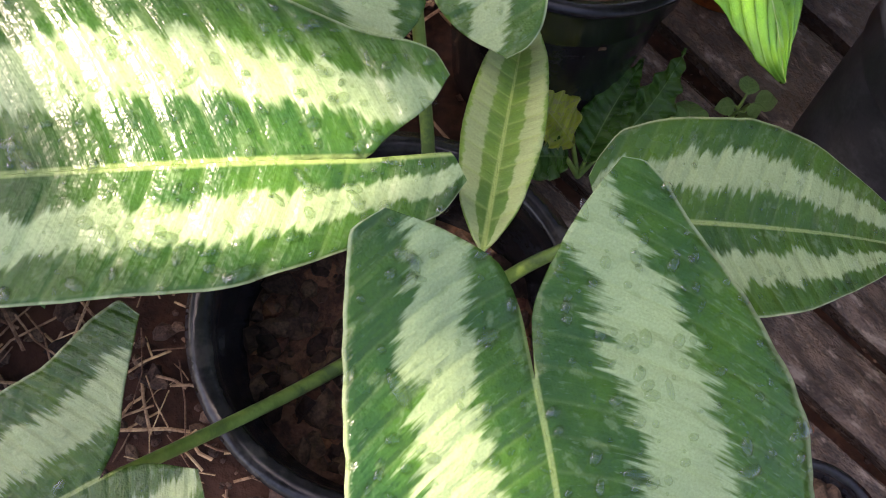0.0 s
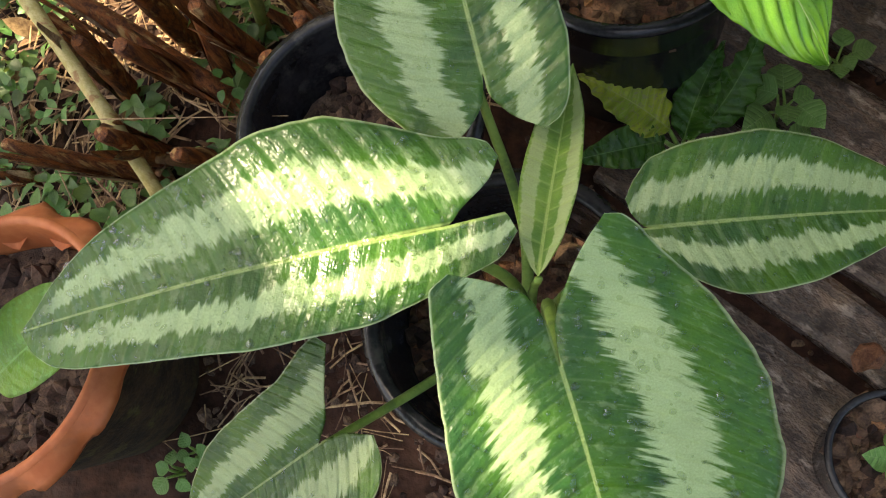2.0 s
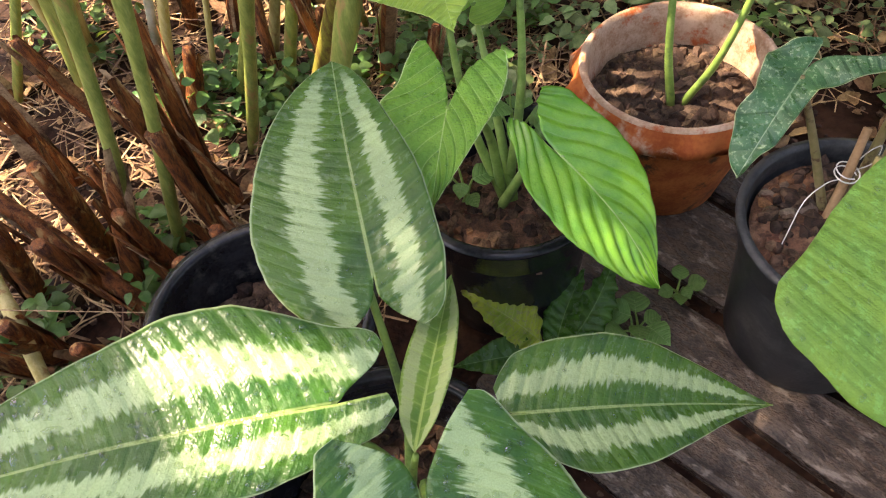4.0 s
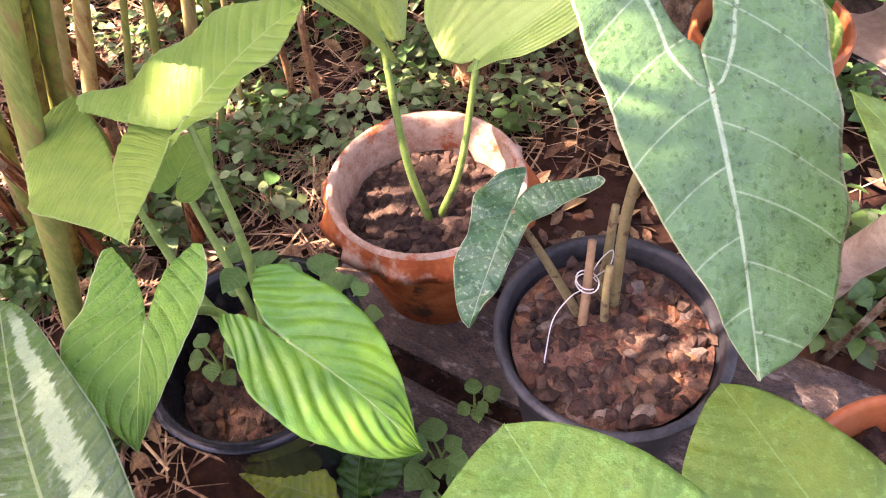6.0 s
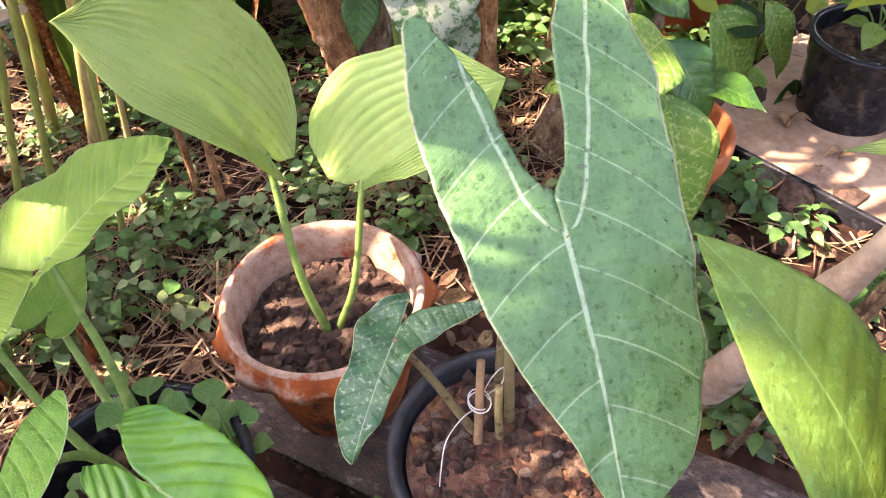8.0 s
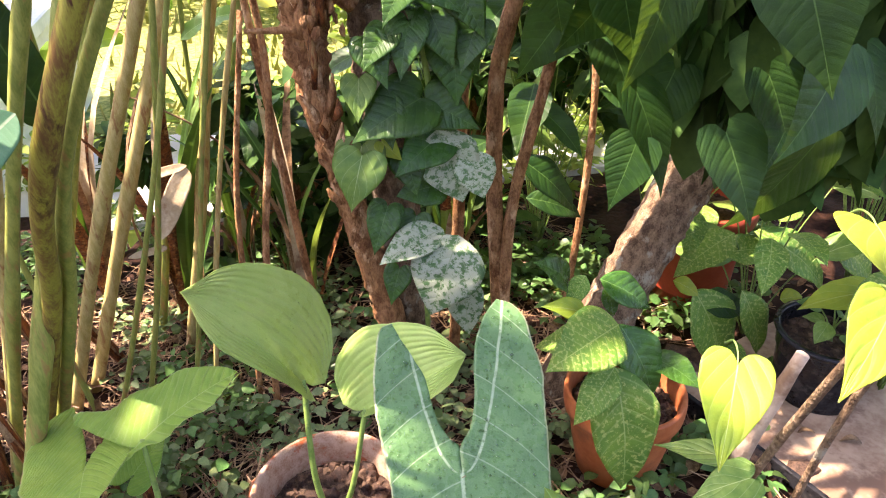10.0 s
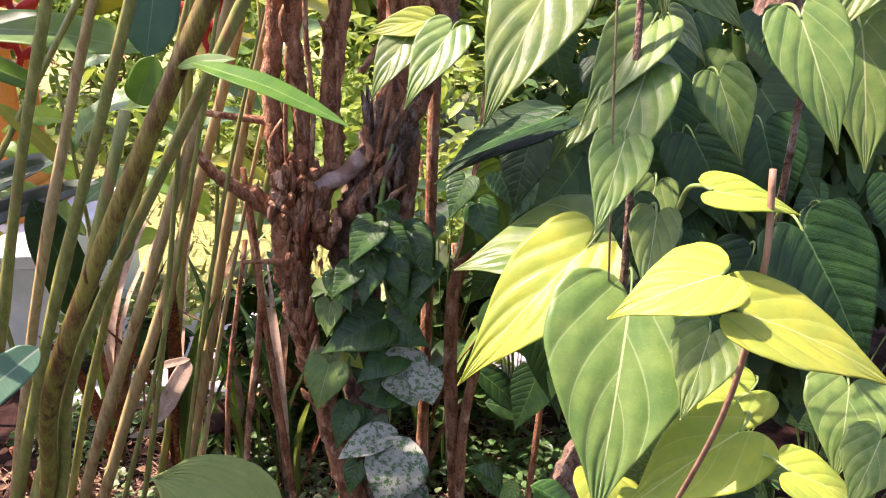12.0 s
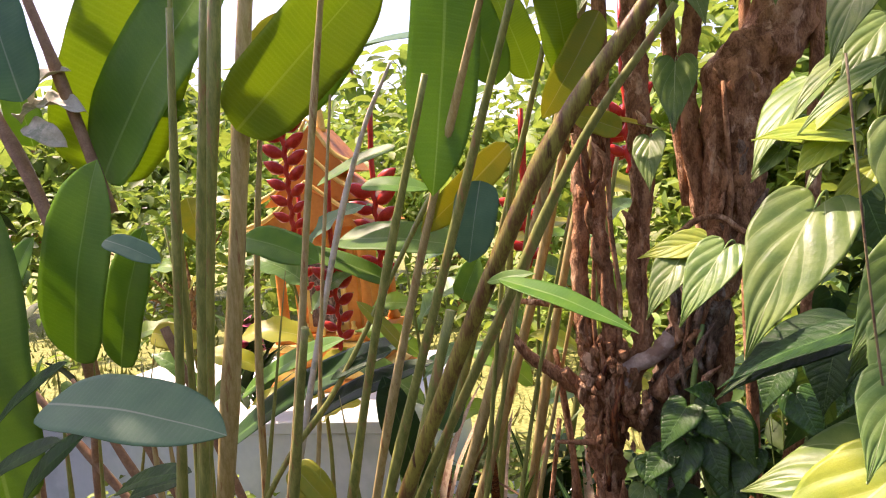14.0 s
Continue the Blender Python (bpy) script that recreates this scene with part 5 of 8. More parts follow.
def stump(x, y, h, r, lean, seed):
    """A cut stem with torn sheaths round it and a ringed top."""
    q = random.Random(seed)
    s = thing("cane_stump", (x, y, .03), "cut red-brown cane stump with torn dry sheaths", "plant stump", "cut stumps")
    lx, ly = lean
    top = Vector((x + lx * h, y + ly * h, .03 + h))
    tube("stem", [(x, y, .02), (x + lx * h / 2, y + ly * h / 2, .03 + h / 2), top], [r * 1.15, r * .9, r * .66], m_stump, s, 12, .20, 6, freq=60.0)
    ring = [(top + Vector((0, 0, .0012 * i))) for i in range(2)]
    tube("cut_top", ring, [r * .60, r * .40], m_stump, s, 10, .1, 1)
    for i in range(q.randint(3, 5)):
        a = q.random() * 6.28
        w = r * (1.05 + .25 * q.random())
        verts, faces = [], []
        hh = h * (.55 + .8 * q.random())
        for k in range(7):
            t = k / 6
            c = Vector((x + lx * hh * t, y + ly * hh * t, .025 + hh * t))
            flare = w * (1.05 + .5 * t * t)
            for j in range(4):
                b = a + (j - 1.5) * .5 * (1 - .75 * t * t)
                verts.append(c + Vector((math.cos(b), math.sin(b), 0)) * flare * (1 + .12 * noise.noise((b * 3, t * 5, seed))))
        for k in range(6):
            for j in range(3):
                faces.append((k * 4 + j, k * 4 + j + 1, k * 4 + j + 5, k * 4 + j + 4))
        part("sheath", mesh_of("sheath", verts, faces, (m_stump, m_straw, m_stump, m_deadleaf, m_stump)[i]), s, "torn dry sheath")


q = random.Random(3)
placed = []
for i in range(400):
    x, y = q.uniform(-.62, .06), q.uniform(.36, 1.25)
    if x > -.20 and y < .72 - x * .3:
        continue
    if x > -.02 and y < .75:
        continue
    if any(math.hypot(x - a, y - b) < .070 for a, b in placed):
        continue
    placed.append((x, y))
    if len(placed) >= 30:
        break
for i, (x, y) in enumerate(placed):
    stump(x, y, q.uniform(.05, .24) * (1.5 if y > .7 else .9), q.uniform(.007, .014), (q.uniform(-.45, .30), q.uniform(-.35, .25)), i)
for i, (x, y, h, r, lx, ly) in enumerate(((-.36, .50, .17, .016, .2, -.5), (-.42, .42, .15, .015, .5, -.6), (-.28, .52, .19, .014, .3, -.5), (-.16, .50, .16, .015, .1, -.5), (-.40, .58, .2, .017, .4, -.4), (-.23, .58, .22, .016, .2, -.3), (-.47, .50, .16, .014, .6, -.3), (-.30, .46, .20, .015, -.75, .5), (-.24, .36, .13, .013, .1, -.6), (-.33, .40, .12, .014, .3, -.7), (-.21, .44, .16, .016, .25, -.3))):
    stump(x, y, h * 1.1, r * .85, (lx * .7 - .12, ly * .6), 100 + i)


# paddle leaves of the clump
leaf(clump, (-0.834, 1.248, 1.390), (-0.505, 1.205, 1.974), (0.45, -0.85, -0.12), "paddle", m_paddle_backlit, wide=1.45, fold=0.15, arch=0.04, rows=30, cols=6)
leaf(clump, (-0.745, 1.162, 1.388), (-0.287, 1.120, 1.867), (0.10, -0.80, 0.50), "paddle", m_paddle, wide=1.35, fold=0.15, arch=0.04, rows=30, cols=6)
leaf(clump, (-0.658, 0.900, 0.989), (-0.498, 0.850, 1.398), (0.10, -0.80, 0.50), "paddle", m_paddle, wide=1.35, fold=0.15, arch=0.04, rows=30, cols=6)
leaf(clump, (-0.625, 0.992, 0.952), (-0.507, 0.975, 1.260), (0.10, -0.80, 0.50), "paddle", m_paddle, wide=1.15, fold=0.15, arch=0.04, rows=30, cols=6)
leaf(clump, (-0.165, 0.320, 1.064), (0.091, 0.280, 1.038), (0.10, -0.45, 0.85), "paddle", m_paddle_blue, wide=1.15, fold=0.15, arch=0.04, rows=30, cols=6)
leaf(clump, (-0.294, 0.600, 1.243), (-0.198, 0.600, 1.200), (0.00, -0.50, 0.80), "paddle", m_paddle_blue, wide=1.30, fold=0.15, arch=0.04, rows=30, cols=6)
leaf(clump, (-0.246, 0.950, 1.430), (0.092, 0.950, 1.700), (0.45, -0.85, -0.12), "paddle", m_paddle_backlit, wide=1.25, fold=0.15, arch=0.04, rows=30, cols=6)
leaf(clump, (-0.239, 1.418, 1.637), (0.124, 1.332, 1.637), (0.00, -0.30, 0.90), "paddle", m_paddle_blue, wide=1.00, fold=0.15, arch=0.04, rows=30, cols=6)
leaf(clump, (0.264, 0.750, 1.665), (0.228, 0.650, 1.259), (0.45, -0.85, -0.12), "paddle", m_paddle, wide=0.85, fold=0.15, arch=0.04, rows=30, cols=6)
leaf(clump, (0.333, 0.720, 1.326), (0.190, 0.700, 1.207), (0.45, -0.85, -0.12), "paddle", m_paddle_yellow, wide=0.90, fold=0.15, arch=0.04, rows=30, cols=6)
leaf(clump, (0.289, 0.700, 1.276), (0.265, 0.680, 1.157), (0.10, -0.90, 0.30), "paddle", m_paddle_blue, wide=1.80, fold=0.15, arch=0.04, rows=30, cols=6)
leaf(clump, (0.368, 0.360, 1.169), (0.502, 0.300, 1.119), (0.20, -0.50, 0.80), "lance", m_paddle, wide=0.65, fold=0.15, arch=0.04, rows=30, cols=6)
leaf(clump, (0.353, 0.380, 1.164), (0.407, 0.360, 1.172), (0.00, -0.70, 0.70), "lance", m_paddle, wide=1.00, fold=0.15, arch=0.04, rows=30, cols=6)
leaf(clump, (-0.669, 1.418, 0.613), (-0.023, 1.248, 0.937), (0.00, -0.50, 0.80), "paddle", m_dark, wide=0.55, fold=0.15, arch=0.04, rows=30, cols=6)
leaf(clump, (-0.369, 1.332, 0.713), (0.027, 1.248, 0.878), (0.00, -0.50, 0.80), "paddle", m_dark, wide=0.60, fold=0.15, arch=0.04, rows=30, cols=6)
leaf(clump, (-0.595, 1.418, 0.762), (-0.232, 1.332, 0.925), (0.00, -0.50, 0.80), "paddle", m_paddle, wide=0.70, fold=0.15, arch=0.04, rows=30, cols=6)
leaf(clump, (-0.385, 1.162, 1.211), (-0.179, 1.120, 1.141), (0.00, -0.60, 0.80), "paddle", m_paddle, wide=1.40, fold=0.15, arch=0.04, rows=30, cols=6)
leaf(clump, (-0.181, 1.248, 1.181), (0.166, 1.162, 1.141), (0.00, -0.50, 0.80), "paddle", m_paddle, wide=1.00, fold=0.15, arch=0.04, rows=30, cols=6)
leaf(clump, (-0.208, 1.502, 1.310), (-0.017, 1.502, 1.283), (0.00, -0.50, 0.80), "paddle", m_paddle, wide=1.20, fold=0.15, arch=0.04, rows=30, cols=6)
leaf(clump, (0.426, 0.800, 1.419), (0.399, 0.800, 1.613), (0.45, -0.85, -0.12), "paddle", m_paddle_backlit, wide=1.30, fold=0.15, arch=0.04, rows=30, cols=6)
leaf(clump, (0.293, 0.900, 1.441), (0.234, 0.900, 1.653), (0.45, -0.85, -0.12), "paddle", m_paddle, wide=1.20, fold=0.15, arch=0.04, rows=30, cols=6)
leaf(clump, (0.477, 0.800, 1.515), (0.379, 0.780, 1.362), (0.45, -0.85, -0.12), "paddle", m_paddle_yellow, wide=1.00, fold=0.15, arch=0.04, rows=30, cols=6)
leaf(clump, (0.495, 0.900, 1.339), (0.414, 0.900, 1.377), (0.45, -0.85, -0.12), "paddle", m_paddle_yellow, wide=1.60, fold=0.15, arch=0.04, rows=30, cols=6)
leaf(clump, (0.432, 0.900, 1.366), (0.577, 0.950, 1.328), (0.00, -0.40, 0.90), "lance", m_paddle_yellow, wide=0.70, fold=0.15, arch=0.04, rows=30, cols=6)
leaf(clump, (0.044, 0.500, 0.916), (0.091, 0.500, 0.862), (0.10, -0.80, 0.50), "paddle", m_paddle_yellow, wide=1.40, fold=0.15, arch=0.04, rows=30, cols=6)
leaf(clump, (-0.774, 0.800, 0.711), (-0.764, 0.800, 1.406), (0.10, -0.80, 0.50), "paddle", m_paddle, wide=1.20, fold=0.15, arch=0.04, rows=30, cols=6)
leaf(clump, (-0.793, 0.993, 1.563), (-0.849, 0.992, 1.870), (0.10, -0.80, 0.50), "paddle", m_paddle_blue, wide=1.50, fold=0.15, arch=0.04, rows=30, cols=6)
leaf(clump, (-0.929, 1.502, 0.938), (-0.759, 1.502, 0.895), (0.10, -0.80, 0.50), "paddle", m_paddle_yellow, wide=1.60, fold=0.15, arch=0.04, rows=30, cols=6)
leaf(clump, (-0.812, 1.588, 1.335), (-0.773, 1.588, 1.193), (0.10, -0.80, 0.50), "paddle", m_paddle_yellow, wide=1.80, fold=0.15, arch=0.04, rows=30, cols=6)
leaf(clump, (-0.311, 0.600, 0.829), (-0.202, 0.600, 0.857), (0.00, -0.50, 0.80), "paddle", m_dark, wide=0.90, fold=0.15, arch=0.04, rows=30, cols=6)
leaf(clump, (-0.591, 0.600, 0.855), (-0.428, 0.600, 0.923), (0.00, -0.50, 0.80), "paddle", m_dark, wide=0.90, fold=0.15, arch=0.04, rows=30, cols=6)
leaf(clump, (0.172, 0.450, 0.869), (0.054, 0.400, 0.774), (0.30, -0.60, 0.70), "paddle", m_paddle_blue, wide=0.90, fold=0.15, arch=0.04, rows=30, cols=6)
leaf(clump, (-0.030, 0.700, 0.711), (-0.021, 0.700, 0.838), (0.10, -0.80, 0.50), "paddle", m_paddle_yellow, wide=1.40, fold=0.15, arch=0.04, rows=30, cols=6)
leaf(clump, (-0.033, 1.248, 0.579), (-0.107, 1.248, 0.848), (0.10, -0.80, 0.50), "paddle", m_dark, wide=1.10, fold=0.15, arch=0.04, rows=30, cols=6)
leaf(clump, (0.012, 1.332, 0.677), (0.060, 1.332, 0.841), (0.10, -0.80, 0.50), "paddle", m_paddle_blue, wide=1.40, fold=0.15, arch=0.04, rows=30, cols=6)
leaf(clump, (0.219, 0.800, 1.086), (0.253, 0.800, 1.152), (0.10, -0.80, 0.50), "paddle", m_paddle, wide=2.00, fold=0.15, arch=0.04, rows=30, cols=6)
leaf(clump, (0.050, 0.900, 0.984), (-0.081, 0.900, 0.932), (0.00, -0.50, 0.80), "paddle", m_dark, wide=0.90, fold=0.15, arch=0.04, rows=30, cols=6)
leaf(clump, (0.081, 0.900, 0.979), (-0.010, 0.900, 1.080), (0.00, -0.50, 0.80), "paddle", m_paddle_yellow, wide=0.70, fold=0.15, arch=0.04, rows=30, cols=6)
leaf(clump, (0.199, 1.078, 0.541), (0.133, 1.035, 0.429), (0.10, -0.80, 0.50), "paddle", m_droop, wide=0.90, fold=0.15, arch=0.04, rows=30, cols=6)
leaf(clump, (0.142, 1.078, 0.534), (0.201, 1.078, 0.545), (0.10, -0.80, 0.50), "paddle", m_droop, wide=0.90, fold=0.15, arch=0.04, rows=30, cols=6)
leaf(clump, (0.145, 1.035, 0.416), (0.088, 0.992, 0.429), (0.10, -0.80, 0.50), "paddle", m_droop, wide=0.60, fold=0.15, arch=0.04, rows=30, cols=6)
leaf(clump, (-0.676, 0.700, 0.911), (-0.490, 0.700, 1.032), (0.00, -0.50, 0.80), "paddle", m_dark, wide=0.80, fold=0.15, arch=0.04, rows=30, cols=6)
leaf(clump, (-0.633, 0.700, 0.778), (-0.456, 0.680, 0.905), (0.00, -0.60, 0.70), "paddle", m_dark, wide=0.90, fold=0.15, arch=0.04, rows=30, cols=6)
leaf(clump, (-0.677, 0.800, 0.946), (-0.789, 0.800, 1.112), (0.10, -0.80, 0.50), "paddle", m_paddle, wide=1.00, fold=0.15, arch=0.04, rows=30, cols=6)
leaf(clump, (-0.287, 0.550, 0.860), (-0.117, 0.500, 0.911), (0.00, -0.40, 0.90), "paddle", m_dark, wide=0.80, fold=0.15, arch=0.04, rows=30, cols=6)
leaf(clump, (-1.032, 1.078, 1.074), (-0.897, 1.078, 1.260), (0.10, -0.80, 0.50), "paddle", m_paddle, wide=1.20, fold=0.15, arch=0.04, rows=30, cols=6)
leaf(clump, (-0.551, 1.248, 1.530), (-0.855, 1.248, 1.641), (0.10, -0.80, 0.50), "paddle", m_paddle, wide=0.80, fold=0.15, arch=0.04, rows=30, cols=6)
leaf(clump, (-0.942, 1.162, 1.487), (-0.977, 1.162, 1.690), (0.45, -0.85, -0.12), "paddle", m_paddle, wide=1.40, fold=0.15, arch=0.04, rows=30, cols=6)
leaf(clump, (-0.003, 1.078, 1.653), (-0.181, 1.078, 1.456), (0.45, -0.85, -0.12), "paddle", m_paddle, wide=1.10, fold=0.15, arch=0.04, rows=30, cols=6)
leaf(clump, (-0.362, 1.162, 1.499), (-0.220, 1.162, 1.707), (0.45, -0.85, -0.12), "paddle", m_paddle_yellow, wide=1.20, fold=0.15, arch=0.04, rows=30, cols=6)
leaf(clump, (0.341, 0.992, 1.457), (0.275, 0.992, 1.651), (0.45, -0.85, -0.12), "paddle", m_paddle_backlit, wide=1.30, fold=0.15, arch=0.04, rows=30, cols=6)
leaf(clump, (-0.016, 1.248, 1.385), (-0.224, 1.248, 1.314), (0.00, -0.50, 0.80), "paddle", m_paddle, wide=0.90, fold=0.15, arch=0.04, rows=30, cols=6)
leaf(clump, (-0.064, 1.248, 1.071), (-0.302, 1.248, 1.170), (0.00, -0.50, 0.80), "paddle", m_paddle, wide=0.80, fold=0.15, arch=0.04, rows=30, cols=6)
leaf(clump, (-.866, 1.1, 1.57), (-.748, 1.1, 1.641), (.2, -.6, .8), "paddle", m_wilted, "wilted_leaf", "pale folded wilted leaf", wide=1.5, fold=.5, arch=.2, rows=24, cols=6, ripple=(.05, 2.0), seed=301)
leaf(clump, (-.905, 1.09, 1.541), (-.709, 1.09, 1.537), (.1, -.5, .9), "paddle", m_wilted, "wilted_leaf", "pale folded wilted leaf", wide=1.1, fold=.5, arch=.15, rows=24, cols=6, ripple=(.05, 3.0), seed=302)
leaf(clump, (-.874, 1.08, 1.524), (-.769, 1.08, 1.462), (.1, -.8, .5), "paddle", m_wilted, "wilted_leaf", "pale folded wilted leaf", wide=1.5, fold=.4, arch=.15, rows=24, cols=6, ripple=(.04, 2.0), seed=303)
leaf(clump, (-.211, 1.25, 1.613), (-.102, 1.25, 1.559), (.1, -.5, .9), "paddle", m_pinkleaf, "dry_leaf", "brown curled dry leaf", wide=1.7, fold=.5, arch=.25, rows=24, cols=6, ripple=(.06, 2.0), seed=304)
leaf(clump, (-.124, .8, .805), (-.056, .8, .718), (.2, -.8, .5), "paddle", m_paddle_yellow, wide=1.9, fold=.2, arch=.1, rows=20, cols=5)
tube("cane", [(-.80, 1.1, .9), (-.864, 1.1, 1.283), (-.985, 1.1, 1.572), (-1.08, 1.1, 1.75)], [.018, .016, .014, .012], m_stick, clump, 10, .1, 6, (.5,), "old brown leaf stalk")
tube("cane", [(-.70, 1.12, 1.3), (-.777, 1.1, 1.612), (-.852, 1.1, 1.848)], [.014, .013, .011], m_stick, clump, 10, .1, 6, (.5,), "old brown leaf stalk")
tube("cane", [(-.40, 1.0, .03), (-.244, 1.0, .642), (-.09, 1.0, 1.165), (-.002, 1.0, 1.395), (.072, 1.0, 1.527)], [.008, .007, .0065, .005, .003], m_wilted, clump, 9, .06, 7, (.3, .55, .8), "bleached slim cane")
tube("cane", [(-.62, .9, .03), (-.251, .9, .686), (-.064, .9, .923), (.152, .9, 1.259), (.199, .9, 1.305)], [.008, .006, .0055, .004, .003], m_cane, clump, 9, .05, 7, (.4, .7))


for foot, tip in (
        ((-0.807, 1.15, 0.596), (-0.984, 1.15, 0.798)),
        ((-0.721, 1.15, 0.58), (-0.84, 1.15, 0.774)),
        ((-0.639, 1.15, 0.581), (-0.727, 1.15, 0.736)),
        ((-1.057, 1.15, 0.575), (-1.058, 1.15, 0.943)),
        ((-0.879, 1.15, 0.578), (-0.848, 1.15, 0.935)),
        ((-0.61, 1.15, 0.982), (-0.521, 1.15, 0.741))):
    d = Vector(tip) - Vector(foot)
    tube("cane", [Vector(foot) - d * ((foot[2] - .03) / d.z), foot, tip, Vector(tip) + d * .6], [.011, .010, .009, .005], m_stick if foot[0] < -.6 else m_cane_pale, clump, 9, .08, 6, (.4, .75))


# ---- hanging red flowers ----
def hanging_flower(top, length, size, n, seed):
    """A hanging zigzag stem with two rows of boat-shaped red bracts."""
    q = random.Random(seed)
    fl = thing("hanging_red_flower", top, "hanging flower with two rows of waxy red bracts", "flower", "hanging red flowers")
    line = [Vector(top) + Vector((.004 * (-1) ** i, 0, -length * i / n)) for i in range(n + 1)]
    tube("flower_stem", [Vector(top) + Vector((.01, .02, .25)), Vector(top) + Vector((0, .01, .08))] + line, [size * .10], m_red, fl, 7, 0, 3)
    for i in range(n):
        s = size * (1.0 - .45 * i / n)
        sg = (-1) ** i
        d = Vector((sg * .95, -.25 + .1 * q.random(), .22 + .1 * q.random())).normalized()
        side = d.cross(Vector((0, 0, 1))).normalized()
        up = side.cross(d)
        verts, faces = [], []
        rows, sides = 7, 8
        for k in range(rows + 1):
            t = k / rows
            w = s * .27 * math.sin(math.pi * min(1, t * .92 + .06)) ** .8
            c = line[i] + d * s * t + up * s * .18 * t * t
            for j in range(sides):
                a = 2 * math.pi * j / sides
                verts.append(c + side * w * .8 * math.cos(a) + up * w * math.sin(a))
        for k in range(rows):
            for j in range(sides):
                a, b = k * sides + j, k * sides + (j + 1) % sides
                faces.append((a, b, b + sides, a + sides))
        bract = part("bract", mesh_of("bract", verts, faces, m_red), fl)
        tipv = [line[i] + d * s * .80 + up * s * (.20 + .05), line[i] + d * s * 1.10 + up * s * .24, line[i] + d * s * .80 + up * s * .10 + side * s * .05, line[i] + d * s * .8 + up * s * .10 - side * s * .05]
        part("bract_tip", mesh_of("bract_tip", tipv, [(0, 1, 2), (0, 3, 1), (1, 3, 2)], m_redtip), bract, "yellow-green bract tip")




hanging_flower((-.60, 1.85, 1.585), .43, .098, 16, 1)
hanging_flower((-.315, 1.88, 1.32), .31, .096, 11, 2)
hanging_flower((-.46, 1.82, 1.12), .37, .085, 13, 3)
hanging_flower((.185, 1.85, 1.22), .19, .085, 7, 4)
hanging_flower((.445, 1.85, 1.43), .16, .10, 6, 5)
hanging_flower((-.61, 1.9, 1.09), .12, .07, 5, 6)
hanging_flower((.205, 1.68, 1.235), .20, .08, 7, 7)
hanging_flower((.50, 1.45, 1.44), .17, .075, 7, 8)


# ---- tree with several trunks ----
tree = thing("garden_tree", (.52, .98, .03), "rough brown tree with several peeling trunks", "tree")
bk = dict(sides=26, rough=.36, steps=15, freq=55.0)
tube("trunk", [(.545, .98, .02), (.515, .97, .25), (.472, .97, .45), (.440, .97, .60), (.422, .97, .72), (.422, .97, .80), (.438, .97, .89), (.452, .97, .97)], [.030, .026, .023, .024, .028, .036, .046, .026], m_bark, tree, **bk)
tube("trunk", [(.565, 1.03, .02), (.545, 1.0, .5), (.535, .99, .78), (.555, .985, .88), (.62, .98, 1.06), (.632, .98, 1.10)], [.045, .04, .045, .045, .042, .038], m_bark_dark, tree, 26, .30, 15, label="grey-brown lichened trunk", freq=60.0)
tube("trunk", [(.61, .98, 1.03), (.62, .98, 1.06), (.665, .98, 1.2), (.69, .98, 1.40), (.78, 1.0, 1.53), (1.0, 1.1, 2.2)], [.034, .043, .048, .055, .05, .045], m_bark, tree, 36, .26, 24, label="gnarled peeling upper trunk", freq=34.0)
tube("trunk", [(.43, .965, .88), (.406, .96, .96), (.400, .965, 1.09), (.412, .97, 1.2), (.418, .975, 1.32), (.43, .98, 1.5), (.42, 1.05, 2.1)], [.026, .019, .015, .015, .014, .014, .012], m_bark, tree, 18, .34, 12, freq=55.0)
tube("trunk", [(.445, .96, .92), (.449, .955, .99), (.446, .96, 1.09), (.440, .97, 1.18), (.455, .975, 1.35), (.47, .98, 1.55), (.48, 1.05, 2.2)], [.024, .016, .014, .015, .013, .014, .012], m_bark, tree, 18, .36, 12, freq=60.0)
tube("trunk", [(.46, .97, .88), (.492, .96, .94), (.502, .96, 1.0), (.500, .965, 1.09), (.524, .97, 1.28), (.524, .98, 1.46), (.53, 1.0, 1.7), (.50, 1.2, 2.6)], [.026, .019, .017, .018, .020, .022, .020, .016], m_bark, tree, 20, .36, 12, freq=55.0)
tube("trunk", [(.62, 1.0, .80), (.64, .99, 1.0), (.612, .98, 1.25), (.610, .98, 1.43), (.63, .99, 1.56), (.65, 1.0, 2.0)], [.02, .018, .016, .016, .015, .014], m_bark, tree, 18, .34, 12, freq=55.0)
for pts, r in (([(.455, .935, .93), (.468, .94, 1.05), (.462, .945, 1.2), (.475, .95, 1.4)], .0045), ([(.425, .935, .90), (.420, .94, 1.02), (.432, .945, 1.15)], .004), ([(.50, .94, .97), (.512, .945, 1.1), (.508, .95, 1.3)], .0035),
               ([(.60, .93, 1.0), (.655, .925, 1.18), (.66, .92, 1.4)], .005), ([(.56, .935, .92), (.60, .925, 1.1), (.64, .92, 1.3)], .004)):
    tube("hanging_root", pts, [r, r * 1.1, r * .8], m_bark, tree, 7, .25, 6, label="thin woody stem on the trunk", freq=90.0)
tube("branch", [(.412, .965, .865), (.347, .965, .91), (.294, .965, .95), (.246, .965, 1.016)], [.019, .014, .010, .007], m_bark, tree, 12, .25, 8, freq=70.0)
tube("branch", [(.405, .965, 1.035), (.357, .965, 1.042), (.251, .965, 1.057)], [.008, .007, .005], m_bark, tree, 9, .2, 6)
tube("branch", [(.455, .945, .90), (.483, .94, .93), (.515, .94, .945), (.55, .955, .970)], [.022, .014, .014, .020], m_log, tree, 12, .25, 8, label="pale branch between the trunks", freq=70.0)
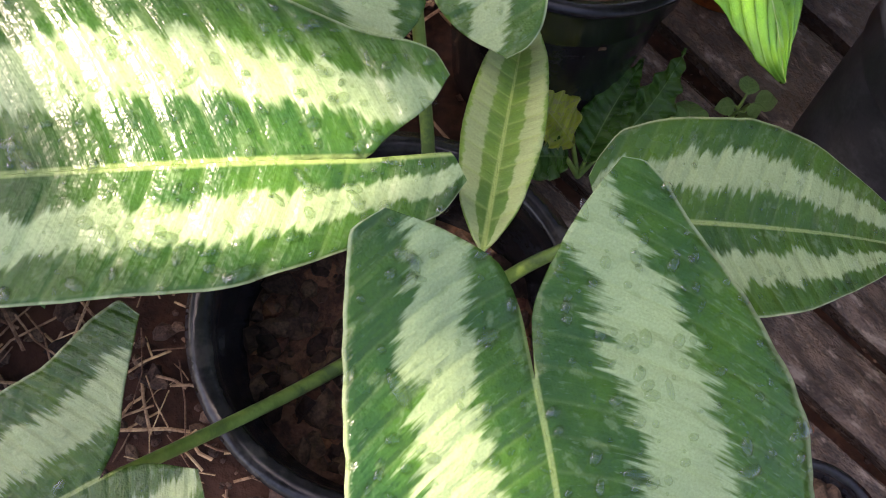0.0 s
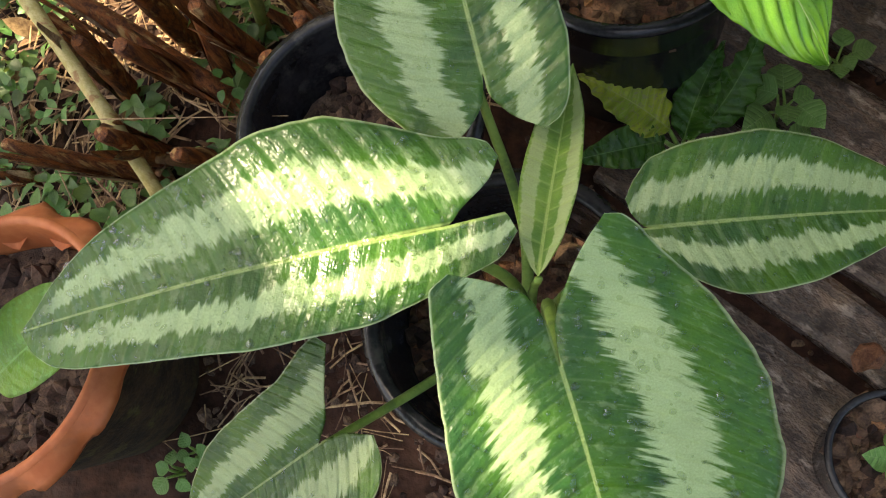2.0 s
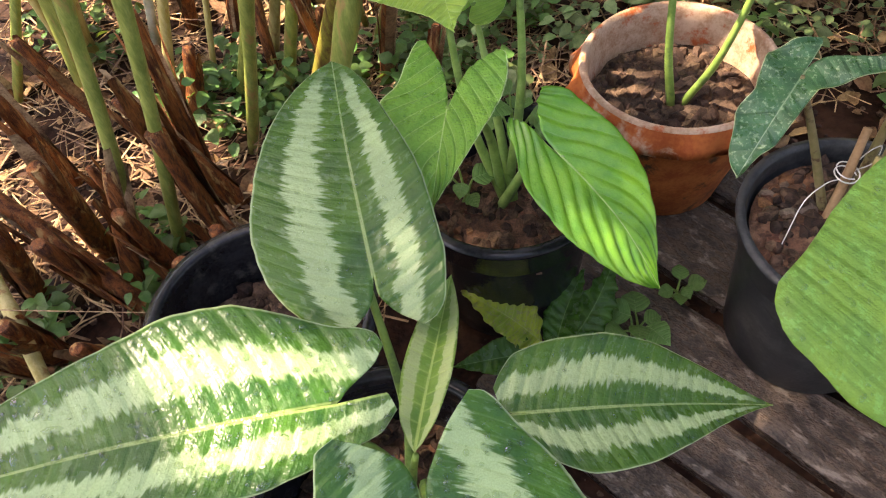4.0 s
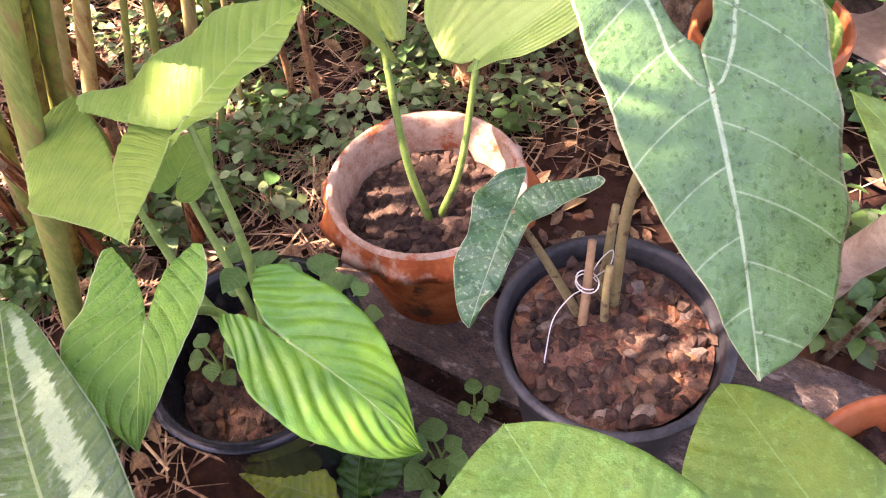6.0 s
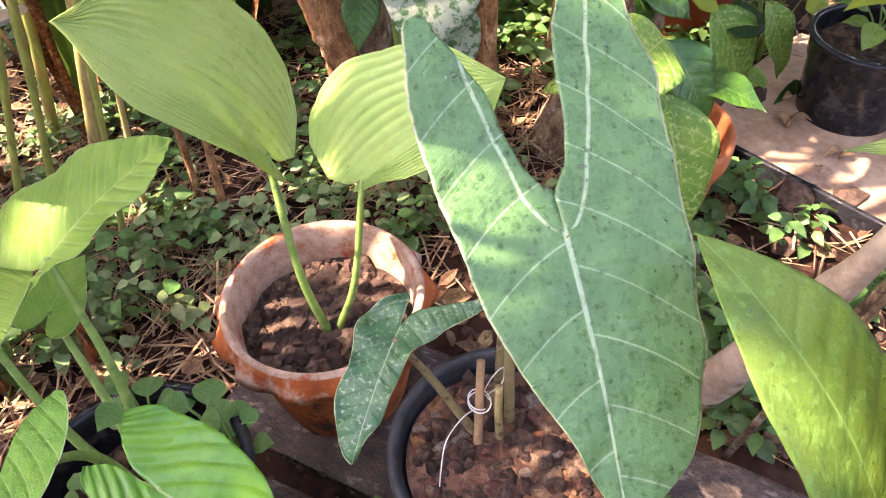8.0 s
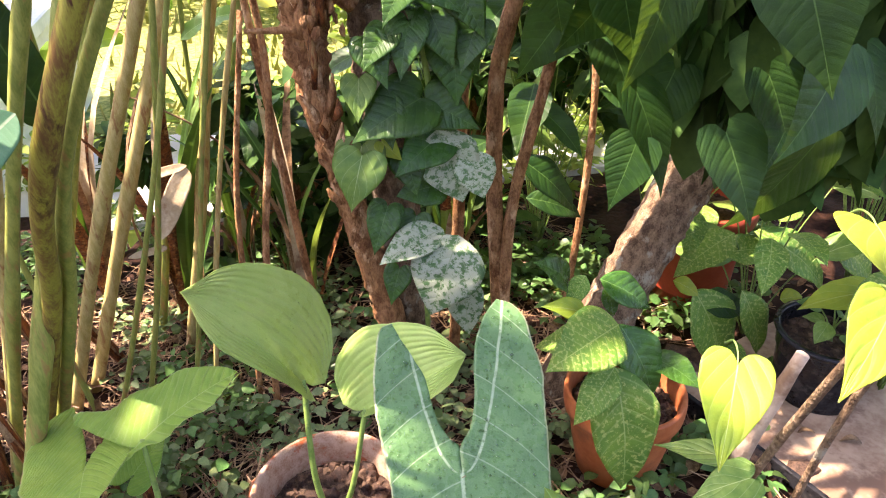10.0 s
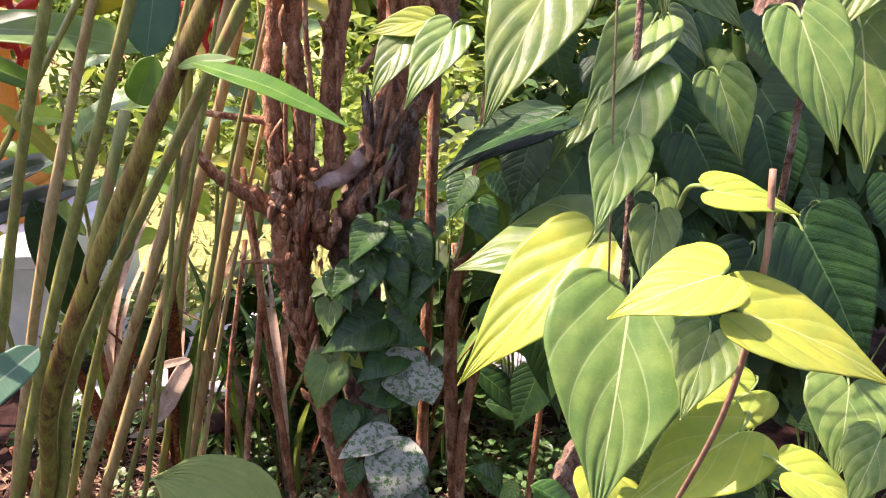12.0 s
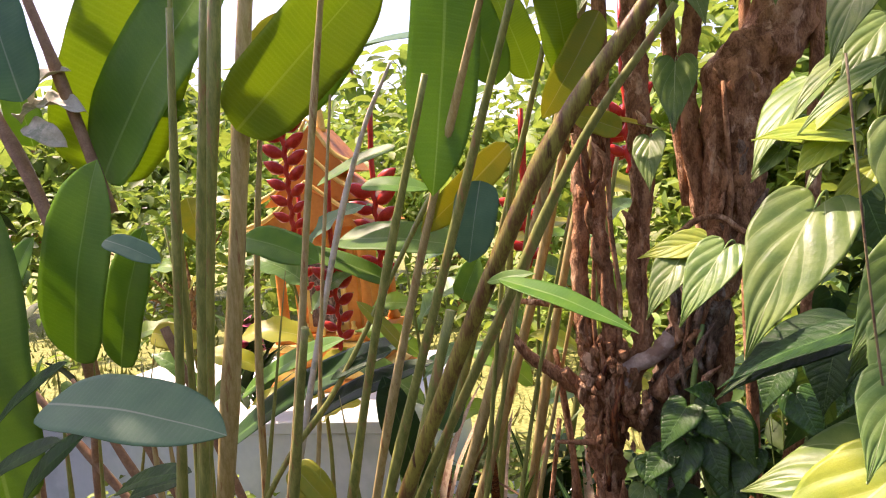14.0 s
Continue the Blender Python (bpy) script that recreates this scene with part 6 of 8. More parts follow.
tube("branch", [(.42, .94, .86), (.385, .93, .90), (.362, .925, .93)], [.018, .012, .009], m_bark, tree, 10, .25, 6)
tube("branch", [(.52, .95, .87), (.565, .94, .93), (.615, .94, .965)], [.020, .014, .009], m_bark, tree, 10, .2)
tube("branch", [(.49, .94, .82), (.42, .93, .88), (.385, .92, .91)], [.016, .012, .007], m_bark, tree, 10, .2)
tube("branch", [(.43, .94, .79), (.375, .93, .795), (.335, .92, .80)], [.007, .005, .0035], m_bark, tree, 8, .2)
tube("branch", [(.55, .93, 1.12), (.59, .92, 1.17), (.64, .92, 1.18), (.68, .92, 1.15), (.73, .92, 1.155)], [.006, .0055, .005, .0045, .004], m_bark, tree, 9, .3, 8, label="thin bent branch", freq=90.0)
qk = random.Random(9)
for i in range(24):
    x, y, z, r = qk.uniform(.40, .50), qk.uniform(.915, .95), qk.uniform(.80, .98), qk.uniform(.010, .020)
    v, f = lumps(6, lambda q: (x + q.uniform(-.015, .015), y + q.uniform(-.015, .01), z + q.uniform(-.025, .025)), (.006, r * .75), 60 + i, 1.5)
    part("bark_knob", mesh_of("bark_knob", v, f, m_bark, smooth=False), tree, "flaking bark knob")
for i in range(44):
    z = qk.uniform(.45, 1.5)
    x = qk.choice((float(np.interp(z, (.45, .60, .72, .89), (.472, .44, .422, .438))), .405, .447, .51)) if z > .9 else float(np.interp(z, (.45, .60, .72, .89), (.472, .44, .422, .438)))
    x += qk.uniform(-.02, .02)
    y = .925 + qk.uniform(-.01, .03)
    l = qk.uniform(.03, .10)
    tube("bark_strip", [(x, y, z), (x + qk.uniform(-.012, .012), y - .012, z + l * .5), (x + qk.uniform(-.02, .02), y - qk.uniform(0, .02), z + l)], [.004, .0075, .002], m_bark if i % 3 else m_stump, tree, 5, .3, 3, label="peeling bark strip")
for i in range(44):
    z = qk.uniform(.80, 1.45)
    x = float(np.interp(z, (.78, .88, 1.06, 1.2, 1.40), (.535, .555, .62, .665, .69))) + qk.uniform(-.045, .045)
    y, l = .935 + qk.uniform(-.008, .02), qk.uniform(.03, .09)
    tube("bark_strip", [(x, y, z), (x + qk.uniform(-.01, .02), y - .012, z + l * .5), (x + qk.uniform(-.01, .03), y - qk.uniform(0, .02), z + l)], [.004, .0075, .002], m_bark if i % 2 else m_bark_dark, tree, 5, .3, 3, label="peeling bark strip")
for pts, rad in (([(.742, .97, .03), (.715, .97, .617), (.752, .97, .832), (.782, .97, 1.09), (.85, 1.0, 1.8)], .015), ([(.735, .95, .03), (.742, .95, .42), (.80, .95, .69), (.853, .95, .964), (.87, .97, 1.02)], .011),
                 ([(.66, 1.05, .03), (.68, 1.05, .6), (.70, 1.05, 1.2), (.75, 1.1, 1.9)], .013), ([(.40, 1.1, .03), (.36, 1.1, .5), (.33, 1.1, .9)], .008), ([(.28, 1.0, .03), (.31, 1.0, .4), (.355, 1.0, .7), (.34, 1.0, .95)], .007),
                 ([(.93, 1.1, .03), (.96, 1.1, .5), (.94, 1.1, .9)], .008), ([(.60, 1.0, 1.2), (.585, 1.0, 1.5), (.60, 1.0, 2.0)], .014), ([(.25, 1.05, .03), (.27, 1.05, .45), (.33, 1.05, .8)], .006)):
    tube("stem", pts, [rad, rad * .9, rad * .8], m_bark, tree, 10, .2, 6)
tree2 = thing("leaning_tree", (.86, .92, .03), "leaning tree trunk with scaly brown bark", "tree")
tube("trunk", [(.86, .92, .0), (.975, .93, .25), (1.055, .93, .43), (1.117, .93, .56), (1.30, 1.0, .92), (1.45, 1.15, 1.6), (1.45, 1.4, 2.6)], [.066, .052, .049, .048, .047, .045, .04], m_bark_dark, tree2, 28, .16, 16, freq=70.0)
tube("branch", [(1.30, 1.0, .92), (1.38, .95, 1.2), (1.35, .8, 1.6), (1.2, .6, 1.9)], [.03, .025, .02, .012], m_bark, tree2, 12, .15, 7)

climber = thing("climbing_vine", (.56, 1.0, .1), "climbing vine with dark and mottled leaves on the trunk", "climbing plant")
tube("vine_stem", [(.58, .93, .05), (.58, .92, .4), (.60, .92, .62), (.575, .92, .85), (.60, .93, 1.0)], [.005], m_stem, climber)
leaf(climber, (0.478, 0.880, 0.612), (0.452, 0.860, 0.529), (-0.20, -0.80, 0.55), "betel", m_betel, wide=1.25, fold=0.15, rows=18, cols=5)
leaf(climber, (0.585, 0.900, 0.600), (0.540, 0.880, 0.550), (-0.20, -0.80, 0.55), "betel", m_climb, wide=0.80, fold=0.15, rows=18, cols=5)
leaf(climber, (0.645, 0.880, 0.598), (0.662, 0.850, 0.528), (-0.20, -0.80, 0.55), "ovate", m_cream, wide=1.50, fold=0.15, rows=18, cols=5)
leaf(climber, (0.597, 0.860, 0.477), (0.485, 0.830, 0.446), (-0.20, -0.40, 0.90), "ovate", m_cream, wide=1.00, fold=0.15, rows=18, cols=5)
leaf(climber, (0.510, 0.890, 0.505), (0.483, 0.870, 0.440), (-0.20, -0.80, 0.55), "betel", m_climb, wide=1.00, fold=0.15, rows=18, cols=5)
leaf(climber, (0.615, 0.830, 0.479), (0.555, 0.790, 0.363), (-0.20, -0.80, 0.50), "ovate", m_cream, wide=1.50, fold=0.15, rows=18, cols=5)
leaf(climber, (0.617, 0.820, 0.411), (0.620, 0.790, 0.309), (-0.20, -0.80, 0.55), "ovate", m_cream, wide=1.00, fold=0.15, rows=18, cols=5)
leaf(climber, (0.523, 0.870, 0.407), (0.502, 0.850, 0.350), (-0.20, -0.80, 0.55), "betel", m_climb, wide=1.00, fold=0.15, rows=18, cols=5)
leaf(climber, (0.618, 0.900, 0.539), (0.528, 0.890, 0.531), (-0.20, -0.80, 0.55), "ovate", m_climb, wide=1.20, fold=0.15, rows=18, cols=5)
leaf(climber, (0.559, 0.890, 0.490), (0.534, 0.870, 0.418), (-0.20, -0.80, 0.55), "betel", m_climb, wide=1.00, fold=0.15, rows=18, cols=5)
leaf(climber, (0.511, 0.890, 0.627), (0.540, 0.880, 0.595), (-0.20, -0.80, 0.55), "betel", m_yellow, wide=1.00, fold=0.15, rows=18, cols=5)
leaf(climber, (0.485, 0.900, 0.724), (0.475, 0.870, 0.667), (-0.20, -0.80, 0.55), "betel", m_betel, wide=1.10, fold=0.15, rows=18, cols=5)
leaf(climber, (0.526, 0.900, 0.769), (0.475, 0.870, 0.785), (-0.20, -0.80, 0.55), "betel", m_climb, wide=1.10, fold=0.15, rows=18, cols=5)
leaf(climber, (0.567, 0.900, 0.834), (0.517, 0.870, 0.825), (-0.20, -0.80, 0.55), "betel", m_climb, wide=1.10, fold=0.15, rows=18, cols=5)
leaf(climber, (0.606, 0.900, 0.842), (0.659, 0.870, 0.719), (-0.20, -0.80, 0.55), "betel", m_climb, wide=1.10, fold=0.15, rows=18, cols=5)
leaf(climber, (0.627, 0.900, 0.774), (0.625, 0.870, 0.676), (-0.20, -0.80, 0.55), "betel", m_climb, wide=1.10, fold=0.15, rows=18, cols=5)
leaf(climber, (0.575, 0.900, 0.685), (0.462, 0.870, 0.637), (-0.20, -0.80, 0.55), "betel", m_climb, wide=1.10, fold=0.15, rows=18, cols=5)
leaf(climber, (0.601, 0.900, 0.633), (0.633, 0.870, 0.515), (-0.20, -0.80, 0.55), "ovate", m_cream, wide=1.35, fold=0.15, rows=18, cols=5)
leaf(climber, (0.481, 0.900, 0.619), (0.458, 0.870, 0.530), (-0.20, -0.80, 0.55), "betel", m_betel, wide=1.10, fold=0.15, rows=18, cols=5)
leaf(climber, (0.586, 0.900, 0.679), (0.661, 0.870, 0.636), (-0.20, -0.80, 0.55), "betel", m_climb, wide=1.10, fold=0.15, rows=18, cols=5)
leaf(climber, (0.602, 0.900, 0.621), (0.523, 0.870, 0.573), (-0.20, -0.80, 0.55), "betel", m_climb, wide=1.10, fold=0.15, rows=18, cols=5)
leaf(climber, (0.515, 0.900, 0.510), (0.486, 0.870, 0.450), (-0.20, -0.80, 0.55), "betel", m_climb, wide=1.10, fold=0.15, rows=18, cols=5)
leaf(climber, (0.548, 0.900, 0.602), (0.559, 0.870, 0.534), (-0.20, -0.80, 0.55), "betel", m_climb, wide=1.10, fold=0.15, rows=18, cols=5)
leaf(climber, (0.591, 0.900, 0.818), (0.566, 0.870, 0.767), (-0.20, -0.80, 0.55), "betel", m_climb, wide=1.10, fold=0.15, rows=18, cols=5)
leaf(climber, (0.519, 0.900, 0.684), (0.524, 0.870, 0.619), (-0.20, -0.80, 0.55), "betel", m_climb, wide=1.10, fold=0.15, rows=18, cols=5)
leaf(climber, (0.563, 0.880, 0.872), (0.516, 0.850, 0.806), (-0.20, -0.80, 0.55), "betel", m_climb, wide=1.00, fold=0.15, rows=18, cols=5)
leaf(climber, (0.576, 0.880, 0.867), (0.630, 0.850, 0.815), (-0.20, -0.80, 0.55), "betel", m_climb, wide=1.00, fold=0.15, rows=18, cols=5)
leaf(climber, (0.526, 0.880, 0.795), (0.485, 0.850, 0.749), (-0.20, -0.80, 0.55), "betel", m_climb, wide=1.00, fold=0.15, rows=18, cols=5)
leaf(climber, (0.590, 0.880, 0.814), (0.616, 0.850, 0.740), (-0.20, -0.80, 0.55), "betel", m_climb, wide=1.00, fold=0.15, rows=18, cols=5)
leaf(climber, (0.558, 0.880, 0.805), (0.537, 0.850, 0.730), (-0.20, -0.80, 0.55), "betel", m_climb, wide=1.00, fold=0.15, rows=18, cols=5)
leaf(climber, (0.497, 0.880, 0.785), (0.519, 0.850, 0.720), (-0.20, -0.80, 0.55), "betel", m_climb, wide=1.00, fold=0.15, rows=18, cols=5)
leaf(climber, (0.627, 0.880, 0.852), (0.661, 0.850, 0.778), (-0.20, -0.80, 0.55), "betel", m_climb, wide=1.00, fold=0.15, rows=18, cols=5)
leaf(climber, (0.604, 0.880, 0.890), (0.559, 0.850, 0.910), (-0.20, -0.80, 0.55), "betel", m_climb, wide=1.00, fold=0.15, rows=18, cols=5)
leaf(climber, (0.658, 0.880, 0.795), (0.624, 0.850, 0.731), (-0.20, -0.80, 0.55), "betel", m_climb, wide=1.00, fold=0.15, rows=18, cols=5)
leaf(climber, (0.663, 0.600, 1.007), (0.638, 0.580, 0.956), (-0.20, -0.80, 0.55), "betel", m_climb, wide=1.00, fold=0.15, rows=18, cols=5)
leaf(climber, (0.708, 0.600, 1.012), (0.731, 0.580, 0.962), (-0.20, -0.80, 0.55), "betel", m_climb, wide=1.00, fold=0.15, rows=18, cols=5)
leaf(climber, (0.751, 0.600, 0.997), (0.719, 0.580, 0.948), (-0.20, -0.80, 0.55), "betel", m_climb, wide=1.00, fold=0.15, rows=18, cols=5)
leaf(climber, (0.680, 0.600, 0.971), (0.704, 0.580, 0.913), (-0.20, -0.80, 0.55), "betel", m_climb, wide=1.00, fold=0.15, rows=18, cols=5)

# ---- the vine with heart leaves beside the path ----
betel = thing("heart_leaf_vine", (.72, .25, .03), "hanging vine with heart leaves, many of them yellow", "climbing plant")
tube("vine_stem", [(.74, .32, .03), (.71, .24, .5), (.655, .08, .93), (.632, .03, 1.085), (.64, .04, 1.3), (.74, .06, 1.5)], [.0045, .004, .003, .0022, .0018, .0016], m_bark_dark, betel)
tube("vine_stem", [(.86, .35, .03), (.82, .25, .6), (.76, .10, 1.0), (.72, .03, 1.2), (.70, .02, 1.28)], [.0045, .004, .003, .0016, .0012], m_bark_dark, betel)
tube("vine_stem", [(.63, -.04, .97), (.615, -.10, 1.07), (.612, -.115, 1.13), (.610, -.115, 1.165)], [.0011], m_stick, betel)
tube("vine_stem", [(.60, .0, 1.3), (.605, .0, 1.18), (.62, .02, 1.05), (.63, .05, .95)], [.0006], m_stem_brown, betel)
vl_seed = [200]


def vine_leaf(parent, J, T, N, material, wide, fold):
    vl_seed[0] += 1
    if wide >= .95 and J[2] > 1.09 and material is m_betel:
        wide *= .78
    leaf(parent, J, T, N, "betel", material, wide=wide, fold=fold, arch=.05, rows=30, cols=12, quilt=(.014, 3.6, .9), bow=0.6, thick=.0004, seed=vl_seed[0])
    J, T = Vector(J), Vector(T)
    if material is not None:
        d, l = (J - T).normalized(), (J - T).length
        tube("leaf_stalk", [J, J + d * l * .10 + Vector((.001, .004, .0)), J + d * l * .16 + Vector((.004, .014, -.004)), J + d * l * .12 + Vector((.008, .028, -.014))], [.0006, .0007, .0009, .0010], m_stem_pale, parent, 6, steps=4)


vine_leaf(betel, (0.601, 0.080, 1.229), (0.557, 0.052, 1.154), (-0.30, -0.75, 0.60), m_betel, 1.00, 0.12)
vine_leaf(betel, (0.628, 0.014, 1.265), (0.624, -0.003, 1.208), (-0.20, -0.80, 0.50), m_betel, 1.00, 0.12)
vine_leaf(betel, (0.537, 0.192, 1.197), (0.509, 0.175, 1.155), (-0.30, -0.75, 0.60), m_betel, 1.00, 0.12)
vine_leaf(betel, (0.564, 0.180, 1.200), (0.530, 0.162, 1.151), (-0.30, -0.75, 0.60), m_betel, 1.00, 0.12)
vine_leaf(betel, (0.549, 0.192, 1.206), (0.506, 0.204, 1.196), (-0.30, -0.75, 0.60), m_yellow, 0.70, 0.12)
vine_leaf(betel, (0.639, -0.076, 1.209), (0.648, -0.094, 1.165), (-0.30, -0.75, 0.55), m_betel, 1.00, 0.12)
vine_leaf(betel, (0.632, 0.027, 1.182), (0.606, 0.005, 1.126), (-0.30, -0.75, 0.60), m_betel, 0.75, 0.12)
vine_leaf(betel, (0.640, 0.042, 1.206), (0.600, 0.025, 1.159), (-0.30, -0.75, 0.60), m_betel, 0.70, 0.40)
vine_leaf(betel, (0.634, 0.182, 1.141), (0.550, 0.160, 1.101), (-0.30, -0.35, 0.90), m_dark, 0.80, 0.12)
vine_leaf(betel, (0.654, 0.105, 1.071), (0.558, 0.128, 1.050), (-0.20, -0.35, 0.95), m_betel, 1.25, 0.12)
vine_leaf(betel, (0.627, 0.073, 1.079), (0.549, 0.064, 1.000), (-0.40, -0.60, 0.70), m_yellow, 0.74, 0.12)
vine_leaf(betel, (0.591, -0.125, 1.135), (0.559, -0.118, 1.120), (-0.10, -0.40, 0.90), m_yellow, 1.05, 0.12)
vine_leaf(betel, (0.595, -0.108, 1.157), (0.622, -0.115, 1.150), (0.10, -0.50, 0.85), m_yellow, 0.85, 0.12)
vine_leaf(betel, (0.598, -0.128, 1.124), (0.642, -0.144, 1.103), (0.10, -0.45, 0.90), m_yellow, 0.95, 0.12)
vine_leaf(betel, (0.625, 0.005, 1.072), (0.597, -0.037, 0.979), (-0.25, -0.80, 0.50), m_betel, 1.00, 0.12)
vine_leaf(betel, (0.681, -0.041, 1.120), (0.705, -0.065, 1.061), (-0.10, -0.90, 0.40), m_dark, 1.00, 0.12)
vine_leaf(betel, (0.686, -0.058, 1.239), (0.654, -0.073, 1.202), (-0.30, -0.75, 0.60), m_betel, 1.00, 0.30)
vine_leaf(betel, (0.677, -0.101, 1.224), (0.669, -0.119, 1.182), (-0.30, -0.75, 0.60), m_betel, 1.00, 0.12)
vine_leaf(betel, (0.685, -0.049, 1.205), (0.683, -0.067, 1.152), (-0.30, -0.75, 0.60), m_betel, 0.90, 0.12)
vine_leaf(betel, (0.678, -0.052, 1.264), (0.638, -0.031, 1.250), (-0.20, -0.62, 0.75), m_betel, 0.80, 0.12)
vine_leaf(betel, (0.696, -0.086, 1.255), (0.658, -0.072, 1.257), (-0.20, -0.62, 0.75), m_betel, 0.80, 0.12)
vine_leaf(betel, (0.534, 0.717, 1.309), (0.528, 0.682, 1.235), (-0.30, -0.80, 0.40), m_betel, 1.00, 0.12)
vine_leaf(betel, (0.577, 0.739, 1.412), (0.566, 0.708, 1.312), (-0.10, -0.90, 0.40), m_betel, 1.00, 0.12)
vine_leaf(betel, (0.608, 0.142, 1.281), (0.579, 0.137, 1.248), (-0.50, -0.50, 0.70), m_betel, 0.80, 0.12)
vine_leaf(betel, (0.633, 0.127, 1.269), (0.603, 0.112, 1.236), (-0.50, -0.30, 0.80), m_betel, 0.60, 0.40)
vine_leaf(betel, (0.638, 0.102, 1.249), (0.609, 0.098, 1.220), (-0.30, -0.75, 0.60), m_yellow, 0.60, 0.12)
vine_leaf(betel, (0.644, 0.091, 1.201), (0.675, 0.069, 1.202), (0.00, -0.40, 0.90), m_betel, 1.00, 0.12)
vine_leaf(betel, (0.680, 0.096, 1.236), (0.719, 0.086, 1.202), (-0.30, -0.75, 0.60), m_betel, 0.90, 0.12)
vine_leaf(betel, (0.705, 0.118, 1.254), (0.674, 0.111, 1.210), (-0.30, -0.75, 0.60), m_betel, 1.00, 0.12)
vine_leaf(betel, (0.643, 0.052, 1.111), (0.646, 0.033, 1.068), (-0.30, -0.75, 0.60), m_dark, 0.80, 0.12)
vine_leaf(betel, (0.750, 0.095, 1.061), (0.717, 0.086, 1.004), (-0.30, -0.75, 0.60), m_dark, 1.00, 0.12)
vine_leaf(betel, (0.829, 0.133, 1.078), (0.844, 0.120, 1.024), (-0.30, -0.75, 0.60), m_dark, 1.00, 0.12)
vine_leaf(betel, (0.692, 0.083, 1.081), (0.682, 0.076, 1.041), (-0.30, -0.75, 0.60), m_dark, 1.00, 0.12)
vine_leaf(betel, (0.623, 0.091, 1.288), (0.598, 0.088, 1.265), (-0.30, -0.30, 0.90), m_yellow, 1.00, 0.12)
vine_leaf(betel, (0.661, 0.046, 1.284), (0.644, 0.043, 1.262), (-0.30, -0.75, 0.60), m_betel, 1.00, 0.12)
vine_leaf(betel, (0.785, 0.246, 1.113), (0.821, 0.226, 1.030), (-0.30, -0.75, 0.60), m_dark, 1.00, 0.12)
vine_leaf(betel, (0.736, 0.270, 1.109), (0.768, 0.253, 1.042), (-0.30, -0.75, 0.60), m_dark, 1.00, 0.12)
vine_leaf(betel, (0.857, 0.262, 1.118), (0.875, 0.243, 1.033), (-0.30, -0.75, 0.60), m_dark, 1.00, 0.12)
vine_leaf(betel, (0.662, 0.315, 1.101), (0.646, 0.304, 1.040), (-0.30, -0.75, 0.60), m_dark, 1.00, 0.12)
vine_leaf(betel, (0.595, 0.110, 1.273), (0.623, 0.096, 1.260), (-0.20, -0.30, 0.90), m_yellow, 1.00, 0.12)
vine_leaf(betel, (0.617, 0.150, 1.303), (0.577, 0.125, 1.251), (-0.50, -0.40, 0.70), m_betel, 0.80, 0.12)
vine_leaf(betel, (0.633, 0.124, 1.314), (0.599, 0.112, 1.281), (-0.40, -0.30, 0.80), m_betel, 0.60, 0.30)
vine_leaf(betel, (0.649, 0.108, 1.328), (0.620, 0.097, 1.290), (-0.30, -0.75, 0.60), m_betel, 1.00, 0.12)
vine_leaf(betel, (0.703, 0.180, 0.836), (0.669, 0.116, 0.827), (-0.30, -0.75, 0.60), m_yellow, 1.00, 0.12)
vine_leaf(betel, (0.689, 0.075, 0.892), (0.657, 0.022, 0.884), (-0.30, -0.75, 0.60), m_yellow, 1.00, 0.12)
vine_leaf(betel, (0.668, 0.069, 0.870), (0.617, 0.043, 0.840), (-0.30, -0.50, 0.80), m_betel, 1.00, 0.12)
vine_leaf(betel, (0.644, 0.104, 0.839), (0.601, 0.078, 0.811), (-0.30, -0.75, 0.60), m_yellow, 0.90, 0.12)
vine_leaf(betel, (0.681, 0.018, 0.886), (0.637, 0.001, 0.879), (-0.20, -0.30, 0.90), m_yellow, 1.00, 0.12)
vine_leaf(betel, (0.785, 0.147, 0.844), (0.814, 0.120, 0.797), (-0.30, -0.75, 0.60), m_dark, 1.00, 0.12)
vine_leaf(betel, (0.713, 0.039, 0.946), (0.733, 0.028, 0.930), (-0.30, -0.75, 0.60), m_dark, 0.70, 0.12)
vine_leaf(betel, (0.655, -0.021, 1.064), (0.633, -0.042, 1.032), (-0.30, -0.75, 0.60), m_betel, 1.00, 0.12)
vine_leaf(betel, (0.718, 0.067, 1.014), (0.731, 0.052, 0.985), (-0.30, -0.75, 0.60), m_dark, 1.00, 0.12)
vine_leaf(betel, (0.614, 0.004, 1.154), (0.593, -0.020, 1.117), (-0.20, -0.80, 0.50), m_betel, 1.00, 0.12)
vine_leaf(betel, (0.635, 0.006, 1.117), (0.621, -0.017, 1.084), (-0.30, -0.75, 0.60), m_betel, 1.00, 0.12)
vine_leaf(betel, (0.624, 0.143, 1.146), (0.552, 0.161, 1.107), (-0.20, -0.20, 1.00), m_dark, 0.60, 0.12)
vine_leaf(betel, (0.669, 0.189, 1.145), (0.635, 0.178, 1.106), (-0.30, -0.75, 0.60), m_betel, 0.60, 0.12)
vine_leaf(betel, (0.667, 0.224, 0.699), (0.631, 0.176, 0.647), (-0.40, -0.70, 0.60), m_yellow, 0.90, 0.12)
vine_leaf(betel, (0.684, 0.200, 0.598), (0.639, 0.208, 0.577), (-0.20, -0.20, 1.00), m_betel, 1.00, 0.12)
vine_leaf(betel, (0.701, 0.256, 0.560), (0.660, 0.296, 0.544), (0.00, -0.30, 1.00), m_betel, 0.60, 0.12)
vine_leaf(betel, (0.760, 0.282, 0.563), (0.718, 0.303, 0.557), (0.00, -0.30, 1.00), m_betel, 0.70, 0.12)
